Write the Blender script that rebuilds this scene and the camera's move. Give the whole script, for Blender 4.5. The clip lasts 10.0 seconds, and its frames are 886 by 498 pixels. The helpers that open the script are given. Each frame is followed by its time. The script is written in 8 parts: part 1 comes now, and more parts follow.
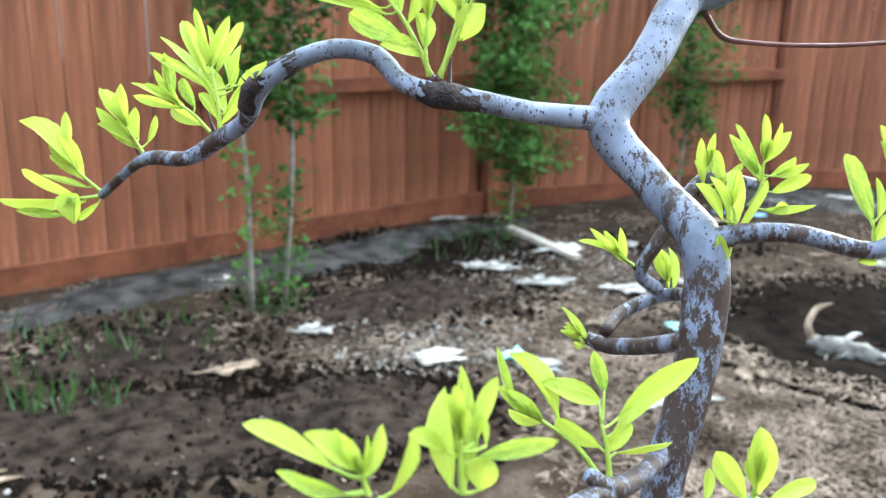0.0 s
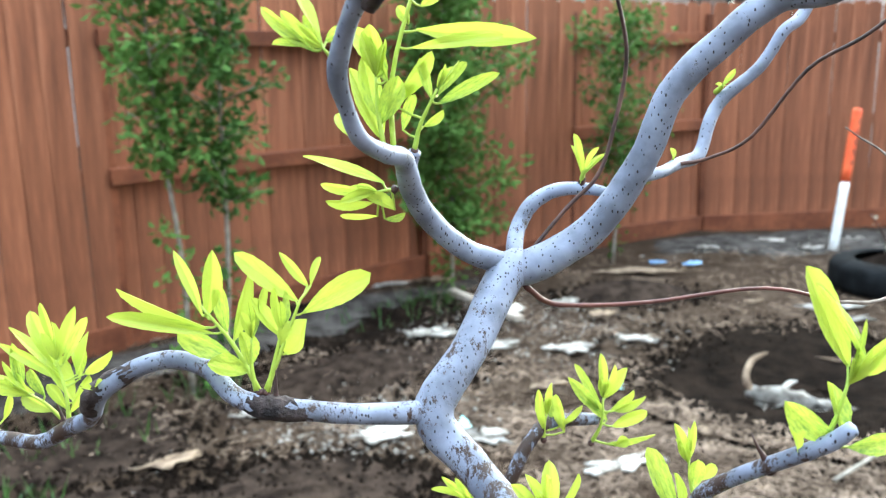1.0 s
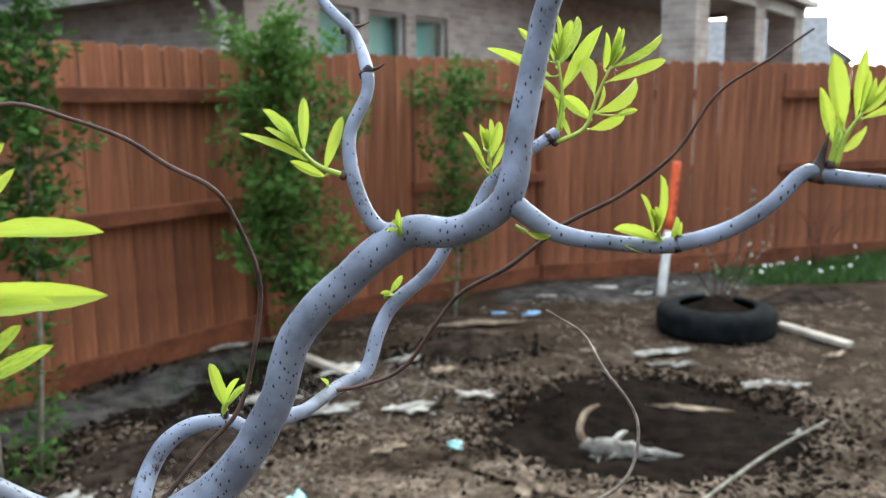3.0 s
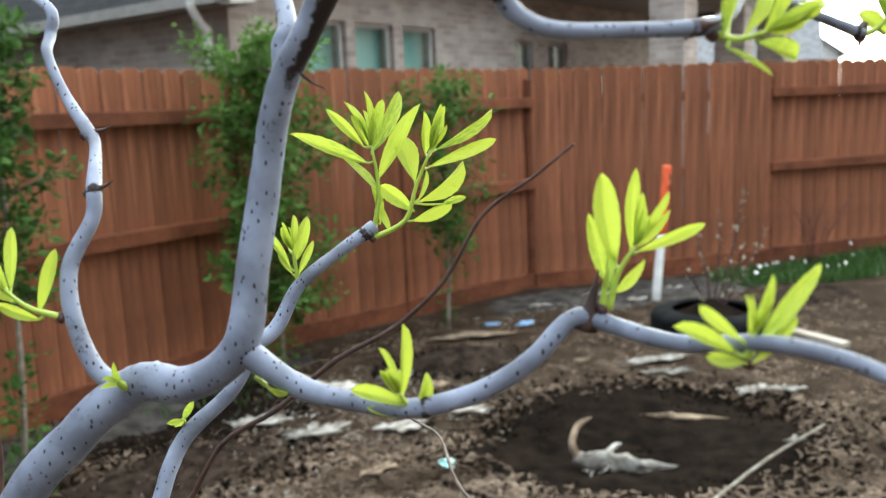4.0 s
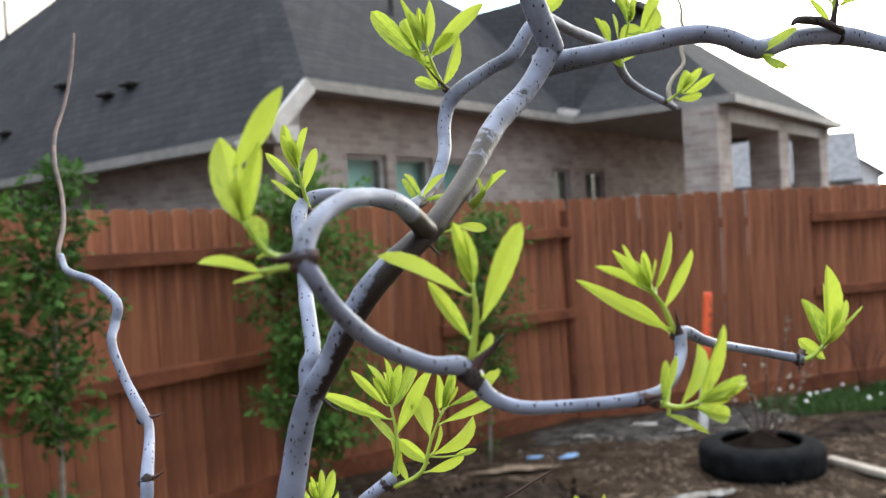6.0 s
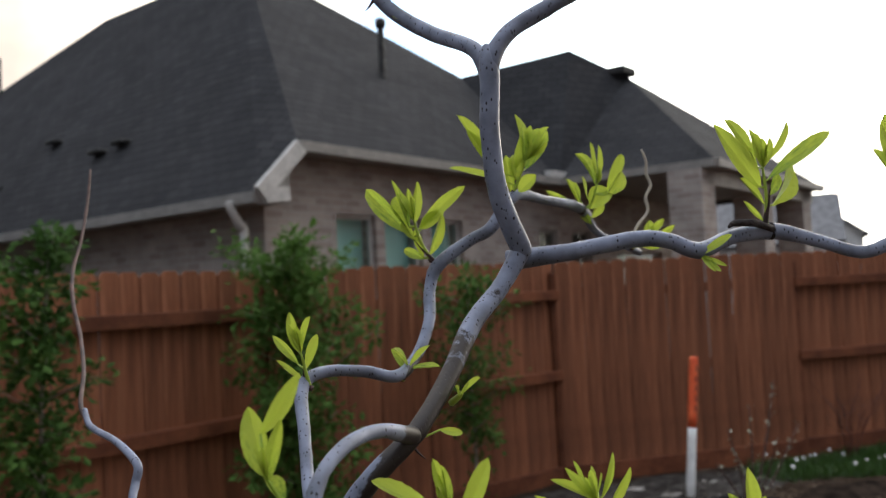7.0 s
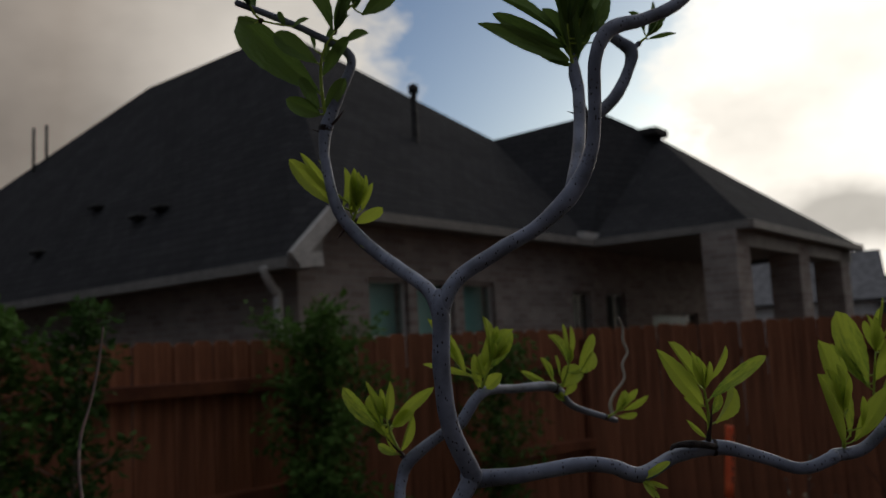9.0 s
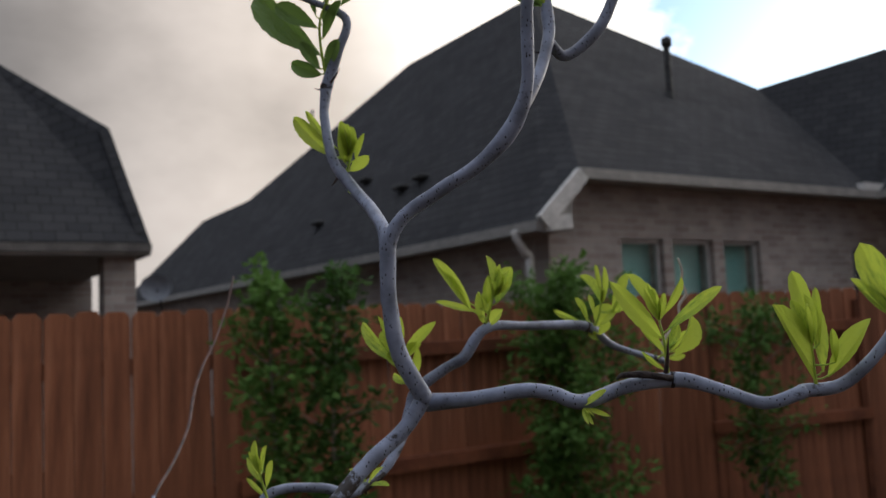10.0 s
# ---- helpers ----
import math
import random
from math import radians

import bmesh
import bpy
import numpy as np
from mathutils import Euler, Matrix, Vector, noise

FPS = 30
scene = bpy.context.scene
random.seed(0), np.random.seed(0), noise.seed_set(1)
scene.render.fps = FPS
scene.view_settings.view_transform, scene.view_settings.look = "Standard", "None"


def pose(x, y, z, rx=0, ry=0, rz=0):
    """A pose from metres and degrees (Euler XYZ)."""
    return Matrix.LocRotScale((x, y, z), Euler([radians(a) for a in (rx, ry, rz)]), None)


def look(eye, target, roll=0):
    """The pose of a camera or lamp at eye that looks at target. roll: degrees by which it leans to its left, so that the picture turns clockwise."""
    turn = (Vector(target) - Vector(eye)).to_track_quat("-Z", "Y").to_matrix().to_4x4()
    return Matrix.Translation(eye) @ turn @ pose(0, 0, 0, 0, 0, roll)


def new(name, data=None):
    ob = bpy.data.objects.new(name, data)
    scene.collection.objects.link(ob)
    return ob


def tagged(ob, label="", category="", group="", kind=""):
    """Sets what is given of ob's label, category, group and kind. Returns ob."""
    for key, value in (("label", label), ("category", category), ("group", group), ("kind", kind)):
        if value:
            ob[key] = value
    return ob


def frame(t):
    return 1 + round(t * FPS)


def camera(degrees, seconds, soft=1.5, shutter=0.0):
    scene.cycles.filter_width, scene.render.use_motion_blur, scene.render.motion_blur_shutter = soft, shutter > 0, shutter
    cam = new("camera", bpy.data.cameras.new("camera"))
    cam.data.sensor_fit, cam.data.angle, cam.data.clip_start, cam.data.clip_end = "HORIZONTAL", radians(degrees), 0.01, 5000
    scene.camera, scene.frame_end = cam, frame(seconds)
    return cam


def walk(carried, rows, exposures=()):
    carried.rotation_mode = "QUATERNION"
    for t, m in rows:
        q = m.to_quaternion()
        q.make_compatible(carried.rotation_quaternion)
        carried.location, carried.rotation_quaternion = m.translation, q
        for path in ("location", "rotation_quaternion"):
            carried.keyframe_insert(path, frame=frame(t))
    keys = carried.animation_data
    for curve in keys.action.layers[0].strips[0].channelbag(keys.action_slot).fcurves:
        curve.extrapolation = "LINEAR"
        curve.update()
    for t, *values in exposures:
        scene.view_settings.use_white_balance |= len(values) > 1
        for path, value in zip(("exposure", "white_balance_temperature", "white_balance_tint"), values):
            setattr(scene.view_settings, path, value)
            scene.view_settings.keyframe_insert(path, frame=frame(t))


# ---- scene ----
cam = camera(54.5, 10.0, soft=1.3)
PATH = [
    (0, (0.248, 0.265, 1.416), (0.397, 2.183, 0.871), 1.5),
    (0.5, (0.276, 0.267, 1.472), (0.48, 2.191, 0.966), 0.1),
    (1, (0.297, 0.267, 1.518), (0.565, 2.201, 1.086), -0.9),
    (1.5, (0.309, 0.267, 1.545), (0.648, 2.201, 1.161), -0.8),
    (2, (0.329, 0.263, 1.563), (0.745, 2.189, 1.222), -0.5),
    (2.5, (0.345, 0.287, 1.583), (0.854, 2.196, 1.266), -0.9),
    (2.8, (0.374, 0.298, 1.575), (0.945, 2.187, 1.249), -0.5),
    (3, (0.401, 0.311, 1.585), (1.004, 2.189, 1.251), -0.5),
    (3.2, (0.428, 0.32, 1.596), (1.047, 2.192, 1.265), -0.8),
    (4.3, (0.51, 0.339, 1.622), (1.098, 2.228, 1.329), -3.1),
    (4.5, (0.518, 0.333, 1.628), (1.101, 2.228, 1.365), -3.4),
    (5, (0.519, 0.308, 1.651), (1.075, 2.223, 1.496), -3.8),
    (5.5, (0.512, 0.306, 1.657), (1.055, 2.23, 1.58), -3.7),
    (6, (0.498, 0.298, 1.677), (1.029, 2.225, 1.648), -3.4),
    (6.2, (0.496, 0.29, 1.684), (1.027, 2.218, 1.685), -3.3),
    (7.5, (0.481, 0.228, 1.765), (1.073, 2.133, 1.909), -2.5),
    (8, (0.475, 0.226, 1.788), (1.094, 2.119, 1.974), -2.1),
    (8.3, (0.487, 0.222, 1.797), (1.116, 2.109, 2.007), -2.1),
    (8.5, (0.49, 0.217, 1.8), (1.12, 2.102, 2.021), -2.2),
    (9, (0.518, 0.193, 1.812), (1.007, 2.119, 2.045), -2.9),
    (9.5, (0.569, 0.146, 1.79), (0.814, 2.118, 2.016), -3.1),
    (9.8, (0.631, 0.129, 1.793), (0.667, 2.118, 1.996), -2.9),
    (10, (0.677, 0.148, 1.787), (0.556, 2.136, 1.966), -2.7),
]
EXPOSURE = [(0, 1.98, 5450, -3), (1, 2.06, 5650, -3), (1.5, 2.0, 5750, 0), (2, 1.75, 5850, 2), (2.5, 1.3, 5900, 2), (3, 1.25, 6000, -1), (4.5, 1.5, 6300, -2), (5, 1.58, 6200, 0), (5.5, 1.25, 6200, 3), (6, 1.05, 6200, 5), (7.5, -0.8, 6400, 8), (8, -1.65, 6300, 8), (8.5, -2.37, 6130, 5), (9, -2.15, 6400, 9), (9.5, -1.45, 6400, 9), (10, -0.55, 6200, 9)]
walk(cam, [(t, look(eye, target, roll)) for t, eye, target, roll in PATH], EXPOSURE)
cam.data.dof.use_dof, cam.data.dof.focus_distance, cam.data.dof.aperture_fstop = True, 0.36, 18

# ---- light ----
SUN_AZ, SUN_EL = 40.0, 9.0


def world_sky():
    world = bpy.data.worlds.new("sky")
    scene.world = world
    world.use_nodes = True
    nt = world.node_tree
    nt.nodes.clear()
    N, L = nt.nodes.new, nt.links.new
    out, bg = N("ShaderNodeOutputWorld"), N("ShaderNodeBackground")
    sky = N("ShaderNodeTexSky")
    sky.sky_type, sky.sun_disc = "NISHITA", False
    sky.sun_elevation, sky.sun_rotation = radians(SUN_EL), radians(SUN_AZ)
    sky.air_density, sky.dust_density = 1.0, 2.0
    co = N("ShaderNodeTexCoord")
    # clouds: two noises on the sky's dome, flattened towards the horizon
    stretch = N("ShaderNodeVectorMath")
    stretch.operation = "MULTIPLY"
    stretch.inputs[1].default_value = (1.0, 1.0, 1.5)
    L(co.outputs["Generated"], stretch.inputs[0])
    n1 = N("ShaderNodeTexNoise")
    n1.inputs["Scale"].default_value, n1.inputs["Detail"].default_value, n1.inputs["Roughness"].default_value = 2.6, 9.0, 0.66
    L(stretch.outputs[0], n1.inputs["Vector"])
    # one wide break in the cloud
    hole = N("ShaderNodeVectorMath")
    hole.operation = "DOT_PRODUCT"
    hole.inputs[1].default_value = Vector((0.365, 0.873, 0.365)).normalized()
    L(co.outputs["Generated"], hole.inputs[0])
    ragged = N("ShaderNodeMath")
    ragged.operation = "MULTIPLY_ADD"
    ragged.inputs[1].default_value = 0.11
    L(n1.outputs["Fac"], ragged.inputs[0])
    L(hole.outputs["Value"], ragged.inputs[2])
    ramp = N("ShaderNodeValToRGB")
    ramp.color_ramp.elements[0].position, ramp.color_ramp.elements[1].position = 0.0, 1.0
    ramp.color_ramp.elements[0].color, ramp.color_ramp.elements[1].color = (1, 1, 1, 1), (0, 0, 0, 1)
    soft_edge = N("ShaderNodeMapRange")
    soft_edge.inputs["From Min"].default_value, soft_edge.inputs["From Max"].default_value = 1.027, 1.04
    L(ragged.outputs[0], soft_edge.inputs["Value"])
    L(soft_edge.outputs[0], ramp.inputs["Fac"])
    # cloud brightness: greyer shreds, brighter towards the sun
    n2 = N("ShaderNodeTexNoise")
    n2.inputs["Scale"].default_value, n2.inputs["Detail"].default_value = 3.4, 5.0
    L(stretch.outputs[0], n2.inputs["Vector"])
    sun_dir = Vector((math.sin(radians(SUN_AZ)) * math.cos(radians(SUN_EL)), math.cos(radians(SUN_AZ)) * math.cos(radians(SUN_EL)), math.sin(radians(SUN_EL))))
    dot = N("ShaderNodeVectorMath")
    dot.operation = "DOT_PRODUCT"
    dot.inputs[1].default_value = sun_dir
    L(co.outputs["Generated"], dot.inputs[0])
    near = N("ShaderNodeMapRange")
    near.inputs["From Min"].default_value, near.inputs["From Max"].default_value = 0.2, 1.0
    L(dot.outputs["Value"], near.inputs["Value"])
    tint = N("ShaderNodeValToRGB")
    e = tint.color_ramp.elements
    e[0].position, e[0].color = 0.0, (0.38, 0.40, 0.45, 1)
    e[1].position, e[1].color = 1.0, (4.7, 4.35, 3.85, 1)
    for at, colour in ((0.2, (0.52, 0.47, 0.44)), (0.38, (1.0, 0.87, 0.77)), (0.57, (1.25, 1.07, 0.91)), (0.8, (2.8, 2.6, 2.33))):
        e.new(at).color = (*colour, 1)
    L(near.outputs[0], tint.inputs["Fac"])
    shade = N("ShaderNodeMapRange")
    shade.inputs["From Min"].default_value, shade.inputs["From Max"].default_value = 0.3, 0.7
    shade.inputs["To Min"].default_value, shade.inputs["To Max"].default_value = 0.68, 1.4
    L(n2.outputs["Fac"], shade.inputs["Value"])
    cloud = N("ShaderNodeVectorMath")
    cloud.operation = "SCALE"
    # one grey bank low in the sky near the sun
    bank = N("ShaderNodeVectorMath")
    bank.operation = "DISTANCE"
    squash = N("ShaderNodeVectorMath")
    squash.operation = "MULTIPLY"
    squash.inputs[1].default_value = (1.0, 1.0, 3.6)
    L(co.outputs["Generated"], squash.inputs[0])
    L(squash.outputs[0], bank.inputs[0])
    bank.inputs[1].default_value = (0.642, 0.757, 0.121 * 3.6)
    rag = N("ShaderNodeMath")
    rag.operation = "MULTIPLY_ADD"
    rag.inputs[1].default_value = 0.5
    L(n2.outputs["Fac"], rag.inputs[0])
    L(bank.outputs["Value"], rag.inputs[2])
    grey = N("ShaderNodeMapRange")
    grey.inputs["From Min"].default_value, grey.inputs["From Max"].default_value = 0.32, 0.42
    grey.inputs["To Min"].default_value = 0.5
    L(rag.outputs[0], grey.inputs["Value"])
    both = N("ShaderNodeMath")
    both.operation = "MULTIPLY"
    L(shade.outputs[0], both.inputs[0])
    L(grey.outputs[0], both.inputs[1])
    L(tint.outputs["Color"], cloud.inputs[0])
    L(both.outputs[0], cloud.inputs["Scale"])
    # the overcast is brightest overhead
    up = N("ShaderNodeSeparateXYZ")
    L(co.outputs["Generated"], up.inputs[0])
    lift = N("ShaderNodeMapRange")
    lift.interpolation_type = "SMOOTHSTEP"
    lift.inputs["From Min"].default_value, lift.inputs["From Max"].default_value = 0.42, 0.95
    L(up.outputs["Z"], lift.inputs["Value"])
    high = N("ShaderNodeVectorMath")
    high.operation = "SCALE"
    high.inputs[0].default_value = (1.15, 1.2, 1.32)
    L(lift.outputs[0], high.inputs["Scale"])
    total = N("ShaderNodeVectorMath")
    L(cloud.outputs[0], total.inputs[0])
    L(high.outputs[0], total.inputs[1])
    clear = N("ShaderNodeVectorMath")
    clear.operation = "MULTIPLY"
    clear.inputs[1].default_value = (0.185, 0.26, 0.40)
    L(sky.outputs[0], clear.inputs[0])
    mix = N("ShaderNodeMix")
    mix.data_type = "RGBA"
    L(ramp.outputs["Color"], mix.inputs["Factor"])
    L(clear.outputs[0], mix.inputs["A"])
    L(total.outputs[0], mix.inputs["B"])
    L(mix.outputs["Result"], bg.inputs["Color"])
    bg.inputs["Strength"].default_value = 1.0
    L(bg.outputs[0], out.inputs["Surface"])
    sun = new("sun", bpy.data.lights.new("sun", "SUN"))
    sun.data.energy, sun.data.angle, sun.data.color = 0.6, radians(14), (1.0, 0.86, 0.7)
    sun.matrix_world = look(sun_dir * 50, (0, 0, 0))


world_sky()


# ---- materials ----
def material(name, a, b, scale=8.0, rough=0.8, bump=0.3, fine=120.0, metal=0.0, c=None, stretch=(1, 1, 1), depth=0.01, spread=(0.35, 0.65), spec=0.3):
    """Two tones in a coarse noise, a fine noise over them, and relief from both."""
    m = bpy.data.materials.new(name)
    m.use_nodes = True
    nt = m.node_tree
    N, L = nt.nodes.new, nt.links.new
    p = nt.nodes["Principled BSDF"]
    p.inputs["Metallic"].default_value = metal
    p.inputs["Specular IOR Level"].default_value = spec
    co, mp = N("ShaderNodeTexCoord"), N("ShaderNodeMapping")
    mp.inputs["Scale"].default_value = stretch
    L(co.outputs["Object"], mp.inputs["Vector"])
    n1, n2 = N("ShaderNodeTexNoise"), N("ShaderNodeTexNoise")
    n1.inputs["Scale"].default_value, n1.inputs["Detail"].default_value = scale, 5
    n2.inputs["Scale"].default_value, n2.inputs["Detail"].default_value = fine, 4
    L(mp.outputs[0], n1.inputs["Vector"])
    L(mp.outputs[0], n2.inputs["Vector"])
    r = N("ShaderNodeValToRGB")
    r.color_ramp.elements[0].position, r.color_ramp.elements[1].position = spread
    r.color_ramp.elements[0].color, r.color_ramp.elements[1].color = (*a, 1), (*b, 1)
    if c:
        k = r.color_ramp.elements.new(sum(spread) / 2 + 0.04)
        k.color = (*c, 1)
    L(n1.outputs["Fac"], r.inputs["Fac"])
    tone = N("ShaderNodeMapRange")
    tone.inputs["To Min"].default_value, tone.inputs["To Max"].default_value = 0.62, 1.38
    L(n2.outputs["Fac"], tone.inputs["Value"])
    mul = N("ShaderNodeVectorMath")
    mul.operation = "SCALE"
    L(r.outputs["Color"], mul.inputs[0])
    L(tone.outputs[0], mul.inputs["Scale"])
    L(mul.outputs[0], p.inputs["Base Color"])
    rr = N("ShaderNodeMapRange")
    rr.inputs["To Min"].default_value, rr.inputs["To Max"].default_value = max(0.05, rough - 0.12), min(1.0, rough + 0.12)
    L(n2.outputs["Fac"], rr.inputs["Value"])
    L(rr.outputs[0], p.inputs["Roughness"])
    if bump:
        add = N("ShaderNodeMath")
        L(n1.outputs["Fac"], add.inputs[0])
        L(n2.outputs["Fac"], add.inputs[1])
        bp = N("ShaderNodeBump")
        bp.inputs["Strength"].default_value, bp.inputs["Distance"].default_value = bump, depth
        L(add.outputs[0], bp.inputs["Height"])
        L(bp.outputs[0], p.inputs["Normal"])
    return m


def vary(m, low=0.75, high=1.2):
    """Each piece its own tone, by the object's random number."""
    nt = m.node_tree
    p = nt.nodes["Principled BSDF"]
    link = p.inputs["Base Color"].links[0]
    info, rng, mul = nt.nodes.new("ShaderNodeObjectInfo"), nt.nodes.new("ShaderNodeMapRange"), nt.nodes.new("ShaderNodeVectorMath")
    mul.operation = "SCALE"
    rng.inputs["To Min"].default_value, rng.inputs["To Max"].default_value = low, high
    src = link.from_socket
    nt.links.new(info.outputs["Random"], rng.inputs["Value"])
    nt.links.new(src, mul.inputs[0])
    nt.links.new(rng.outputs[0], mul.inputs["Scale"])
    nt.links.new(mul.outputs[0], p.inputs["Base Color"])
    return m


def bark_material():
    """Smooth grey-mauve bark with dark pores, and red-brown bare patches on the older wood below."""
    m = bpy.data.materials.new("bark")
    m.use_nodes = True
    nt = m.node_tree
    N, L = nt.nodes.new, nt.links.new
    p = nt.nodes["Principled BSDF"]
    co = N("ShaderNodeTexCoord")
    n1 = N("ShaderNodeTexNoise")
    n1.inputs["Scale"].default_value, n1.inputs["Detail"].default_value = 60, 5
    L(co.outputs["Object"], n1.inputs["Vector"])
    grey = N("ShaderNodeValToRGB")
    grey.color_ramp.elements[0].position, grey.color_ramp.elements[1].position = 0.36, 0.64
    grey.color_ramp.elements[0].color, grey.color_ramp.elements[1].color = (0.118, 0.131, 0.178, 1), (0.245, 0.275, 0.375, 1)
    L(n1.outputs["Fac"], grey.inputs["Fac"])
    # pores
    wob = N("ShaderNodeMapping")
    wob.inputs["Scale"].default_value = (1, 1, 0.5)
    L(co.outputs["Object"], wob.inputs["Vector"])
    v = N("ShaderNodeTexVoronoi")
    v.inputs["Scale"].default_value = 600
    L(wob.outputs[0], v.inputs["Vector"])
    pore = N("ShaderNodeValToRGB")
    pore.color_ramp.elements[0].position, pore.color_ramp.elements[1].position = 0.20, 0.26
    pore.color_ramp.elements[0].color, pore.color_ramp.elements[1].color = (1, 1, 1, 1), (0, 0, 0, 1)
    L(v.outputs["Distance"], pore.inputs["Fac"])
    keep = N("ShaderNodeValToRGB")
    keep.color_ramp.elements[0].position, keep.color_ramp.elements[1].position = 0.36, 0.44
    L(v.outputs["Color"], keep.inputs["Fac"])
    dots = N("ShaderNodeMath")
    dots.operation = "MULTIPLY"
    L(pore.outputs["Color"], dots.inputs[0])
    L(keep.outputs["Color"], dots.inputs[1])
    mix1 = N("ShaderNodeMix")
    mix1.data_type = "RGBA"
    mix1.inputs["B"].default_value = (0.014, 0.011, 0.014, 1)
    L(grey.outputs["Color"], mix1.inputs["A"])
    L(dots.outputs[0], mix1.inputs["Factor"])
    # bare patches
    st = N("ShaderNodeMapping")
    st.inputs["Scale"].default_value = (1.0, 1.0, 0.55)
    st.inputs["Rotation"].default_value = (0, 0.5, 0)
    L(co.outputs["Object"], st.inputs["Vector"])
    n2 = N("ShaderNodeTexNoise")
    n2.inputs["Scale"].default_value, n2.inputs["Detail"].default_value, n2.inputs["Roughness"].default_value = 65, 11, 0.85
    L(st.outputs[0], n2.inputs["Vector"])
    sep = N("ShaderNodeSeparateXYZ")
    L(co.outputs["Object"], sep.inputs[0])
    age = N("ShaderNodeMapRange")
    age.inputs["From Min"].default_value, age.inputs["From Max"].default_value = 1.33, 1.47
    age.inputs["To Min"].default_value, age.inputs["To Max"].default_value = 0.045, -0.10
    L(sep.outputs["Z"], age.inputs["Value"])
    sm = N("ShaderNodeMath")
    L(n2.outputs["Fac"], sm.inputs[0])
    L(age.outputs[0], sm.inputs[1])
    patch = N("ShaderNodeValToRGB")
    patch.color_ramp.elements[0].position, patch.color_ramp.elements[1].position = 0.525, 0.545
    L(sm.outputs[0], patch.inputs["Fac"])
    mix2 = N("ShaderNodeMix")
    mix2.data_type = "RGBA"
    mix2.inputs["B"].default_value = (0.045, 0.028, 0.022, 1)
    L(mix1.outputs["Result"], mix2.inputs["A"])
    L(patch.outputs["Color"], mix2.inputs["Factor"])
    n3 = N("ShaderNodeTexNoise")
    n3.inputs["Scale"].default_value, n3.inputs["Detail"].default_value, n3.inputs["Roughness"].default_value = 34, 8, 0.72
    L(co.outputs["Object"], n3.inputs["Vector"])
    # most of it on the one length of stem below the loop
    band = N("ShaderNodeMapRange")
    band.inputs["From Min"].default_value, band.inputs["From Max"].default_value = 0.0, 0.075
    band.inputs["To Min"].default_value, band.inputs["To Max"].default_value = 0.03, -0.03
    off = N("ShaderNodeMath")
    off.operation = "SUBTRACT"
    off.inputs[1].default_value = 1.665
    L(sep.outputs["Z"], off.inputs[0])
    far = N("ShaderNodeMath")
    far.operation = "ABSOLUTE"
    L(off.outputs[0], far.inputs[0])
    L(far.outputs[0], band.inputs["Value"])
    n3b = N("ShaderNodeMath")
    L(n3.outputs["Fac"], n3b.inputs[0])
    L(band.outputs[0], n3b.inputs[1])
    # heavier along one flank of that stem
    flank = N("ShaderNodeVectorMath")
    flank.operation = "DOT_PRODUCT"
    flank.inputs[1].default_value = (0.82, -0.2, -0.53)
    L(co.outputs["Object"], flank.inputs[0])
    lean = N("ShaderNodeMapRange")
    lean.inputs["From Min"].default_value, lean.inputs["From Max"].default_value = -0.5485, -0.5435
    lean.inputs["To Min"].default_value, lean.inputs["To Max"].default_value = -0.06, 0.26
    L(flank.outputs["Value"], lean.inputs["Value"])
    near_stem = N("ShaderNodeMapRange")
    near_stem.inputs["From Min"].default_value, near_stem.inputs["From Max"].default_value = 0.03, 0.058
    near_stem.inputs["To Min"].default_value, near_stem.inputs["To Max"].default_value = 1.0, 0.0
    L(far.outputs[0], near_stem.inputs["Value"])
    flank_on = N("ShaderNodeMath")
    flank_on.operation = "MULTIPLY"
    L(lean.outputs[0], flank_on.inputs[0])
    L(near_stem.outputs[0], flank_on.inputs[1])
    behind = N("ShaderNodeMapRange")
    behind.inputs["From Min"].default_value, behind.inputs["From Max"].default_value = 0.532, 0.54
    L(sep.outputs["Y"], behind.inputs["Value"])
    stain = N("ShaderNodeMath")
    stain.operation = "MULTIPLY"
    L(flank_on.outputs[0], stain.inputs[0])
    L(behind.outputs[0], stain.inputs[1])
    n3c = N("ShaderNodeMath")
    L(n3b.outputs[0], n3c.inputs[0])
    L(stain.outputs[0], n3c.inputs[1])
    n3b = n3c
    soot = N("ShaderNodeValToRGB")
    soot.color_ramp.elements[0].position, soot.color_ramp.elements[1].position = 0.60, 0.66
    L(n3b.outputs[0], soot.inputs["Fac"])
    mix3 = N("ShaderNodeMix")
    mix3.data_type = "RGBA"
    mix3.inputs["B"].default_value = (0.022, 0.016, 0.015, 1)
    L(mix2.outputs["Result"], mix3.inputs["A"])
    L(soot.outputs["Color"], mix3.inputs["Factor"])
    L(mix3.outputs["Result"], p.inputs["Base Color"])
    p.inputs["Roughness"].default_value = 0.47
    p.inputs["Specular IOR Level"].default_value = 0.33
    hs = N("ShaderNodeMath")
    hs.operation = "SUBTRACT"
    L(n1.outputs["Fac"], hs.inputs[0])
    L(dots.outputs[0], hs.inputs[1])
    h2 = N("ShaderNodeMath")
    h2.operation = "SUBTRACT"
    L(hs.outputs[0], h2.inputs[0])
    L(patch.outputs["Color"], h2.inputs[1])
    bp = N("ShaderNodeBump")
    bp.inputs["Strength"].default_value, bp.inputs["Distance"].default_value = 0.45, 0.0012
    L(h2.outputs[0], bp.inputs["Height"])
    L(bp.outputs[0], p.inputs["Normal"])
    return m


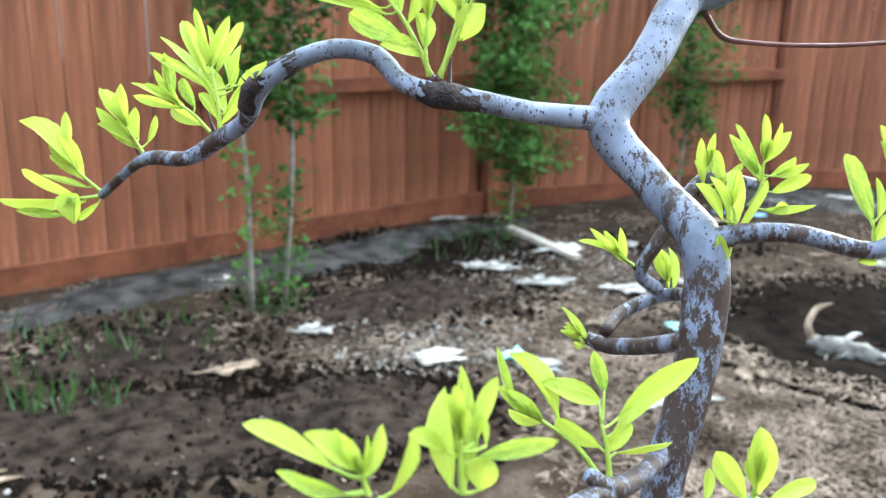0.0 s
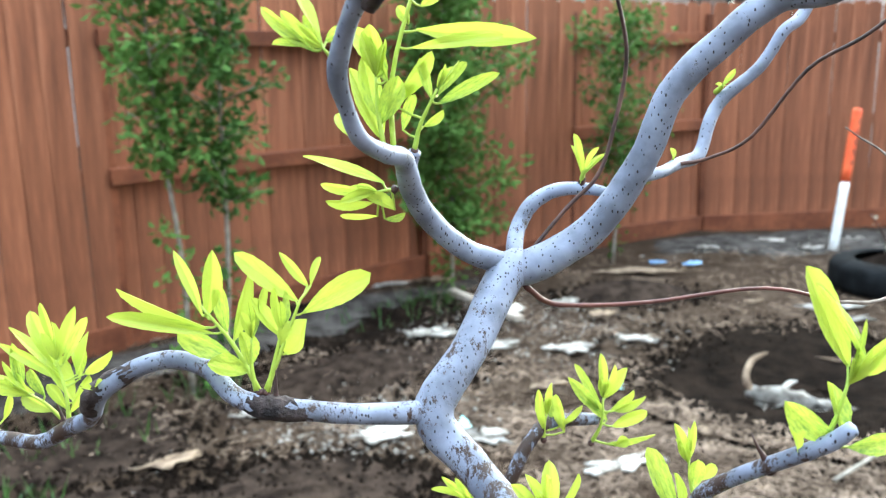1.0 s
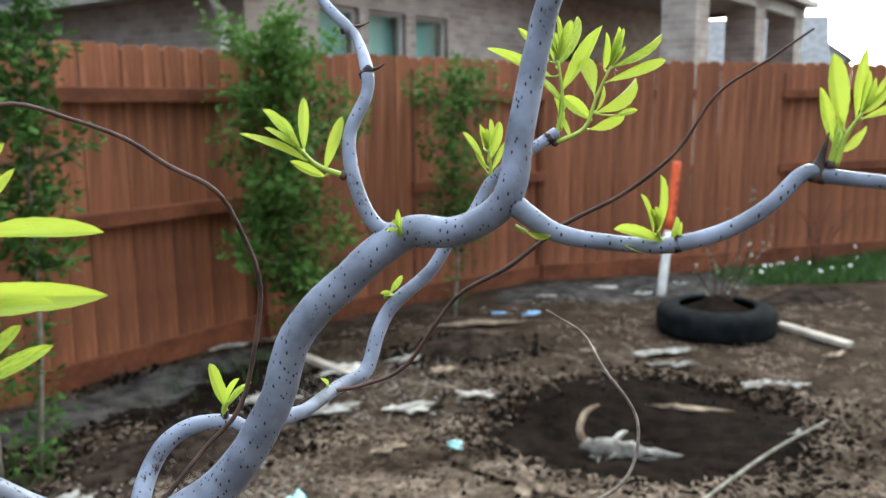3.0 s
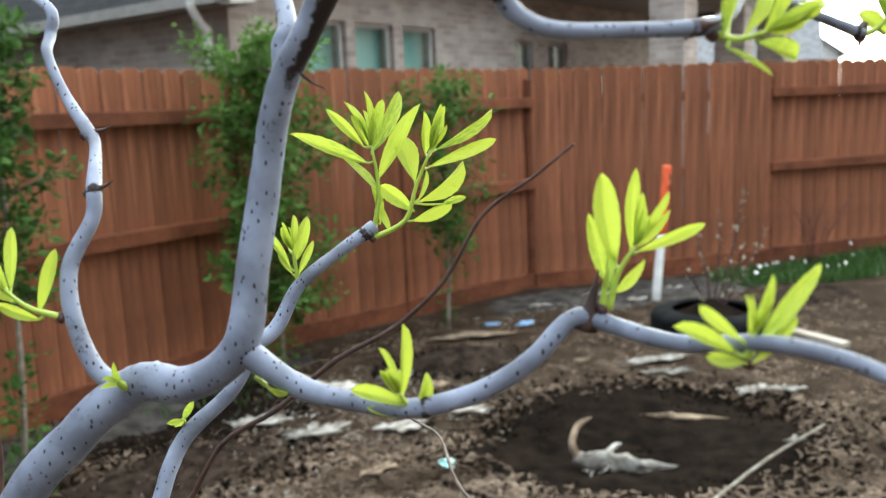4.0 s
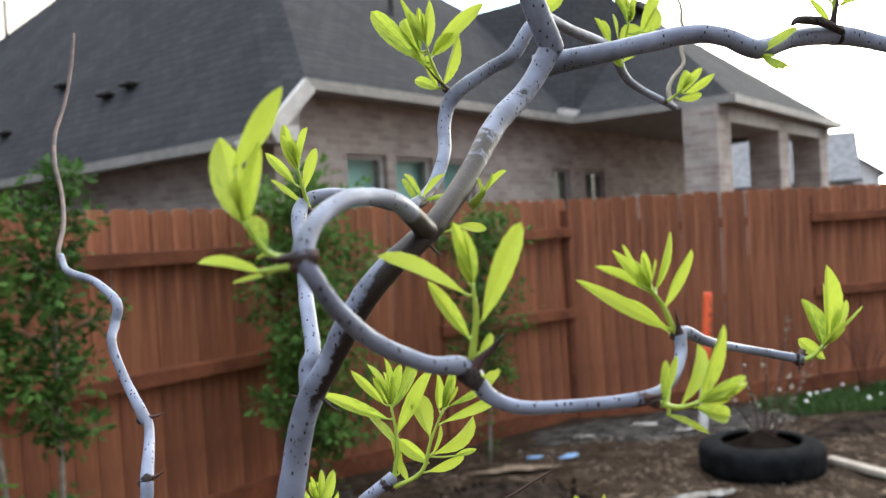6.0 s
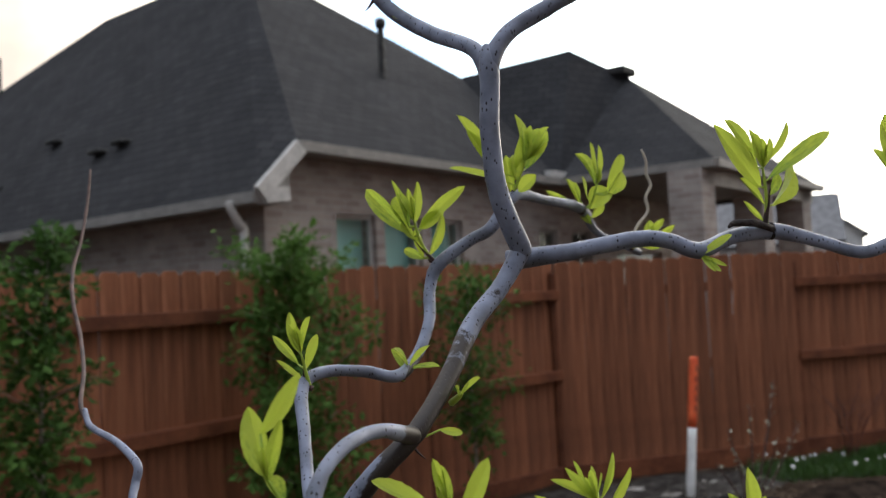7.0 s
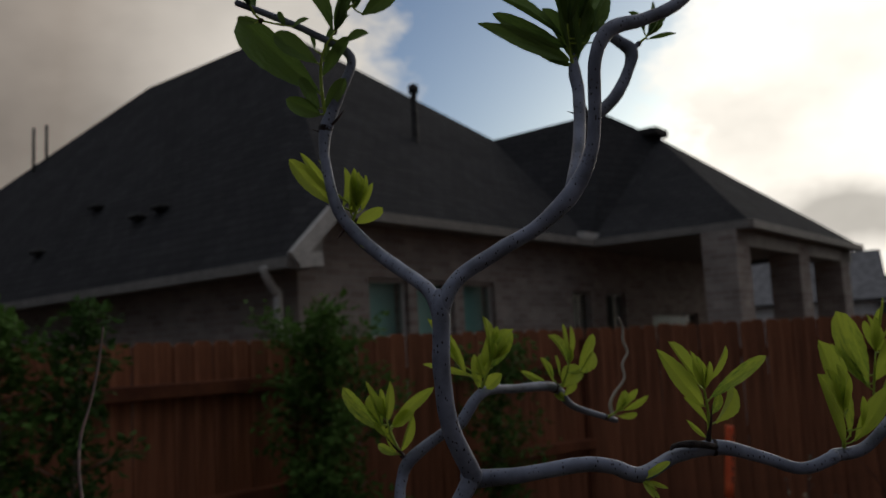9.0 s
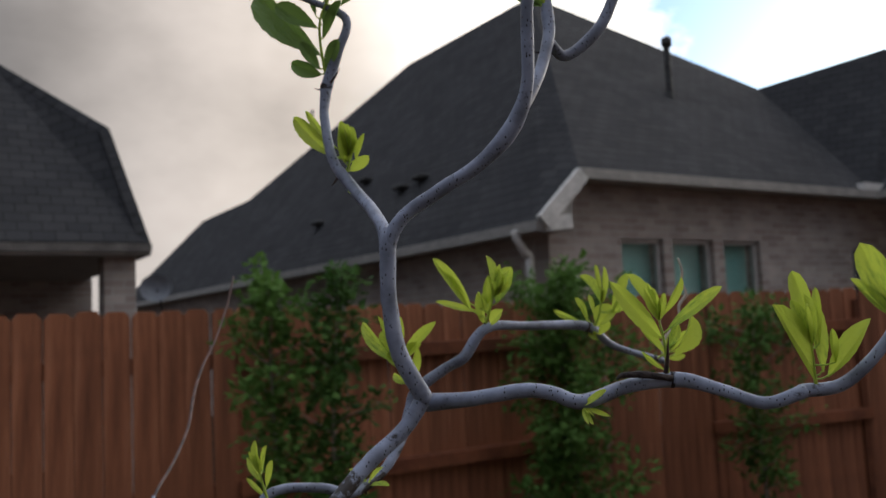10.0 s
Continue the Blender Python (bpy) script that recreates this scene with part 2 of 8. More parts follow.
def leaf_material(name, a, b, glow=0.4, scale=60.0, tip=0.0):
    m = bpy.data.materials.new(name)
    m.use_nodes = True
    nt = m.node_tree
    N, L = nt.nodes.new, nt.links.new
    p, out = nt.nodes["Principled BSDF"], nt.nodes["Material Output"]
    p.inputs["Roughness"].default_value = 0.36
    p.inputs["Specular IOR Level"].default_value = 0.5
    info, co = N("ShaderNodeObjectInfo"), N("ShaderNodeTexCoord")
    n = N("ShaderNodeTexNoise")
    n.inputs["Scale"].default_value, n.inputs["Detail"].default_value = scale, 4
    L(co.outputs["Object"], n.inputs["Vector"])
    geo = N("ShaderNodeNewGeometry")
    add = N("ShaderNodeMath")
    add.operation = "MULTIPLY_ADD"
    add.inputs[1].default_value = 0.62
    L(info.outputs["Random"], add.inputs[0])
    L(n.outputs["Fac"], add.inputs[2])
    add2 = N("ShaderNodeMath")
    add2.operation = "MULTIPLY_ADD"
    add2.inputs[1].default_value = 0.3
    L(geo.outputs["Random Per Island"], add2.inputs[0])
    L(add.outputs[0], add2.inputs[2])
    r = N("ShaderNodeValToRGB")
    if tip:
        # yellower towards the tip, greener at the foot
        sep, grade = N("ShaderNodeSeparateXYZ"), N("ShaderNodeMath")
        grade.operation = "MULTIPLY_ADD"
        grade.inputs[1].default_value = tip
        L(co.outputs["Object"], sep.inputs[0])
        L(sep.outputs["Y"], grade.inputs[0])
        L(add2.outputs[0], grade.inputs[2])
        add2 = grade
    r.color_ramp.elements[0].position, r.color_ramp.elements[1].position = 0.35 + tip * 0.4, 1.0
    r.color_ramp.elements[0].color, r.color_ramp.elements[1].color = (*a, 1), (*b, 1)
    L(add2.outputs[0], r.inputs["Fac"])
    L(r.outputs["Color"], p.inputs["Base Color"])
    bp = N("ShaderNodeBump")
    bp.inputs["Strength"].default_value, bp.inputs["Distance"].default_value = 0.25, 0.02
    L(n.outputs["Fac"], bp.inputs["Height"])
    L(bp.outputs[0], p.inputs["Normal"])
    tr = N("ShaderNodeBsdfTranslucent")
    L(r.outputs["Color"], tr.inputs["Color"])
    mx = N("ShaderNodeMixShader")
    mx.inputs["Fac"].default_value = glow
    L(p.outputs[0], mx.inputs[1])
    L(tr.outputs[0], mx.inputs[2])
    L(mx.outputs[0], out.inputs["Surface"])
    return m


def brick_material(name):
    m = bpy.data.materials.new(name)
    m.use_nodes = True
    nt = m.node_tree
    N, L = nt.nodes.new, nt.links.new
    p = nt.nodes["Principled BSDF"]
    p.inputs["Roughness"].default_value = 0.9
    uv = N("ShaderNodeUVMap")
    uv.uv_map = "wall"
    br = N("ShaderNodeTexBrick")
    br.inputs["Color1"].default_value = (0.29, 0.235, 0.21, 1)
    br.inputs["Color2"].default_value = (0.42, 0.37, 0.34, 1)
    br.inputs["Mortar"].default_value = (0.40, 0.375, 0.35, 1)
    br.inputs["Scale"].default_value = 1.0
    br.inputs["Mortar Size"].default_value = 0.008
    br.inputs["Brick Width"].default_value, br.inputs["Row Height"].default_value = 0.25, 0.085
    L(uv.outputs[0], br.inputs["Vector"])
    n = N("ShaderNodeTexNoise")
    n.inputs["Scale"].default_value, n.inputs["Detail"].default_value = 3.0, 6
    L(uv.outputs[0], n.inputs["Vector"])
    tone = N("ShaderNodeMapRange")
    tone.inputs["To Min"].default_value, tone.inputs["To Max"].default_value = 0.6, 1.4
    L(n.outputs["Fac"], tone.inputs["Value"])
    mul = N("ShaderNodeVectorMath")
    mul.operation = "SCALE"
    L(br.outputs["Color"], mul.inputs[0])
    L(tone.outputs[0], mul.inputs["Scale"])
    L(mul.outputs[0], p.inputs["Base Color"])
    bp = N("ShaderNodeBump")
    bp.inputs["Strength"].default_value, bp.inputs["Distance"].default_value = 0.6, 0.01
    bp.invert = True
    L(br.outputs["Fac"], bp.inputs["Height"])
    L(bp.outputs[0], p.inputs["Normal"])
    return m


def shingle_material(name, k=1.0):
    m = bpy.data.materials.new(name)
    m.use_nodes = True
    nt = m.node_tree
    N, L = nt.nodes.new, nt.links.new
    p = nt.nodes["Principled BSDF"]
    p.inputs["Roughness"].default_value = 0.95
    p.inputs["Specular IOR Level"].default_value = 0.1
    uv = N("ShaderNodeUVMap")
    uv.uv_map = "wall"
    br = N("ShaderNodeTexBrick")
    br.inputs["Color1"].default_value = (0.035 * k, 0.0355 * k, 0.039 * k, 1)
    br.inputs["Color2"].default_value = (0.046 * k, 0.046 * k, 0.049 * k, 1)
    br.inputs["Mortar"].default_value = (0.02, 0.02, 0.02, 1)
    br.inputs["Scale"].default_value, br.inputs["Mortar Size"].default_value = 1.0, 0.006
    br.inputs["Brick Width"].default_value, br.inputs["Row Height"].default_value = 0.24, 0.14
    L(uv.outputs[0], br.inputs["Vector"])
    n = N("ShaderNodeTexNoise")
    n.inputs["Scale"].default_value, n.inputs["Detail"].default_value = 1.2, 7
    L(uv.outputs[0], n.inputs["Vector"])
    tone = N("ShaderNodeMapRange")
    tone.inputs["To Min"].default_value, tone.inputs["To Max"].default_value = 0.65, 1.35
    L(n.outputs["Fac"], tone.inputs["Value"])
    mul = N("ShaderNodeVectorMath")
    mul.operation = "SCALE"
    L(br.outputs["Color"], mul.inputs[0])
    L(tone.outputs[0], mul.inputs["Scale"])
    L(mul.outputs[0], p.inputs["Base Color"])
    bp = N("ShaderNodeBump")
    bp.inputs["Strength"].default_value, bp.inputs["Distance"].default_value = 0.5, 0.012
    bp.invert = True
    L(br.outputs["Fac"], bp.inputs["Height"])
    L(bp.outputs[0], p.inputs["Normal"])
    return m


def glass_material():
    m = bpy.data.materials.new("pane_glass")
    m.use_nodes = True
    p = m.node_tree.nodes["Principled BSDF"]
    p.inputs["Base Color"].default_value = (0.9, 1.0, 0.97, 1)
    p.inputs["Roughness"].default_value = 0.04
    p.inputs["Transmission Weight"].default_value = 1.0
    p.inputs["IOR"].default_value = 1.14
    return m


BARK = bark_material()
LEAF = leaf_material("young_leaf", (0.085, 0.22, 0.04), (0.48, 0.585, 0.075), 0.45, 7.0, 0.3)
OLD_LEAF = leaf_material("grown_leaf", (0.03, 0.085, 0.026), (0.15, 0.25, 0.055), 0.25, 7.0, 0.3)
STEM = leaf_material("green_stem", (0.28, 0.42, 0.05), (0.40, 0.52, 0.07), 0.15)
SAP_LEAF = leaf_material("sapling_leaf", (0.016, 0.046, 0.012), (0.10, 0.19, 0.042), 0.28, 3.0)
SAP_LEAF.node_tree.nodes["Principled BSDF"].inputs["Roughness"].default_value = 0.8
SAP_LEAF.node_tree.nodes["Principled BSDF"].inputs["Specular IOR Level"].default_value = 0.12
GRASS = leaf_material("grass_blade", (0.018, 0.05, 0.010), (0.05, 0.11, 0.022), 0.25, 3.0)
TWIG = material("dark_twig", (0.035, 0.022, 0.02), (0.11, 0.06, 0.05), 90, 0.6, 0.4, 500, depth=0.001)
TWIG_DRY = material("dry_twig", (0.10, 0.075, 0.062), (0.24, 0.20, 0.17), 110, 0.65, 0.4, 500, depth=0.001)
TWIG_RED = material("red_twig", (0.06, 0.022, 0.02), (0.15, 0.06, 0.05), 60, 0.5, 0.3, 500, depth=0.001)
SCAR = material("bark_scar", (0.012, 0.009, 0.01), (0.06, 0.044, 0.042), 140, 0.75, 0.8, 700, depth=0.002)
THORN = material("thorn", (0.02, 0.012, 0.012), (0.07, 0.035, 0.03), 200, 0.5, 0.2, 600, depth=0.0005)
CEDAR = vary(material("red_stained_cedar", (0.165, 0.060, 0.030), (0.345, 0.140, 0.075), 3.0, 0.75, 0.35, 26, c=(0.262, 0.098, 0.048), stretch=(5, 5, 0.35), depth=0.004), 0.78, 1.16)
CEDAR_DARK = vary(material("stained_rail", (0.10, 0.031, 0.014), (0.20, 0.068, 0.031), 4.0, 0.8, 0.3, 30, stretch=(1, 1, 1), depth=0.004), 0.8, 1.15)
SOIL = material("bare_soil", (0.022, 0.0135, 0.0095), (0.105, 0.077, 0.058), 5.0, 0.98, 0.9, 60, c=(0.040, 0.027, 0.0175), depth=0.02, spread=(0.25, 0.75), spec=0.08)
DARK_SOIL = material("dark_loose_soil", (0.0042, 0.003, 0.0024), (0.015, 0.0105, 0.008), 9.0, 1.0, 0.9, 70, depth=0.015, spec=0.02)
MID_SOIL = material("loose_soil", (0.009, 0.0062, 0.005), (0.042, 0.03, 0.023), 12.0, 1.0, 0.9, 60, depth=0.015, spec=0.04)
GRAVEL = material("grey_gravel", (0.02, 0.017, 0.015), (0.088, 0.08, 0.074), 7, 0.95, 0.9, 120, depth=0.012, spec=0.1)
PALE = vary(material("pale_scrap", (0.15, 0.13, 0.11), (0.47, 0.45, 0.42), 16, 0.85, 0.6, 90, c=(0.34, 0.32, 0.29), depth=0.008), 0.6, 1.15)
GRIT = material("pale_grit", (0.12, 0.105, 0.09), (0.36, 0.34, 0.31), 9, 0.95, 0.3, 90, spec=0.1)
TAN = vary(material("tan_bark_scrap", (0.11, 0.075, 0.05), (0.31, 0.235, 0.165), 14, 0.85, 0.5, 90, depth=0.006), 0.75, 1.15)
CHIP = vary(material("wood_chip", (0.04, 0.027, 0.018), (0.25, 0.19, 0.145), 3, 0.95, 0.3, 60, spec=0.08), 0.7, 1.25)
BLUE = material("blue_plastic", (0.16, 0.30, 0.55), (0.35, 0.52, 0.75), 12, 0.4, 0.2, 60)
AQUA = material("aqua_plastic", (0.25, 0.62, 0.66), (0.55, 0.82, 0.82), 12, 0.4, 0.2, 60)
BUD = material("pale_bud", (0.30, 0.32, 0.22), (0.55, 0.55, 0.45), 20, 0.8, 0.1, 60)
RUBBER = material("tyre_rubber", (0.005, 0.0055, 0.006), (0.013, 0.0145, 0.016), 10, 0.95, 0.4, 90, depth=0.004, spec=0.08)
ORANGE = material("orange_paint", (0.72, 0.10, 0.035), (0.85, 0.17, 0.06), 12, 0.5, 0.2, 60)
WHITE = material("white_paint", (0.68, 0.68, 0.68), (0.84, 0.84, 0.83), 9, 0.5, 0.2, 60)
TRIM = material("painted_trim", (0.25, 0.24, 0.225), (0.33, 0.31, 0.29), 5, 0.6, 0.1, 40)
VENT = material("weathered_vent", (0.035, 0.034, 0.034), (0.055, 0.053, 0.052), 8, 0.8, 0.1, 40)
# near-black colour that stands in for the unlit rooms behind the patio windows
DARK_ROOM = material("dark_room", (0.012, 0.016, 0.017), (0.03, 0.038, 0.04), 3, 0.7, 0.1, 30)
TRIM_DARK = material("dark_trim", (0.10, 0.092, 0.086), (0.17, 0.157, 0.147), 5, 0.6, 0.1, 40)
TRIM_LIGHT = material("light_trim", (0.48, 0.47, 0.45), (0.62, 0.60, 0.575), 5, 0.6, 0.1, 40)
FAR_WALL = material("pale_siding", (0.62, 0.62, 0.62), (0.80, 0.80, 0.79), 2, 0.8, 0.1, 30)
FAR_ROOF = material("grey_roofing", (0.16, 0.16, 0.17), (0.24, 0.24, 0.25), 3, 0.9, 0.2, 30)
BRICK = brick_material("brown_brick")
SHINGLE = shingle_material("dark_shingle", 1.12)
METAL = material("vent_metal", (0.03, 0.03, 0.03), (0.08, 0.08, 0.08), 12, 0.6, 0.1, 60, metal=0.3)
BLIND = material("window_blind", (0.24, 0.44, 0.42), (0.34, 0.55, 0.52), 6, 0.6, 0.1, 40, stretch=(1, 1, 14))
GLASS = glass_material()
GREYWOOD = material("weathered_wood", (0.26, 0.22, 0.18), (0.46, 0.41, 0.35), 5, 0.9, 0.4, 60, stretch=(1, 6, 1), depth=0.003)
SAP_BARK = material("sapling_bark", (0.15, 0.135, 0.11), (0.30, 0.275, 0.235), 20, 0.85, 0.3, 120, depth=0.003)
DISH = material("grey_dish", (0.28, 0.30, 0.34), (0.36, 0.38, 0.42), 6, 0.5, 0.1, 40)


# ---- mesh helpers ----
def mesh_of(name, verts, faces, mat, smooth=False):
    me = bpy.data.meshes.new(name)
    me.from_pydata([tuple(v) for v in verts], [], faces)
    me.materials.append(mat)
    me.update()
    if smooth:
        me.polygons.foreach_set("use_smooth", [True] * len(me.polygons))
    return me


def part(name, data, parent=None, label="", kind="", m=None):
    ob = new(name, data)
    if parent is not None:
        ob.parent = parent
    if m is not None:
        ob.matrix_basis = m
    return tagged(ob, label, kind=kind)


def thing(name, place, label, category, group="", kind=""):
    ob = new(name)
    ob.location = place
    ob.empty_display_size = 0.1
    return tagged(ob, label, category, group, kind)


def box_mesh(name, sx, sy, sz, mat, bevel=0.004):
    """A block standing on z = 0, centred in x and y, its edges eased."""
    bm = bmesh.new()
    bmesh.ops.create_cube(bm, size=1.0)
    for v in bm.verts:
        v.co = Vector((v.co.x * sx, v.co.y * sy, (v.co.z + 0.5) * sz))
    if bevel:
        bmesh.ops.bevel(bm, geom=bm.edges[:], offset=bevel, segments=1, affect="EDGES")
    me = bpy.data.meshes.new(name)
    bm.to_mesh(me)
    bm.free()
    me.materials.append(mat)
    return me


def catmull(pts, steps):
    pts = [Vector(p) for p in pts]
    ext = [pts[0] * 2 - pts[1], *pts, pts[-1] * 2 - pts[-2]]
    out = []
    for i in range(1, len(ext) - 2):
        a, b, c, d = ext[i - 1 : i + 3]
        for s in range(steps):
            t = s / steps
            out.append(0.5 * (2 * b + (c - a) * t + (2 * a - 5 * b + 4 * c - d) * t * t + (3 * b - a - 3 * c + d) * t**3))
    out.append(pts[-1])
    return out


def tube_data(rows, sides=10, steps=5, knots=0.0, cap=True, seed=0):
    """Verts and faces of a limb along rows of (x, y, z, radius), slightly uneven, closed at both ends."""
    path = catmull([Vector((*r[:3], r[3])) for r in rows], steps)
    rng = random.Random(seed)
    verts, faces = [], []
    normal = None
    for i, q in enumerate(path):
        here = q.to_3d()
        ahead = (path[min(i + 1, len(path) - 1)].to_3d() - path[max(i - 1, 0)].to_3d()).normalized()
        if normal is None:
            normal = ahead.orthogonal().normalized()
        normal = (normal - ahead * normal.dot(ahead)).normalized()
        side = ahead.cross(normal)
        for k in range(sides):
            a = 2 * math.pi * k / sides
            d = normal * math.cos(a) + side * math.sin(a)
            r = max(q[3], 0.0002) * (1 + knots * noise.noise((here + d * 0.01) * 95) + 0.4 * knots * rng.uniform(-1, 1))
            verts.append(here + d * r)
        if i:
            o = (i - 1) * sides
            faces += [(o + k, o + (k + 1) % sides, o + sides + (k + 1) % sides, o + sides + k) for k in range(sides)]
    if cap:
        n = len(path)
        verts += [path[0].to_3d(), path[-1].to_3d() + ahead * path[-1][3] * 0.5]
        faces += [(len(verts) - 2, (k + 1) % sides, k) for k in range(sides)]
        faces += [(len(verts) - 1, (n - 1) * sides + k, (n - 1) * sides + (k + 1) % sides) for k in range(sides)]
    return verts, faces


def limb(name, rows, mat, parent, sides=10, steps=5, knots=0.05, label="", seed=0):
    v, f = tube_data(rows, sides, steps, knots, seed=seed)
    base = Vector(parent.location)
    ob = part(name, mesh_of(name, v, f, mat, True), parent, label)
    ob.matrix_basis = Matrix.Translation(-base)
    return ob


def planar(name, polys, mat, thick=0.0, origin=(0, 0, 0)):
    """Flat pieces with a wall map in metres (along, up); thick: extruded against their normals."""
    verts, faces, uvs = [], [], []
    for poly in polys:
        pts = [Vector(p) for p in poly]
        n = (pts[1] - pts[0]).cross(pts[2] - pts[0]).normalized()
        along = Vector((0, 0, 1)).cross(n)
        along = along.normalized() if along.length > 0.05 else Vector((1, 0, 0))
        up = n.cross(along)
        def put(idx):
            faces.append(tuple(idx))
            uvs.extend((verts[i].dot(along), verts[i].dot(up)) for i in idx)
        o = len(verts)
        verts += pts
        put(range(o, o + len(pts)))
        if thick:
            verts += [p - n * thick for p in pts]
            k = len(pts)
            put([o + k + i for i in reversed(range(k))])
            for i in range(k):
                put([o + i, o + k + i, o + k + (i + 1) % k, o + (i + 1) % k])
    me = mesh_of(name, [v - Vector(origin) for v in verts], faces, mat)
    layer = me.uv_layers.new(name="wall")
    for i, uv in enumerate(uvs):
        layer.data[i].uv = uv
    bm = bmesh.new()
    bm.from_mesh(me)
    bmesh.ops.remove_doubles(bm, verts=bm.verts[:], dist=0.002)
    bm.to_mesh(me)
    bm.free()
    return me


# ---- ground ----
def lump(x, y, cx, cy, rx, ry, h):
    d = ((x - cx) / rx) ** 2 + ((y - cy) / ry) ** 2
    return h * math.exp(-d * 1.6)


def ground_z(x, y):
    if math.hypot(x - 1, y - 3) > 16:
        return 0.0
    z = 0.035 * noise.noise((x * 0.9, y * 0.9, 3.1)) + 0.018 * noise.noise((x * 3.1, y * 3.1, 7.7)) + 0.008 * noise.noise((x * 9, y * 9, 1.3))
    z += lump(x, y, 2.45, 3.9, 0.75, 0.5, -0.07) + lump(x, y, 2.2, 5.4, 0.45, 0.3, 0.05)
    z += lump(x, y, 0.45, 5.2, 0.6, 0.35, -0.06) + lump(x, y, -0.8, 3.8, 0.5, 0.35, -0.05)
    return z - 0.015


def build_ground():
    xs = sorted({round(-4 + 0.09 * i, 3) for i in range(140)} | {-400, -60, -20, -10, -6, 10, 13, 20, 60, 400})
    ys = sorted({round(0.6 + 0.09 * i, 3) for i in range(82)} | {-400, -60, -12, -4, -1.5, 9, 12, 20, 60, 400})
    verts = [(x, y, ground_z(x, y)) for y in ys for x in xs]
    w = len(xs)
    faces = [(j * w + i, j * w + i + 1, (j + 1) * w + i + 1, (j + 1) * w + i) for j in range(len(ys) - 1) for i in range(w - 1)]
    tagged(new("ground", mesh_of("ground", verts, faces, SOIL, True)), "bare brown yard soil with scattered mulch", "ground", kind="structure")


def soil_patch(name, cx, cy, rx, ry, h, mat, label, turn=0.0, seed=0):
    """A low ragged-edged spread of loose earth lying on the ground."""
    rng = random.Random(seed)
    verts, faces, rings, n = [], [], 9, 40
    for r in range(rings + 1):
        for k in range(n):
            a = 2 * math.pi * k / n
            edge = 1 + 0.34 * noise.noise((math.cos(a) * 1.7 + seed, math.sin(a) * 1.7, seed)) + 0.1 * noise.noise((math.cos(a) * 6, math.sin(a) * 6 + seed, 1))
            q = r / rings * edge
            x0, y0 = rx * q * math.cos(a), ry * q * math.sin(a)
            x, y = cx + x0 * math.cos(turn) - y0 * math.sin(turn), cy + x0 * math.sin(turn) + y0 * math.cos(turn)
            lift = h * (1 - (r / rings) ** 2) + 0.012 * (1 - (r / rings) ** 6) - 0.02 * (r == rings)
            verts.append((x - cx, y - cy, ground_z(x, y) + lift + 0.012 * noise.noise((x * 11, y * 11, 5)) * (r < rings) + rng.uniform(0, 0.004)))
        if r:
            o = (r - 1) * n
            faces += [(o + k, o + (k + 1) % n, o + n + (k + 1) % n, o + n + k) for k in range(n)]
    faces.append(tuple(range(n)))
    ob = new(name, mesh_of(name, verts, faces, mat, True))
    ob.location = (cx, cy, 0)
    return tagged(ob, label, "soil")


# ---- fence ----
def fence_run(start, end, panels, label):
    """Pickets, rails, posts and a kickboard from start to end; each panel shows either its boards or its rails."""
    a, b = Vector((*start, 0)), Vector((*end, 0))
    along = (b - a).normalized()
    turn = Matrix.Rotation(math.atan2(along.y, along.x), 4, "Z")
    out = Vector((along.y, -along.x, 0))
    fence = thing("wooden_fence", a, label, "fence")
    picket = [fence_picket(i) for i in range(5)]
    rng = random.Random(int(abs(a.x) * 100))
    s = 0.0
    for length, boards_out in panels:
        off = 0.055 if boards_out else 0.0
        n = round(length / 0.142)
        for i in range(n):
            d = s + (i + 0.5) * length / n
            m = Matrix.Translation(along * d + out * (off + rng.uniform(-0.003, 0.003)) + Vector((0, 0, 0.115 + rng.uniform(-0.004, 0.012)))) @ turn
            m = m @ Matrix.Rotation(rng.uniform(-0.006, 0.006), 4, "Y") @ Matrix.Diagonal((length / n / 0.142, 1, 1, 1))
            part("picket", picket[rng.randrange(5)], fence, m=m)
        for z in (0.89, 1.605):
            me = box_mesh("rail", length - 0.004, 0.075, 0.088, CEDAR_DARK, 0.004)
            part("rail", me, fence, m=Matrix.Translation(along * (s + length / 2) + out * (0.047 if not boards_out else 0.008) + Vector((0, 0, z))) @ turn)
        me = box_mesh("kickboard", length - 0.004, 0.04, 0.19, CEDAR_DARK, 0.004)
        part("kickboard", me, fence, m=Matrix.Translation(along * (s + length / 2) + out * (0.03 if not boards_out else 0.056) + Vector((0, 0, -0.06))) @ turn)
        me = box_mesh("post", 0.088, 0.088, 1.9, CEDAR_DARK, 0.004)
        part("post", me, fence, m=Matrix.Translation(along * s + out * 0.012 + Vector((0, 0, -0.05))) @ turn)
        s += length
    return fence


def fence_picket(i):
    me = bpy.data.meshes.get(f"picket_{i}")
    if me:
        return me
    rng = random.Random(i)
    w, h, t = 0.1365, 1.825, 0.016
    prof = [(-w / 2, 0), (w / 2, 0), (w / 2, h - 0.03), (w / 2 - 0.028, h), (-w / 2 + 0.028, h), (-w / 2, h - 0.03)]
    verts = [(x, y, z) for y in (-t / 2, t / 2) for x, z in prof]
    faces = [tuple(range(6)), tuple(reversed(range(6, 12)))] + [(k, k + 6, (k + 1) % 6 + 6, (k + 1) % 6) for k in range(6)]
    bow = rng.uniform(-0.004, 0.004)
    verts = [(x, y + bow * (z / h), z) for x, y, z in verts]
    return mesh_of(f"picket_{i}", verts, faces, CEDAR)


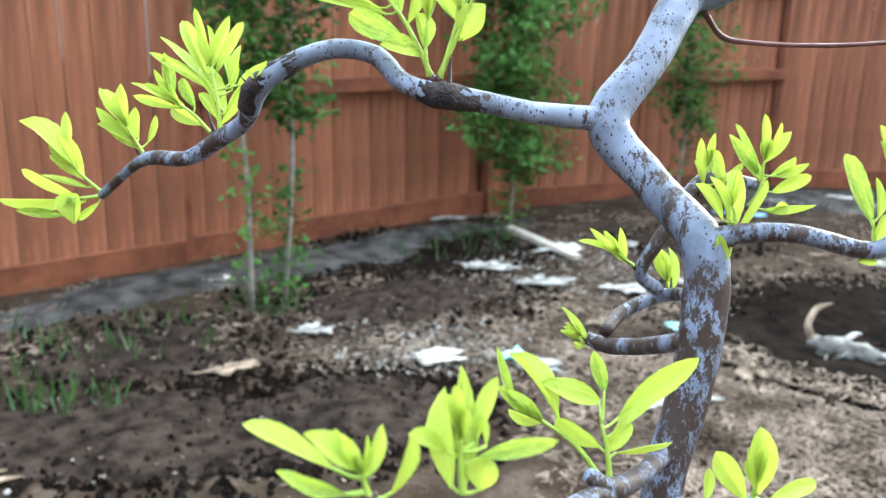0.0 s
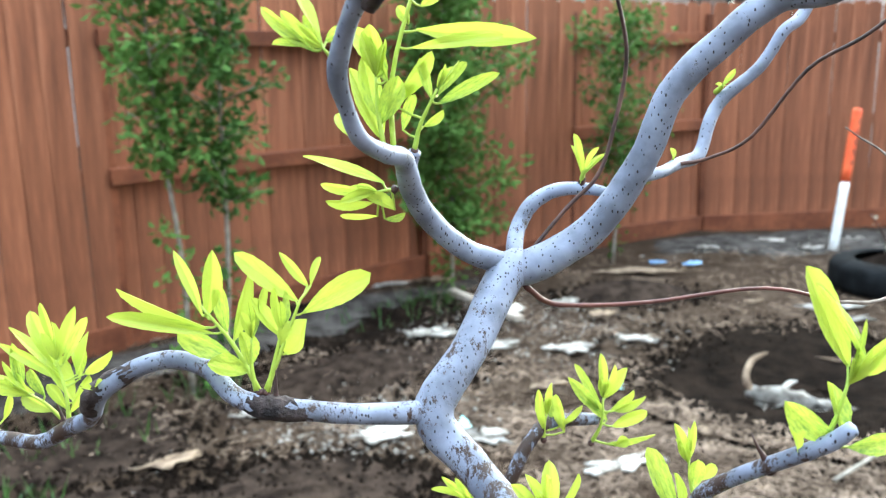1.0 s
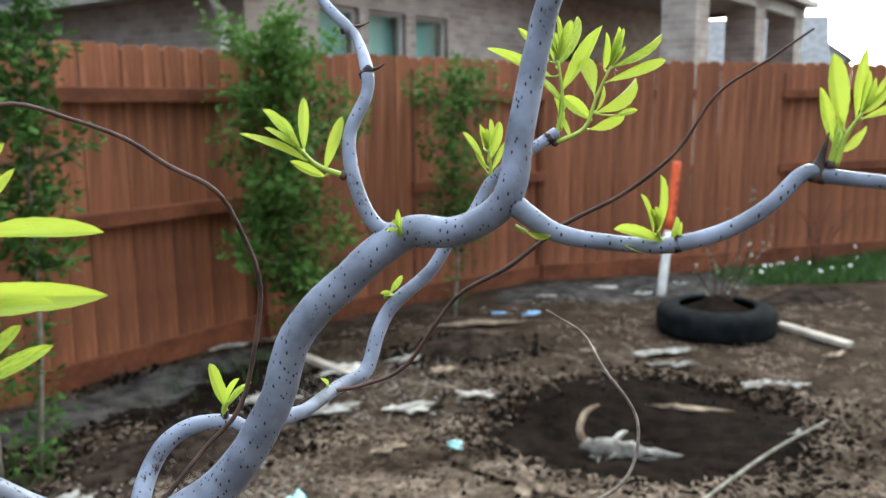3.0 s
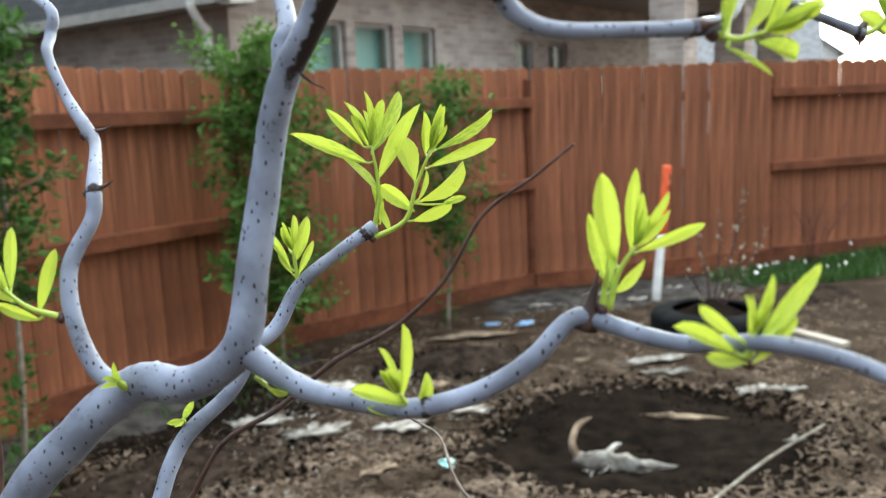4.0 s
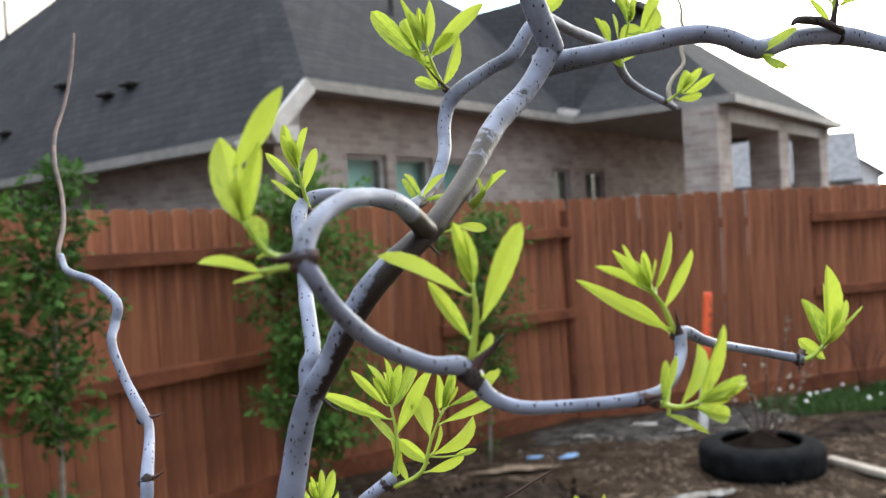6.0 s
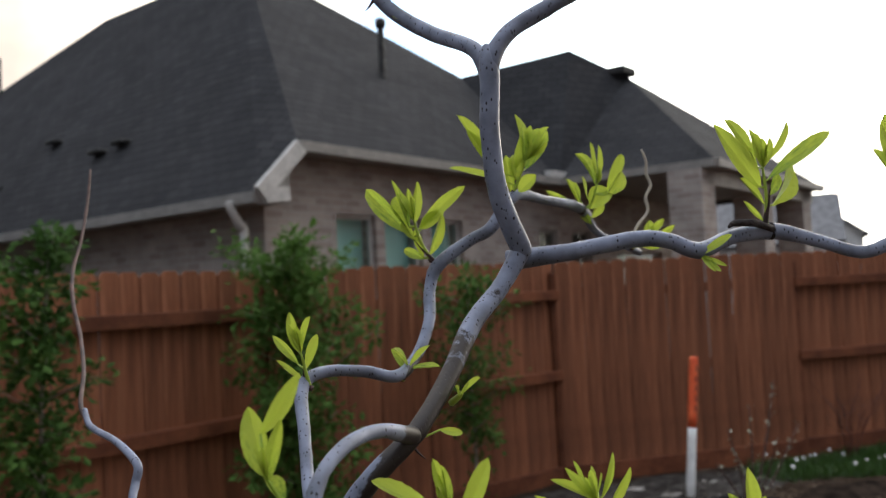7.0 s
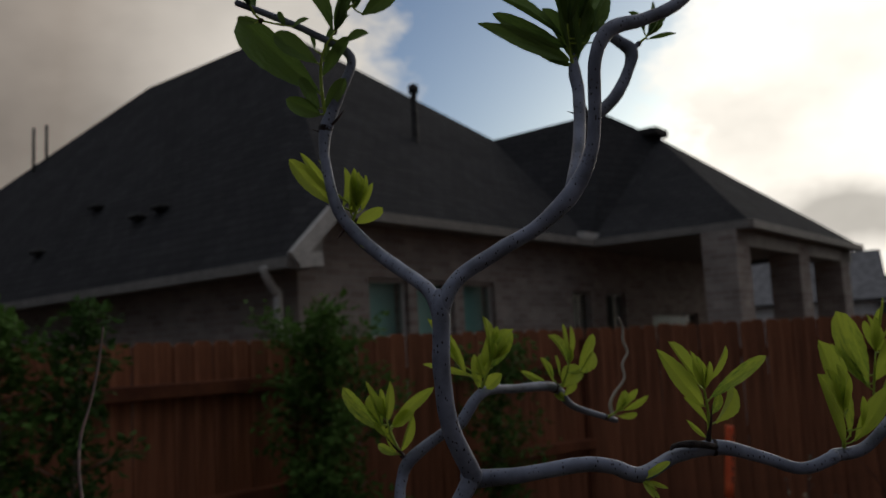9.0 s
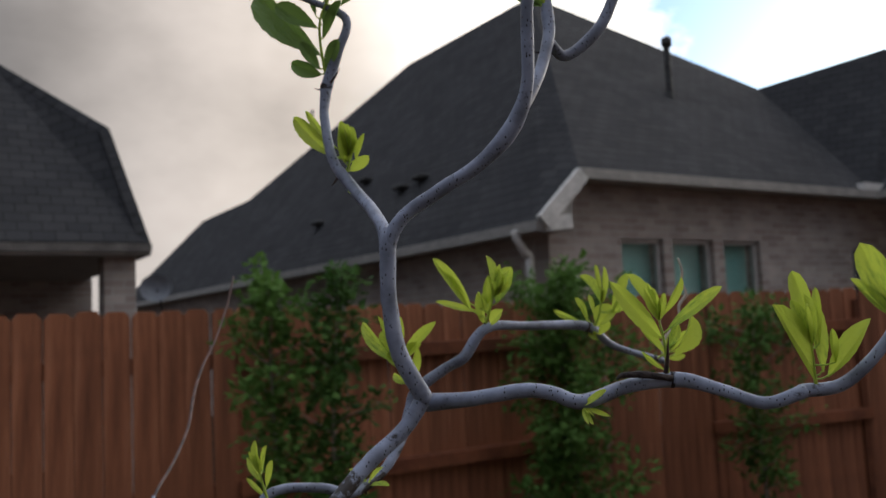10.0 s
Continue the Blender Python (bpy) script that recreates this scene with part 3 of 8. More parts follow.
build_ground()
FENCE_A, FENCE_B, FENCE_C, FENCE_D = (-5.56, 1.6), (1.0, 6.37), (3.6, 7.41), (13.4, 7.43)
left_len = math.dist(FENCE_A, FENCE_B)
edge = math.dist(FENCE_A, (-0.85, 5.02))
fence_run(FENCE_A, FENCE_B, [(edge - 2.44, False), (2.44, True), (left_len - edge, False)], "red-stained cedar fence with rails facing the yard")
mid_len = math.dist(FENCE_B, FENCE_C)
fence_run(FENCE_B, FENCE_C, [(mid_len - 1.5, True), (1.5, False)], "red-stained cedar fence panel beside the corner")
fence_run(FENCE_C, FENCE_D, [(2.53, True), (2.44, False), (2.44, True), (2.39, False)], "red-stained cedar fence along the back of the yard")


# ---- houses ----
H_ANG = radians(36)
HU, HV, HC = Vector((math.cos(H_ANG), math.sin(H_ANG), 0)), Vector((-math.sin(H_ANG), math.cos(H_ANG), 0)), Vector((3.18, 11.08, 0))


def hw(u, v, z):
    return HC + HU * u + HV * v + Vector((0, 0, z))


def wall_with_windows(name, parent, p, q, z0, z1, holes, thick=0.25):
    """An upright wall from p to q, seen with p on the left, with real openings (from, to, sill, head)."""
    length = (q - p).length
    d = (q - p).normalized()
    cuts = sorted({0.0, length, *(c for h in holes for c in h[:2])})
    polys = []
    def piece(a, b, lo, hi):
        polys.append([p + d * a + Vector((0, 0, lo)), p + d * b + Vector((0, 0, lo)), p + d * b + Vector((0, 0, hi)), p + d * a + Vector((0, 0, hi))])
    for a, b in zip(cuts, cuts[1:]):
        hole = [h for h in holes if h[0] <= a + 1e-6 and h[1] >= b - 1e-6]
        if hole:
            piece(a, b, z0, hole[0][2])
            piece(a, b, hole[0][3], z1)
        else:
            piece(a, b, z0, z1)
    return part(name, planar(name, polys, BRICK, thick, parent.location), parent)


def window_unit(parent, p, d, width, sill, head, trim=TRIM_LIGHT, backing=BLIND):
    """Frame, pane and a backing (a drawn blind, or a dark sheet painted as the unlit room) in an opening that begins at
    p and runs along d.
    """
    n = Vector((d.y, -d.x, 0))
    base = Vector(parent.location)
    turn = Matrix.Rotation(math.atan2(d.y, d.x), 4, "Z")
    win = part("window", box_mesh("window", width, 0.03, 0.05, trim, 0.004), parent, m=Matrix.Translation(p - base + d * width / 2 - n * 0.1 + Vector((0, 0, sill))) @ turn)
    h = head - sill
    for x in (-width / 2 + 0.025, width / 2 - 0.025):
        part("frame", box_mesh("frame", 0.05, 0.05, h, trim, 0.004), win, m=Matrix.Translation((x, 0, 0)))
    part("frame", box_mesh("frame", width - 0.1, 0.05, 0.05, trim, 0.004), win, m=Matrix.Translation((0, 0, h - 0.05)))
    part("frame", box_mesh("frame", width - 0.1, 0.04, 0.04, trim, 0.004), win, m=Matrix.Translation((0, 0, h * 0.5)))
    pane = part("pane", box_mesh("pane", width - 0.1, 0.006, h - 0.1, GLASS, 0), win, m=Matrix.Translation((0, 0.004, 0.05)))
    pane.visible_shadow = False
    # with DARK_ROOM this sheet is painted shade, the room's darkness behind the pane
    part("backing", box_mesh("backing", width + 0.1, 0.012, h + 0.06, backing, 0), win, m=Matrix.Translation((0, 0.16, -0.03)), label="pale green window blind" if backing is BLIND else "dark sheet painted as the unlit room")
    part("sill", box_mesh("sill", width + 0.06, 0.12, 0.06, TRIM, 0.006), win, m=Matrix.Translation((0, -0.1, -0.06)))


def beam(name, parent, p, q, w, h, mat, label=""):
    """A straight board with square ends from p to q (centres of its section)."""
    d = (q - p).normalized()
    side = d.cross(Vector((0, 0, 1))).normalized() * w / 2
    up = side.cross(d).normalized() * h / 2
    o = Vector(parent.location)
    verts = [e + s * side + t * up - o for e in (p, q) for s, t in ((-1, -1), (1, -1), (1, 1), (-1, 1))]
    faces = [(3, 2, 1, 0), (4, 5, 6, 7)] + [(k, (k + 1) % 4, (k + 1) % 4 + 4, k + 4) for k in range(4)]
    return part(name, mesh_of(name, verts, faces, mat), parent, label)


def main_house():
    house = thing("brick_house", hw(0, 0, 0), "brown brick house with a steep dark shingle hip roof", "house")
    e1, inner, e2, e3 = hw(-2.2, -0.4, 3.42), hw(3.39, -0.4, 3.42), hw(3.5, -2.87, 3.42), hw(9.25, -2.87, 3.4)
    tip, left_end = hw(-2.78, -0.4, 2.84), hw(-2.78, 20.0, 2.84)
    hip, wing = hw(-1.15, 12.9, 5.1), hw(-1.2, 16.5, 5.05)
    apex, back = hw(0.3, 3.3, 7.12), hw(0.3, 7.3, 7.12)
    q, p, valley = hw(5.7, -0.57, 5.42), hw(4.7, 0.0, 5.83), hw(3.8, 1.72, 5.53)
    back_r = hw(12.0, 4.0, 3.4)
    # walls
    wall_with_windows("wall", house, hw(-2.36, 0, 0), hw(3.1, 0, 0), 0, 3.34, [(1.10, 1.80, 1.25, 2.72), (1.96, 2.70, 1.25, 2.72), (2.90, 3.62, 1.25, 2.72)])
    wall_with_windows("wall", house, hw(-2.36, 19.5, 0), hw(-2.36, 0.26, 0), 0, 2.78, [])
    wall_with_windows("wall", house, hw(3.1, 0.0, 0), hw(9.2, 0.0, 0), 0, 3.34, [(0.22, 0.82, 0.9, 2.65), (1.3, 2.0, 0.9, 2.65), (3.0, 5.0, 0.05, 2.3)])
    for a, w in ((-1.26, 0.70), (-0.40, 0.74), (0.54, 0.72)):
        window_unit(house, hw(a, 0, 0), HU, w, 1.25, 2.72)
    for a, w in ((3.32, 0.6), (4.4, 0.7)):
        window_unit(house, hw(a, 0, 0), HU, w, 0.9, 2.65, TRIM, DARK_ROOM)
    window_unit(house, hw(6.1, 0, 0), HU, 2.0, 0.05, 2.3, TRIM, DARK_ROOM)
    wall_with_windows("wall", house, hw(9.2, 7.2, 0), hw(-2.1, 7.2, 0), 0, 3.3, [])
    wall_with_windows("wall", house, hw(9.2, 0.26, 0), hw(9.2, 6.94, 0), 0, 3.3, [])
    # roof faces
    part("roof", planar("roof", [[e1, inner, valley, apex], [inner, e2, q], [inner, q, p], [inner, p, valley], [e2, e3, q]], SHINGLE, 0.1, house.location), house, "dark grey shingle roof")
    part("roof", planar("roof", [[left_end, tip, e1, apex, back, hip, wing], [hip, back, hw(3.4, 12.9, 4.0)], [wing, hip, hw(3.4, 12.9, 4.0), hw(3.4, 20.0, 2.84)], [left_end, wing, hw(3.4, 20.0, 2.84)]], SHINGLE, 0.1, house.location), house, "dark grey shingle roof")
    part("roof", planar("roof", [[e3, back_r, p, q], [valley, p, back_r, back], [valley, back, apex]], SHINGLE, 0.1, house.location), house, "dark grey shingle roof")
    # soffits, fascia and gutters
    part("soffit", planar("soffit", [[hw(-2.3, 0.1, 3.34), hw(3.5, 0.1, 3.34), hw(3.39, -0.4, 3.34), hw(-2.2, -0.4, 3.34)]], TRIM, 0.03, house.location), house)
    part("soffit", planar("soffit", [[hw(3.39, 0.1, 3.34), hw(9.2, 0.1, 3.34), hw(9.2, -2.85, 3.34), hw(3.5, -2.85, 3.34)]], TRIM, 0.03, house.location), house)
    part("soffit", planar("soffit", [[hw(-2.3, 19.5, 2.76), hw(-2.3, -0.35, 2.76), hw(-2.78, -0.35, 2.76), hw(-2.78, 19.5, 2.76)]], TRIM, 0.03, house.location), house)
    for a, b in ((e1, inner), (inner, e2), (e2, e3), (left_end, tip)):
        beam("gutter", house, a + Vector((0, 0, -0.05)), b + Vector((0, 0, -0.05)), 0.12, 0.11, TRIM, "grey metal gutter")
    beam("gutter_guard", house, inner + HU * -0.35 + Vector((0, 0, 0.06)), inner + HU * 0.3 + Vector((0, 0, 0.06)), 0.12, 0.1, TRIM_LIGHT)
    # the return's face gets the darker TRIM as painted soffit shadow
    part("eave_return", planar("eave_return", [[tip + Vector((0, 0, -0.12)), hw(-2.36, -0.42, 2.74), hw(-2.36, -0.42, 3.0), e1 + Vector((0, 0, 0.0)), tip + Vector((0, 0, 0.03))]], TRIM, 0.05, house.location), house, "eave return in darker trim for the soffit shadow")
    beam("rake_board", house, tip + HV * -0.04 + Vector((0, 0, -0.02)), e1 + HV * -0.04 + Vector((0, 0, -0.06)), 0.06, 0.17, TRIM_LIGHT, "pale painted board along the roof edge")
    beam("return_block", house, tip + HV * -0.03 + HU * 0.06 + Vector((0, 0, -0.04)), hw(-2.4, -0.43, 2.84), 0.08, 0.15, TRIM_LIGHT)
    # downspout
    d0 = hw(-2.86, -0.05, 0)
    limb("downspout", [(*(d0 + Vector((0, 0, 2.78))), 0.045), (*(d0 + HU * 0.02 + Vector((0, 0, 2.68))), 0.045), (*(d0 + HU * 0.14 + Vector((0, 0, 2.5))), 0.045), (*(d0 + HU * 0.18 + Vector((0, 0, 2.3))), 0.045), (*(d0 + HU * 0.18 + Vector((0, 0, 0.1))), 0.045)], TRIM_LIGHT, house, 8, 4, 0, "pale metal downspout")
    # patio columns and beam
    for u in (3.62, 6.35, 8.75):
        col = box_mesh("column", 0.52, 0.5, 3.3, BRICK, 0.0)
        lay = col.uv_layers.new(name="wall")
        for poly in col.polygons:
            for li in poly.loop_indices:
                c = col.vertices[col.loops[li].vertex_index].co
                lay.data[li].uv = (c.x + c.y, c.z)
        part("column", col, house, m=Matrix.Translation(hw(u, -2.45, 0) - Vector(house.location)) @ Matrix.Rotation(H_ANG, 4, "Z"))
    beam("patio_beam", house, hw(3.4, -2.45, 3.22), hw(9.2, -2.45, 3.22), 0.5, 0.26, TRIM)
    # roof pipes and vents
    for u, v, z, h, r in ((1.02, 1.15, 4.97, 0.72, 0.05),):
        limb("flue", [(*hw(u, v, z - 0.4), r), (*hw(u, v, z + h * 0.5), r), (*hw(u, v, z + h), r), (*hw(u, v, z + h + 0.02), r * 1.6), (*hw(u, v, z + h + 0.14), r * 1.6)], METAL, house, 10, 2, 0)
    for u, v, h in ((-0.45, 9.9, 0.85), (-0.62, 10.1, 0.8)):
        z = 5.95
        limb("vent_pipe", [(*hw(u, v, z - 0.1), 0.03), (*hw(u, v, z + h), 0.03)], METAL, house, 8, 2, 0)
    for u, v in ((-2.0, 3.2), (-2.05, 3.7), (-1.75, 5.4), (-2.2, 6.4)):
        z = 2.84 + (u + 2.78) * 1.39
        part("roof_vent", box_mesh("roof_vent", 0.26, 0.28, 0.07, VENT, 0.02), house, m=Matrix.Translation(hw(u, v, z) - Vector(house.location)) @ Matrix.Rotation(H_ANG, 4, "Z"))
    part("roof_vent", box_mesh("roof_vent", 0.5, 0.4, 0.14, VENT, 0.02), house, m=Matrix.Translation(hw(5.6, -0.5, 5.42) - Vector(house.location)) @ Matrix.Rotation(H_ANG, 4, "Z"))


def side_house():
    """The neighbour past the left fence: a covered patio under a hip roof."""
    e = Vector((-3.12, 9.4, 2.86))
    house = thing("neighbour_house", (-4.5, 10.0, 0), "dark shingle-roofed house with a covered brick patio", "house")
    left = e - HU * 9
    k = Vector((-3.83, 9.95, 4.32))
    ridge = Vector((-5.6, 10.3, 5.45))
    far = ridge - HU * 7
    part("roof", planar("roof", [[left, e, k, ridge, far]], SHINGLE, 0.12, house.location), house)
    part("roof", planar("roof", [[e, e + HV * 7 + HU * 0.2, k + HV * 5, k], [k, k + HV * 5, ridge + HV * 4, ridge]], SHINGLE, 0.12, house.location), house)
    beam("gutter", house, left + Vector((0, 0, -0.06)), e + Vector((0, 0, -0.06)), 0.1, 0.09, TRIM_DARK)
    part("soffit", planar("soffit", [[left + HV * 4 + Vector((0, 0, -0.14)), e + HV * 4 + Vector((0, 0, -0.14)), e + Vector((0, 0, -0.14)), left + Vector((0, 0, -0.14))]], TRIM, 0.03, house.location), house)
    for s in (0.29, 4.5, 8.2):
        c = e - HU * s + HV * 0.35
        col = box_mesh("column", 0.33, 0.33, 2.74, BRICK, 0.0)
        lay = col.uv_layers.new(name="wall")
        for poly in col.polygons:
            for li in poly.loop_indices:
                co = col.vertices[col.loops[li].vertex_index].co
                lay.data[li].uv = (co.x + co.y, co.z)
        part("column", col, house, m=Matrix.Translation(Vector((c.x, c.y, 0)) - Vector(house.location)) @ Matrix.Rotation(H_ANG, 4, "Z"))
    wall_with_windows("wall", house, left + HV * 4 - Vector((0, 0, left.z)), e + HV * 4 + HU * 0.1 - Vector((0, 0, e.z)), 0, 2.75, [])


def far_house(place, w, d, h, turn, label):
    o = Vector(place)
    house = thing("distant_house", o, label, "house", "distant houses")
    t = Matrix.Rotation(turn, 4, "Z")
    def q(x, y, z):
        return o + t @ Vector((x, y, z))
    for a, b in (((-w, -d), (w, -d)), ((w, -d), (w, d)), ((w, d), (-w, d)), ((-w, d), (-w, -d))):
        part("wall", planar("wall", [[q(*a, 0), q(*b, 0), q(*b, h), q(*a, h)]], FAR_WALL, 0.2, o), house)
    r = h + w * 0.75
    part("roof", planar("roof", [[q(-w - 0.3, -d - 0.4, h - 0.2), q(0, -d - 0.4, r), q(0, d + 0.4, r), q(-w - 0.3, d + 0.4, h - 0.2)][::-1], [q(w + 0.3, -d - 0.4, h - 0.2), q(0, -d - 0.4, r), q(0, d + 0.4, r), q(w + 0.3, d + 0.4, h - 0.2)]], FAR_ROOF, 0.15, o), house)
    part("gable", planar("gable", [[q(-w, -d, h), q(w, -d, h), q(0, -d, r - 0.1)]], FAR_WALL, 0.2, o), house)
    win = part("window", box_mesh("window", 0.9, 0.06, 1.3, METAL, 0.01), house, m=t @ Matrix.Translation((0.2, -d - 0.02, h - 1.9)))
    part("frame", box_mesh("frame", 1.05, 0.05, 0.08, TRIM_LIGHT, 0.01), win, m=Matrix.Translation((0, -0.02, -0.08)))


def unseen_house():
    """Unseen, added to close the yard and block light: plain brick wall, low eave."""
    a, b = Vector((-9.0, -4.2, 0)), Vector((12.0, -4.2, 0))
    house = thing("unseen_house", a, "unseen plain brick house wall added to close the yard", "house")
    wall_with_windows("wall", house, b, a, 0, 3.0, [])
    part("roof", planar("roof", [[b + Vector((0.4, 0.5, 2.95)), a + Vector((-0.4, 0.5, 2.95)), a + Vector((2.5, -4.5, 6.2)), b + Vector((-2.5, -4.5, 6.2))]], SHINGLE, 0.1, house.location), house)


def dish(place):
    """A small grey dish on a short arm above the eave."""
    o = Vector(place)
    t = thing("satellite_dish", o, "small blue-grey satellite dish fixed at the roof edge", "dish")
    n, rings, verts, faces = 24, 5, [(0, 0.06, 0)], []
    for r in range(1, rings + 1):
        for k in range(n):
            a, q = 2 * math.pi * k / n, r / rings
            verts.append((0.24 * q * math.cos(a), 0.06 - 0.07 * q * q, 0.2 * q * math.sin(a)))
    for k in range(n):
        faces.append((0, 1 + (k + 1) % n, 1 + k))
        for r in range(rings - 1):
            o1, o2 = 1 + r * n, 1 + (r + 1) * n
            faces.append((o1 + k, o1 + (k + 1) % n, o2 + (k + 1) % n, o2 + k))
    part("reflector", mesh_of("reflector", verts, faces, DISH, True), t)
    limb("arm", [(o.x, o.y + 0.05, o.z - 0.02, 0.02), (o.x + 0.02, o.y + 0.12, o.z - 0.2, 0.02), (o.x + 0.05, o.y + 0.14, o.z - 0.6, 0.02), (o.x + 0.05, o.y + 0.14, 0.0, 0.02)], METAL, t, 8, 3, 0)


dish((-4.33, 12.5, 2.55))
main_house()
side_house()
unseen_house()


# ---- the contorted tree ----
trunk = [(0.3566, 0.5505, 1.2362, 0.0077), (0.3663, 0.558, 1.2763, 0.0082), (0.3705, 0.5626, 1.3076, 0.0086), (0.3695, 0.5692, 1.3317, 0.0084), (0.3545, 0.5895, 1.351, 0.0075), (0.3383, 0.601, 1.3729, 0.0085), (0.3569, 0.6149, 1.3966, 0.0081), (0.3775, 0.6369, 1.4232, 0.0086), (0.3892, 0.6378, 1.4255, 0.0082), (0.4152, 0.6332, 1.4418, 0.0074), (0.434, 0.6232, 1.4734, 0.0066)]
trunk_mid = [(0.4424, 0.6144, 1.5024, 0.0063), (0.4583, 0.6073, 1.5216, 0.0062), (0.48, 0.6019, 1.5395, 0.006), (0.4951, 0.5894, 1.5412, 0.0052), (0.5094, 0.5788, 1.5527, 0.0051), (0.5152, 0.5799, 1.5759, 0.0048), (0.5206, 0.5812, 1.5995, 0.0045), (0.5258, 0.5772, 1.6234, 0.0041), (0.5331, 0.5692, 1.6386, 0.0039), (0.5413, 0.5599, 1.6558, 0.0042), (0.551, 0.556, 1.668, 0.004)]
trunk_top = [(0.5677, 0.5612, 1.6806, 0.0038), (0.5871, 0.5811, 1.6981, 0.0038), (0.6042, 0.6007, 1.7168, 0.0042), (0.6225, 0.6126, 1.7324, 0.0041), (0.6336, 0.615, 1.7477, 0.0045), (0.6342, 0.6145, 1.7502, 0.0049), (0.6229, 0.6087, 1.7739, 0.0047), (0.619, 0.6056, 1.8017, 0.0044), (0.6194, 0.6036, 1.8211, 0.0044), (0.6195, 0.6038, 1.8301, 0.0045), (0.6193, 0.6043, 1.837, 0.0037), (0.6191, 0.6046, 1.8415, 0.0016)]
branch_a = [(0.3361, 0.6007, 1.3741, 0.0051), (0.3069, 0.597, 1.377, 0.0043), (0.2862, 0.5948, 1.381, 0.0043), (0.2679, 0.5966, 1.384, 0.0041), (0.2567, 0.602, 1.3874, 0.0039), (0.2463, 0.6089, 1.3966, 0.0038), (0.2303, 0.6175, 1.3983, 0.0039), (0.2144, 0.6216, 1.393, 0.0039), (0.1992, 0.6255, 1.382, 0.0044), (0.1908, 0.6395, 1.3663, 0.0038), (0.1775, 0.6532, 1.3565, 0.004), (0.1602, 0.6646, 1.3454, 0.0036), (0.1426, 0.6752, 1.3435, 0.0035), (0.1286, 0.6925, 1.3368, 0.0027), (0.1044, 0.714, 1.3167, 0.0024)]
branch_r = [(0.3717, 0.5675, 1.3347, 0.0041), (0.3855, 0.5609, 1.3389, 0.0037), (0.402, 0.5563, 1.3391, 0.0035), (0.4264, 0.5534, 1.3343, 0.0033), (0.4334, 0.5482, 1.3434, 0.0032), (0.4298, 0.5435, 1.3571, 0.0031), (0.437, 0.5351, 1.368, 0.0029), (0.444, 0.518, 1.3823, 0.0029), (0.4559, 0.5064, 1.3941, 0.0029), (0.4605, 0.5017, 1.401, 0.0025)]
branch_l1 = [(0.3633, 0.5606, 1.2963, 0.0036), (0.365, 0.61, 1.274, 0.0039), (0.357, 0.64, 1.262, 0.004), (0.348, 0.645, 1.264, 0.0031)]
branch_l2 = [(0.355, 0.64, 1.269, 0.0031), (0.368, 0.655, 1.274, 0.0034), (0.387, 0.66, 1.28, 0.0035), (0.393, 0.64, 1.288, 0.003)]
branch_l3 = [(0.384, 0.655, 1.285, 0.0034), (0.373, 0.65, 1.296, 0.0032), (0.382, 0.648, 1.316, 0.0036), (0.39, 0.65, 1.331, 0.0033), (0.401, 0.655, 1.34, 0.0033), (0.415, 0.66, 1.339, 0.0034), (0.43, 0.665, 1.336, 0.003)]
branch_b = [(0.381, 0.6393, 1.4248, 0.0056), (0.3582, 0.6359, 1.4349, 0.005), (0.3406, 0.6255, 1.4516, 0.0048), (0.3319, 0.6091, 1.4675, 0.0047), (0.3268, 0.5863, 1.4815, 0.0039), (0.319, 0.5727, 1.4855, 0.0034), (0.3101, 0.5594, 1.4919, 0.003), (0.3053, 0.5528, 1.5032, 0.0028), (0.3029, 0.546, 1.5148, 0.0034), (0.3066, 0.5334, 1.5292, 0.0029), (0.3117, 0.5209, 1.541, 0.0036), (0.3079, 0.5123, 1.5477, 0.002), (0.3009, 0.5019, 1.5504, 0.0017), (0.2949, 0.4916, 1.5503, 0.0018), (0.289, 0.4813, 1.5521, 0.0021)]
stub_b = [(0.3329, 0.6071, 1.4674, 0.0031), (0.3312, 0.6018, 1.4762, 0.0026), (0.3323, 0.5981, 1.4829, 0.0026)]
branch_bc = [(0.3818, 0.6427, 1.4247, 0.0044), (0.3861, 0.6567, 1.437, 0.0039), (0.3938, 0.6621, 1.4487, 0.0038), (0.406, 0.6616, 1.456, 0.0034), (0.4207, 0.6588, 1.4565, 0.0029), (0.4285, 0.643, 1.4562, 0.0023)]
twig_h = [(0.4302, 0.6258, 1.4654, 0.0028), (0.4414, 0.6321, 1.4661, 0.0029), (0.4488, 0.6363, 1.4666, 0.0026), (0.4655, 0.6559, 1.4679, 0.003), (0.4786, 0.6644, 1.4706, 0.0031), (0.4857, 0.6706, 1.4845, 0.0032), (0.4939, 0.6742, 1.4965, 0.0032), (0.5118, 0.6724, 1.512, 0.0029), (0.521, 0.669, 1.5286, 0.0029), (0.5304, 0.671, 1.535, 0.0031), (0.5411, 0.6728, 1.551, 0.0027), (0.5572, 0.6728, 1.5623, 0.0025), (0.5724, 0.6735, 1.5713, 0.0029)]
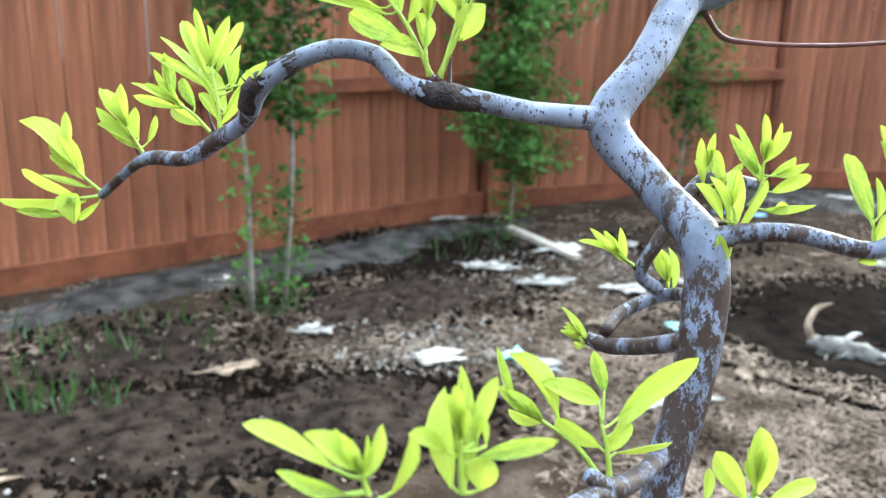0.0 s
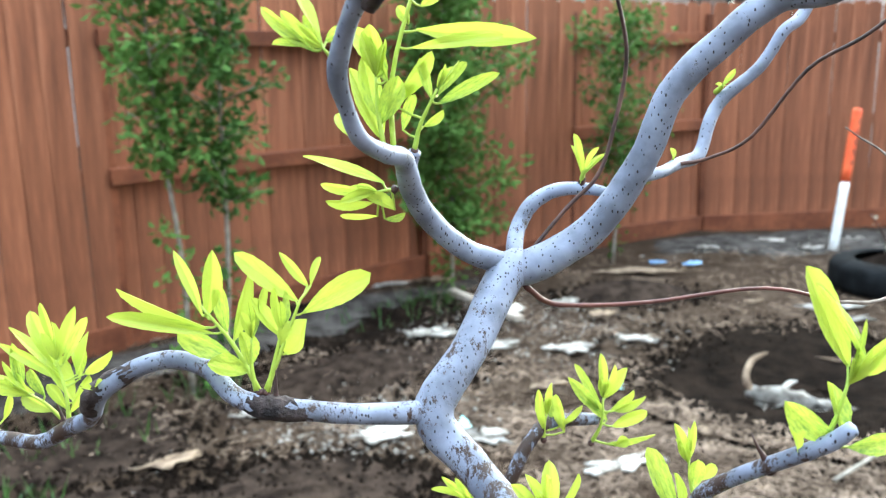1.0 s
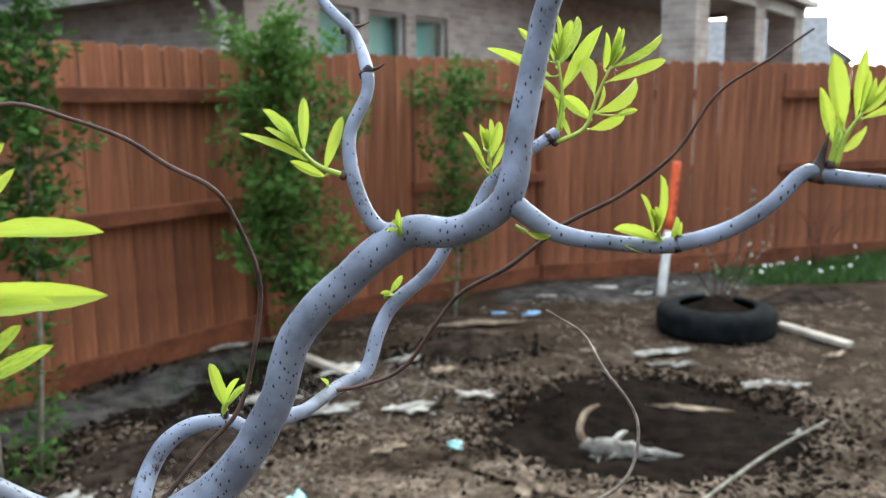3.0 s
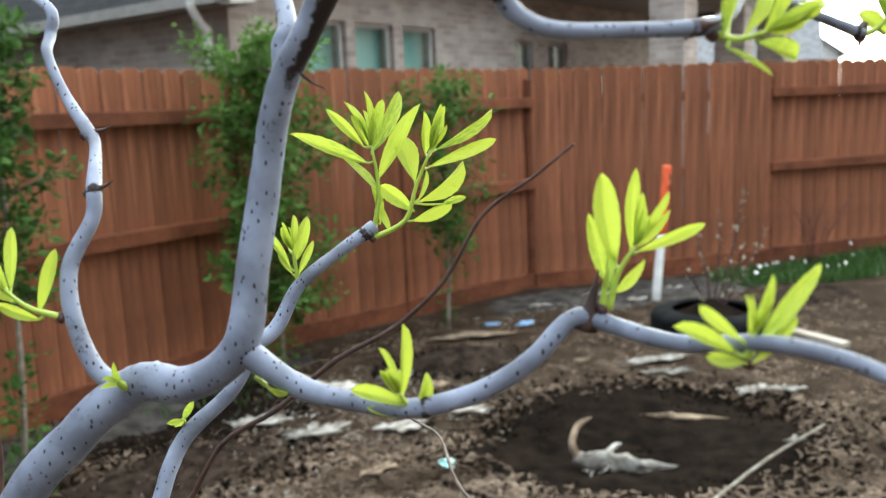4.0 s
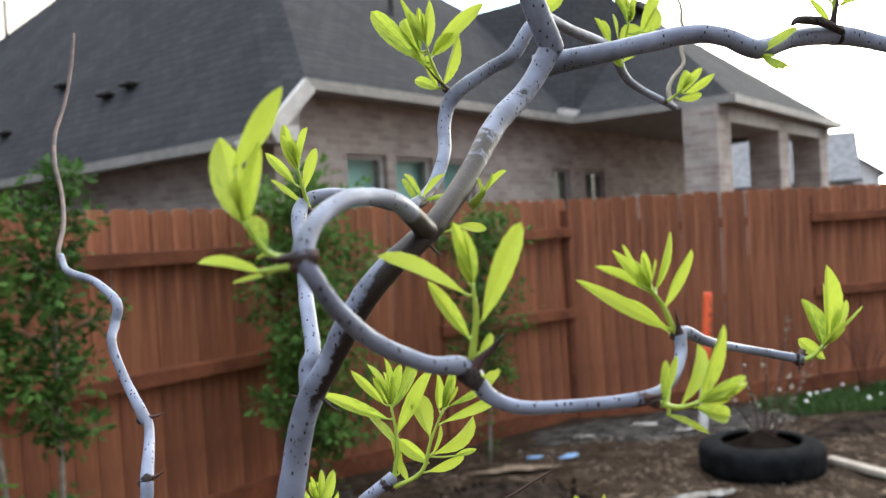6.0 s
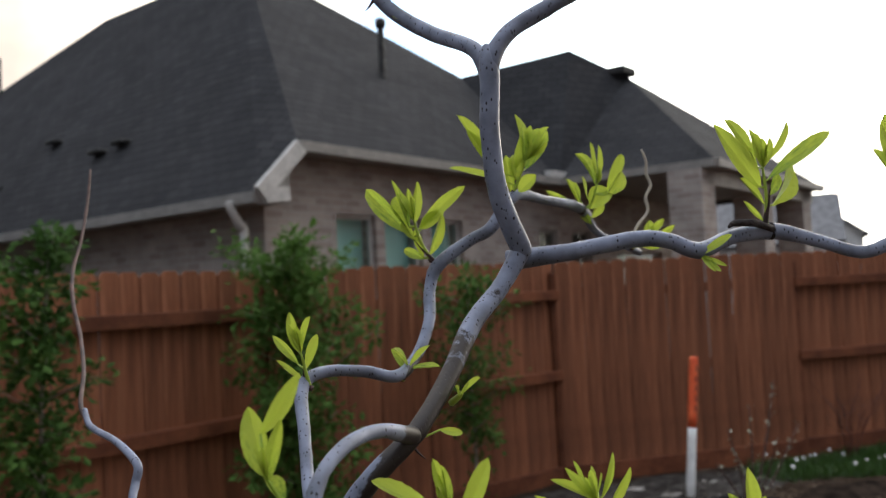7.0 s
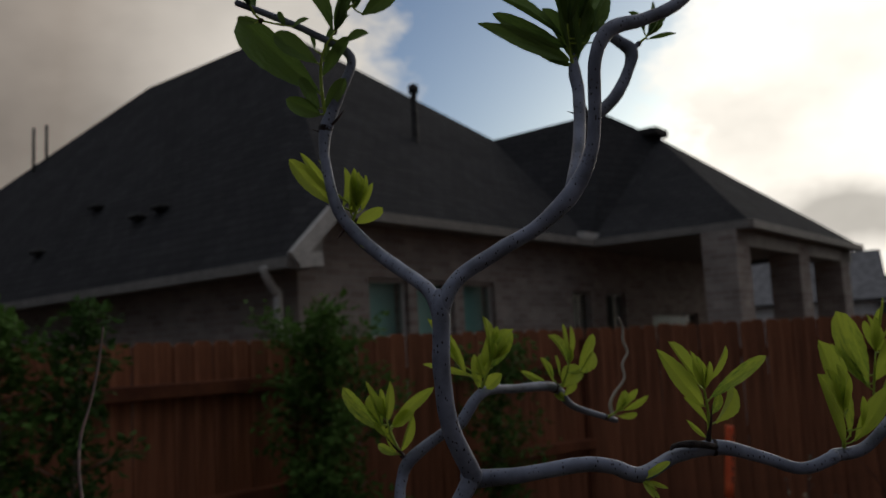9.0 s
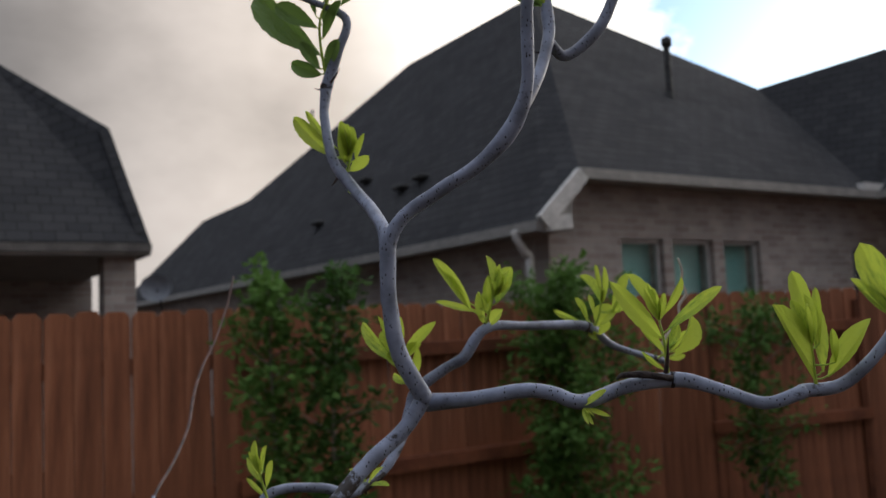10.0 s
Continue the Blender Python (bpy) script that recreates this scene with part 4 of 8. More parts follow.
branch_e = [(0.4874, 0.6035, 1.5424, 0.0033), (0.4726, 0.605, 1.5413, 0.0028), (0.4652, 0.6101, 1.5551, 0.0026), (0.464, 0.6153, 1.5734, 0.0025), (0.4718, 0.6203, 1.5883, 0.0023), (0.4729, 0.6239, 1.5976, 0.0024), (0.4733, 0.6422, 1.6101, 0.0019), (0.4711, 0.6491, 1.6146, 0.0023), (0.4642, 0.6637, 1.6266, 0.0019), (0.4588, 0.673, 1.6412, 0.0019), (0.4596, 0.6821, 1.6489, 0.0021), (0.4605, 0.6841, 1.6574, 0.0021), (0.4505, 0.7003, 1.6664, 0.0018), (0.4356, 0.7294, 1.6715, 0.0017), (0.4314, 0.7437, 1.6788, 0.0013)]
twig_e = [(0.4344, 0.7343, 1.6724, 0.0013), (0.4277, 0.7589, 1.68, 0.0013), (0.425, 0.8, 1.695, 0.0013), (0.418, 0.85, 1.715, 0.0013), (0.41, 0.885, 1.737, 0.0014), (0.406, 0.92, 1.76, 0.0013), (0.409, 0.95, 1.785, 0.0011), (0.411, 0.98, 1.817, 0.0012), (0.412, 1., 1.847, 0.0008)]
branch_d = [(0.5099, 0.5788, 1.5527, 0.0041), (0.524, 0.5704, 1.5421, 0.0032), (0.5385, 0.5562, 1.5398, 0.0027), (0.5511, 0.5437, 1.5404, 0.0026), (0.5669, 0.5363, 1.5455, 0.0026), (0.5784, 0.532, 1.5532, 0.0025), (0.588, 0.5293, 1.5627, 0.0025), (0.5947, 0.5272, 1.562, 0.0024), (0.5987, 0.5125, 1.5614, 0.0021), (0.6034, 0.502, 1.5613, 0.002), (0.6024, 0.4766, 1.5679, 0.0018), (0.6096, 0.4714, 1.5671, 0.0018), (0.6159, 0.4661, 1.5652, 0.0017), (0.6201, 0.461, 1.5631, 0.0016), (0.6243, 0.4558, 1.5611, 0.0015)]
branch_f = [(0.5655, 0.5598, 1.6788, 0.0036), (0.5539, 0.5354, 1.6846, 0.0029), (0.5476, 0.5244, 1.6874, 0.0024), (0.5397, 0.5156, 1.6883, 0.0023), (0.5311, 0.5046, 1.6872, 0.0023), (0.5233, 0.4956, 1.6827, 0.0022), (0.5187, 0.4889, 1.6756, 0.0025), (0.5209, 0.4881, 1.6691, 0.0021), (0.5268, 0.4921, 1.6608, 0.0021), (0.5359, 0.4979, 1.6526, 0.0022), (0.5487, 0.5027, 1.646, 0.0022), (0.5598, 0.5071, 1.6433, 0.0025), (0.5656, 0.5076, 1.6357, 0.0021), (0.5738, 0.5061, 1.6319, 0.0018), (0.5891, 0.5035, 1.6312, 0.0017), (0.6075, 0.5019, 1.6316, 0.0019), (0.6171, 0.5062, 1.6343, 0.0016), (0.6241, 0.5122, 1.6402, 0.0017), (0.6276, 0.5165, 1.6458, 0.0018), (0.6385, 0.5198, 1.6414, 0.0014), (0.6581, 0.5259, 1.6364, 0.0013), (0.6763, 0.5291, 1.6318, 0.0015)]
branch_s = [(0.5278, 0.5813, 1.6235, 0.0029), (0.5278, 0.5846, 1.6357, 0.0027), (0.5305, 0.5869, 1.6415, 0.0027), (0.5313, 0.6042, 1.6569, 0.0027), (0.533, 0.6236, 1.6735, 0.0028), (0.5354, 0.6454, 1.6908, 0.0031), (0.5457, 0.6529, 1.6969, 0.0028), (0.5664, 0.6616, 1.6953, 0.0029), (0.5848, 0.667, 1.6911, 0.0031), (0.5998, 0.684, 1.6987, 0.003), (0.6108, 0.6958, 1.7155, 0.0032), (0.6158, 0.7086, 1.733, 0.0033), (0.622, 0.7108, 1.7469, 0.0039), (0.6421, 0.7117, 1.7605, 0.0034), (0.6534, 0.7073, 1.7667, 0.0037), (0.6687, 0.7075, 1.7846, 0.0033), (0.6986, 0.7319, 1.7846, 0.0029), (0.7389, 0.7672, 1.7821, 0.0035), (0.7598, 0.7862, 1.767, 0.0025), (0.8008, 0.803, 1.7528, 0.0022)]
branch_j = [(0.6343, 0.6321, 1.7451, 0.0051), (0.6593, 0.6154, 1.7475, 0.004), (0.6881, 0.6035, 1.7517, 0.0038), (0.7028, 0.5996, 1.75, 0.0037), (0.7175, 0.599, 1.745, 0.004), (0.742, 0.6071, 1.7515, 0.0037), (0.769, 0.6107, 1.7535, 0.0041), (0.7893, 0.6052, 1.7479, 0.0033), (0.8086, 0.5973, 1.7408, 0.0032), (0.8243, 0.5929, 1.7453, 0.0035), (0.8281, 0.5946, 1.7465, 0.0035), (0.8465, 0.5952, 1.7486, 0.0032), (0.8624, 0.5925, 1.762, 0.003), (0.8745, 0.5892, 1.7783, 0.0029)]
branch_kl = [(0.6196, 0.604, 1.82, 0.0034), (0.6185, 0.6075, 1.834, 0.0039), (0.6152, 0.6167, 1.8442, 0.0036), (0.6051, 0.6438, 1.8584, 0.0037), (0.5908, 0.664, 1.8758, 0.0037), (0.5789, 0.6701, 1.8941, 0.0032), (0.5742, 0.6751, 1.9205, 0.0029), (0.5738, 0.6778, 1.9301, 0.0031), (0.576, 0.6791, 1.9442, 0.0039), (0.5843, 0.6754, 1.9637, 0.003), (0.5904, 0.6732, 1.9837, 0.0027), (0.5689, 0.6716, 1.9961, 0.002), (0.5506, 0.6699, 2.0032, 0.002), (0.5261, 0.668, 2.0112, 0.0018)]
branch_kr = [(0.6194, 0.6038, 1.82, 0.0034), (0.6215, 0.6037, 1.835, 0.004), (0.6304, 0.6033, 1.8478, 0.0038), (0.6508, 0.6014, 1.8602, 0.0039), (0.6712, 0.5976, 1.8717, 0.0039), (0.6885, 0.5926, 1.8879, 0.0048), (0.6975, 0.5866, 1.9071, 0.0035), (0.6991, 0.5822, 1.9287, 0.0034), (0.7007, 0.5809, 1.9541, 0.0034), (0.7104, 0.5815, 1.9702, 0.004), (0.7302, 0.5828, 1.9769, 0.0035), (0.7512, 0.5841, 1.987, 0.0034), (0.7703, 0.5854, 2.0049, 0.0033)]
branch_kr2 = [(0.6884, 0.5933, 1.8892, 0.0036), (0.7043, 0.6165, 1.919, 0.0034), (0.7139, 0.6336, 1.9496, 0.0035), (0.7143, 0.638, 1.9663, 0.0036), (0.7146, 0.6385, 1.9725, 0.0026), (0.715, 0.639, 1.9785, 0.0012)]
branch_kr3 = [(0.7134, 0.6343, 1.9482, 0.0031), (0.7241, 0.644, 1.9414, 0.0033), (0.7432, 0.6476, 1.9558, 0.0037), (0.7535, 0.6475, 1.9735, 0.0034), (0.7555, 0.6474, 1.984, 0.0041), (0.748, 0.648, 1.9905, 0.0034), (0.7355, 0.648, 1.9985, 0.0033), (0.721, 0.648, 2.0075, 0.0031)]
branch_low = [(0.3589, 0.5536, 1.2542, 0.0034), (0.3364, 0.5226, 1.2608, 0.0037), (0.322, 0.505, 1.268, 0.004), (0.314, 0.5, 1.276, 0.0025)]
branch_low2 = [(0.322, 0.505, 1.268, 0.0035), (0.29, 0.47, 1.279, 0.0025), (0.271, 0.45, 1.297, 0.0019), (0.245, 0.43, 1.31, 0.0015)]
branch_low3 = [(0.3566, 0.5505, 1.2362, 0.0037), (0.3676, 0.525, 1.2413, 0.0028), (0.368, 0.5, 1.266, 0.0022)]
scar_b = [(0.3068, 0.5217, 1.5468, 0.002), (0.3108, 0.5196, 1.5459, 0.0034), (0.3148, 0.5188, 1.5419, 0.0041), (0.3148, 0.5198, 1.5379, 0.0034), (0.3117, 0.524, 1.5327, 0.0024)]
scar_a = [(0.2632, 0.5981, 1.3848, 0.0039), (0.2709, 0.5956, 1.3829, 0.0051), (0.2794, 0.5951, 1.382, 0.0047), (0.2892, 0.5948, 1.3801, 0.0039)]
scar_a2 = [(0.2164, 0.6206, 1.394, 0.0036), (0.2043, 0.6243, 1.387, 0.0047), (0.1962, 0.6265, 1.38, 0.0049), (0.1927, 0.6329, 1.3722, 0.0038)]
scar_f = [(0.5587, 0.507, 1.6433, 0.0023), (0.5597, 0.507, 1.6423, 0.0029), (0.5627, 0.5066, 1.639, 0.0024)]
vine_1 = [(0.3859, 0.6373, 1.4164, 0.00144), (0.3982, 0.6454, 1.4059, 0.00128), (0.412, 0.6453, 1.4034, 0.0011), (0.448, 0.645, 1.403, 0.00102), (0.508, 0.648, 1.406, 0.00094), (0.55, 0.65, 1.396, 0.00094), (0.575, 0.655, 1.394, 0.00094), (0.606, 0.66, 1.404, 0.00085), (0.617, 0.67, 1.429, 0.00076), (0.606, 0.685, 1.452, 0.00076), (0.6066, 0.708, 1.4635, 0.00066), (0.597, 0.715, 1.471, 0.00055), (0.588, 0.716, 1.477, 0.0004)]
vine_2 = [(0.4608, 0.6508, 1.4677, 0.0012), (0.4745, 0.6455, 1.4709, 0.00076), (0.4881, 0.6317, 1.4817, 0.00084), (0.5036, 0.6162, 1.5111, 0.00084), (0.5209, 0.6052, 1.5242, 0.00084), (0.539, 0.5948, 1.5408, 0.00084), (0.5545, 0.5803, 1.5527, 0.00073), (0.5664, 0.5657, 1.5684, 0.00063), (0.5759, 0.5583, 1.5871, 0.00052), (0.5859, 0.5456, 1.5979, 0.00042), (0.5912, 0.5324, 1.6065, 0.00031)]
vine_3 = [(0.3899, 0.6505, 1.4275, 0.00101), (0.4089, 0.653, 1.4483, 0.00101), (0.4223, 0.6485, 1.4639, 0.00094), (0.4291, 0.6488, 1.4834, 0.00094), (0.4333, 0.6445, 1.5154, 0.00094), (0.4259, 0.6357, 1.5399, 0.00086), (0.4174, 0.6302, 1.5549, 0.00094), (0.402, 0.632, 1.564, 0.00094), (0.388, 0.63, 1.574, 0.00079), (0.371, 0.628, 1.581, 0.00079), (0.355, 0.625, 1.586, 0.00079), (0.337, 0.62, 1.583, 0.00065), (0.317, 0.615, 1.58, 0.00043), (0.298, 0.61, 1.573, 0.00029)]
wisp_s = [(0.7988, 0.803, 1.7538, 0.0016), (0.7977, 0.8044, 1.7649, 0.0016), (0.8026, 0.8058, 1.7731, 0.0012), (0.8128, 0.8089, 1.783, 0.0012), (0.8137, 0.8123, 1.7942, 0.0012), (0.82, 0.815, 1.803, 0.0012), (0.818, 0.817, 1.812, 0.0012), (0.819, 0.818, 1.822, 0.001), (0.817, 0.82, 1.831, 0.0008)]
stub_j = [(0.7651, 0.6067, 1.7546, 0.0017), (0.7501, 0.602, 1.7573, 0.0019), (0.7391, 0.6011, 1.7575, 0.0015), (0.7361, 0.6011, 1.7555, 0.0007)]
tree = thing("contorted_tree", (0.36, 0.52, 0.0), "young zigzag-branched tree with mottled grey bark and lime-green new leaves", "tree")
# the stem below goes down to the soil
x0, y0, z0, r0 = trunk[0]
trunk = [(0.36, 0.52, -0.04, 0.0135), (0.352, 0.52, 0.25, 0.012), (0.37, 0.53, 0.6, 0.0108), (0.35, 0.54, 0.95, 0.0095), (0.345, 0.54, 1.13, 0.0086)] + trunk
limb("trunk", trunk + trunk_mid + trunk_top, BARK, tree, 16, 6, 0.06, seed=1)
for i, rows in enumerate((branch_a, branch_r, branch_l1, branch_l2, branch_l3, branch_b, stub_b, branch_bc, twig_h, branch_e, branch_d, branch_f, branch_s, branch_j, branch_kl, branch_kr, branch_kr2, branch_kr3, branch_low, branch_low2, branch_low3)):
    limb("branch", rows, BARK, tree, 14, 6, 0.06, seed=i + 2)
for i, rows in enumerate((vine_1[:6], vine_2, vine_3, twig_e)):
    limb("twig", rows, (TWIG_RED, TWIG, TWIG, TWIG)[i], tree, 8, 5, 0.08, "thin reddish-brown wiry twig", seed=i)
limb("twig", vine_1[5:], TWIG_DRY, tree, 8, 5, 0.1, "thin grey-brown wiry twig end", seed=12)
limb("twig", wisp_s, GREYWOOD, tree, 8, 4, 0.1, "thin pale dry wiry twig", seed=7)
limb("twig", stub_j, SCAR, tree, 9, 4, 0.25, "short broken dry twig end", seed=8)


for i, rows in enumerate((scar_b, scar_a, scar_a2, scar_f)):
    limb("bark_scar", rows, SCAR, tree, 14, 5, 0.22, "rough dark-brown scar on the bark", seed=i + 40)


def leaf_mesh(i, mat):
    """A young leaf along +y, one long and one wide: narrow foot, blunt tip, folded along the midrib, faintly toothed and waved."""
    rng = random.Random(i)
    n = 14
    arch, fold, twist = rng.uniform(-0.35, 0.45), rng.uniform(0.55, 1.35), rng.uniform(-0.35, 0.35)
    blunt, foot, side = rng.uniform(0.5, 0.85), rng.uniform(0.75, 1.05), rng.uniform(-0.12, 0.12)
    peak = foot / (foot + blunt)
    top = peak**foot * (1 - peak) ** blunt
    verts, faces = [], []
    for j in range(n + 1):
        t = j / n
        half = max(0.5 * t**foot * (1 - t) ** blunt / top, 0.05 if t < 0.12 else 0.015)
        for k in (-1, -0.6, -0.08, 0.08, 0.6, 1):
            x = half * k * (1 + 0.045 * (j % 2) * (abs(k) == 1))
            rib = 0.035 if abs(k) < 0.1 else 0.0
            z = fold * abs(x) - 0.22 * abs(x) * abs(k) - rib * (t < 0.95) - arch * t * t + 0.05 * math.sin(9 * t + 2.3 * k + i) * abs(k) * t
            a = twist * t
            verts.append((x * math.cos(a) - z * math.sin(a) + side * math.sin(math.pi * t), t, x * math.sin(a) + z * math.cos(a)))
        if j:
            o = (j - 1) * 6
            faces += [(o + k, o + k + 1, o + k + 7, o + k + 6) for k in range(5)]
    return mesh_of("leaf", verts, faces, mat, True)


LEAVES = [leaf_mesh(i, LEAF) for i in range(10)]
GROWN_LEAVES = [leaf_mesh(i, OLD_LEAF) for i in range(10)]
shoot_count = [0]


def shoot(base, way, size, n, fan):
    """A tuft of n leaves on a soft green stem that rises from base along way."""
    shoot_count[0] += 1
    rng = random.Random(shoot_count[0])
    b, w = Vector(base), Vector(way)
    axis, length = w.normalized(), w.length
    here = b - tree.location
    side = axis.cross(Vector((rng.uniform(-0.35, 0.35), 1, 0))).normalized()
    stem_len = length * (0.8 if n > 4 else 0.75 if n == 0 else 0.15 if n == 1 else 0.35)
    r = 0.0011 + 0.006 * size if n != 1 else 0.0007
    bend = side * stem_len * rng.uniform(-0.12, 0.12)
    v, f = tube_data([(*(-axis * 0.004), r * 1.3), (*(axis * stem_len * 0.5 + bend), r), (*(axis * stem_len), r * 0.55)], 6, 3, 0.05, seed=n)
    if n > 3 or n == 0:
        knot_v, knot_f = tube_data([(*(-axis * 0.0045), 0.001 + size * 0.008), (*(side * 0.0006), 0.0014 + size * 0.012), (*(axis * 0.003), 0.0008 + size * 0.007)], 9, 3, 0.35, seed=n)
        part("bud_knot", mesh_of("bud_knot", knot_v, knot_f, THORN, True), tree, "dark rough knot on the bark", m=Matrix.Translation(here))
    stem = part("shoot", mesh_of("shoot", v, f, STEM, True), tree, "soft green leafy shoot", m=Matrix.Translation(here))
    for i in range(n):
        t = (i + 0.6) / n
        at = axis * stem_len * (0.1 + 0.88 * t) + bend * math.sin(t * math.pi)
        a = i * math.pi + rng.uniform(-0.85, 0.85)
        out = Matrix.Rotation(a, 3, axis) @ side
        lean = radians((43 - 34 * t * t) * fan + rng.uniform(-10, 10) * (n > 1))
        d = (axis * math.cos(lean) + out * math.sin(lean)).normalized()
        up = (axis * math.sin(lean) - out * math.cos(lean)).normalized()
        right = d.cross(up)
        m = Matrix((right, d, up)).transposed()
        m = m @ Matrix.Rotation(rng.uniform(-0.6, 0.6), 3, "Y")
        s = size * ((0.45 + 0.65 * math.sin(math.pi * (0.15 + 0.75 * t))) * rng.uniform(0.8, 1.12) if n > 1 else 0.92)
        part("leaf", LEAVES[rng.randrange(6) if n > 1 else (1, 3, 0, 5)[shoot_count[0] % 4]], stem, m=Matrix.Translation(at) @ m.to_4x4() @ Matrix.Diagonal((s * 0.27, s, s * 0.27, 1)))


shoot((0.1972, 0.6255, 1.3830), (0.005, -0.01, 0.01), 0.01, 2, 1.0)
shoot((0.4187, 0.6588, 1.4595), (0.001, -0.01, 0.02), 0.018, 4, 1.2)
shoot((0.4773, 0.5974, 1.5405), (-0.004, -0.01, 0.008), 0.009, 3, 0.8)
shoot((0.4919, 0.6742, 1.5013), (0.0, -0.01, 0.005), 0.01, 3, 1.0)
shoot((0.4599, 0.6508, 1.4697), (-0.004, -0.01, 0.01), 0.011, 1, 0.4)
shoot((0.5152, 0.5770, 1.5422), (0.004, -0.01, -0.003), 0.011, 1, 0.4)
shoot((0.5875, 0.5747, 1.6894), (0.004, -0.01, 0.007), 0.011, 3, 1.0)
shoot((0.5918, 0.6765, 1.6909), (0.006, -0.01, 0.014), 0.017, 4, 1.4)
shoot((0.5895, 0.6625, 1.8735), (0.001, -0.004, -0.003), 0.007, 1, 0.4)


def tuft(base, stems, leaves):
    """Young shoots at one node, in millimetres from it: stems as bent lines; leaves as foot (3), way to the tip (3), width and roll."""
    shoot_count[0] += 1
    rng = random.Random(shoot_count[0])
    here = Vector(base)
    verts, faces = [], []
    for line in stems:
        pts = [Vector(p) / 1000 for p in line]
        r = 0.0007 + 0.009 * sum((b - a).length for a, b in zip(pts, pts[1:]))
        r = min(r, 0.00095)
        v, f = tube_data([(*p, r * (1.25 - 0.7 * i / (len(pts) - 1))) for i, p in enumerate(pts)], 8, 4, 0.06, seed=shoot_count[0])
        faces += [tuple(k + len(verts) for k in q) for q in f]
        verts += v
    lines = [Vector(p).lerp(Vector(q), k / 6) / 1000 for line in stems for p, q in zip(line, line[1:]) for k in range(7)]
    for row in leaves:
        foot = Vector(row[:3]) / 1000
        near = min(lines, key=lambda p: (p - foot).length + 0.3 * max(0.0, p.z - foot.z))
        if (near - foot).length > 0.0008:
            v, f = tube_data([(*near, 0.0006), (*(near.lerp(foot, 0.5) + Vector((0, 0, -0.0004))), 0.0005), (*(foot + Vector(row[3:6]) * 0.00003), 0.0004)], 6, 3, 0, seed=3)
            faces += [tuple(k + len(verts) for k in q) for q in f]
            verts += v
    stem = part("shoot", mesh_of("shoot", verts, faces, STEM, True), tree, "soft green leafy shoot", m=Matrix.Translation(here - tree.location))
    knot_v, knot_f = tube_data([(-0.0014, 0, 0, 0.0009), (0, 0, 0, 0.0018), (0.0014, 0, 0.0004, 0.0008)], 9, 3, 0.35, seed=shoot_count[0])
    part("bud_knot", mesh_of("bud_knot", knot_v, knot_f, THORN, True), tree, "dark rough knot on the bark", m=Matrix.Translation(here - tree.location))
    heart, ahead = Vector(stems[-1][-1]) / 1000, (Vector(stems[-1][-1]) - Vector(stems[-1][-2])).normalized()
    usual = sum(Vector(row[3:6]).length for row in leaves) / len(leaves)
    inner = []
    for k in range(6):
        way = (ahead + Vector((rng.uniform(-0.4, 0.4), rng.uniform(-0.5, 0.5), rng.uniform(-0.2, 0.4)))) * usual * rng.uniform(0.35, 0.75)
        inner.append((*(heart * 1000), *way, way.length * rng.uniform(0.18, 0.28), rng.uniform(-1.2, 1.2)))
    for x, y, z, dx, dy, dz, width, roll in (*leaves, *inner):
        d = Vector((dx, dy, dz)) / 1000
        along = d.normalized()
        right = along.cross(Vector((0.1, -1.0, 0.25))).normalized()
        m = Matrix((right, along, right.cross(along))).transposed() @ Matrix.Rotation(roll, 3, "Y")
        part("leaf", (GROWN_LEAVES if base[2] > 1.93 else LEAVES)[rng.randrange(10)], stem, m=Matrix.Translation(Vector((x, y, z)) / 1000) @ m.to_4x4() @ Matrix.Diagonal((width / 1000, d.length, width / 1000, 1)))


tuft((0.5167, 0.4886, 1.6726), (((0.0, 0.0, 0.0), (-5.2, -0.1, -0.6), (-8.2, -0.9, -0.7)), ((-0.8, 0.2, 1.0), (-6.1, 0.2, 3.5), (-10.3, -0.1, 10.2))),
     ((-6.9, 2.4, -1.5, -13.8, 6.0, 3.9, 3.4, 0.44),
      (-2.5, 2.5, -0.9, -11.0, 4.6, -2.4, 1.4, 0.63),
      (-6.2, -0.2, 2.6, -5.5, 1.4, 7.6, 5.7, 0.67),
      (-10.6, 3.7, 10.4, -3.6, 5.7, 19.1, 7.5, -0.58),
      (-11.8, 3.5, 21.8, 11.0, -5.9, 17.1, 5.0, 0.07),
      (-9.4, 3.1, 10.0, 3.2, -5.8, 17.3, 3.9, -0.42),
      (-3.9, 0.2, 0.5, -4.0, 2.3, 2.2, 2.1, 0.4),))
tuft((0.5391, 0.6462, 1.6908), (((0.0, 0.0, 0.0), (-2.2, -0.8, 9.6), (-3.7, -1.8, 16.4)),),
     ((-4.4, 0.0, 16.6, -3.2, 4.3, 18.4, 5.0, -0.54),
      (-3.3, 1.7, 17.8, 5.1, -4.7, 14.9, 4.2, -0.75),
      (-1.3, 2.0, 8.6, 5.5, -4.2, 16.0, 4.6, -0.43),
      (-4.2, 3.3, 10.4, -11.2, 7.3, 14.4, 4.2, -0.32),
      (-1.8, 2.5, 2.5, -12.4, 3.9, 10.4, 3.1, 0.27),))
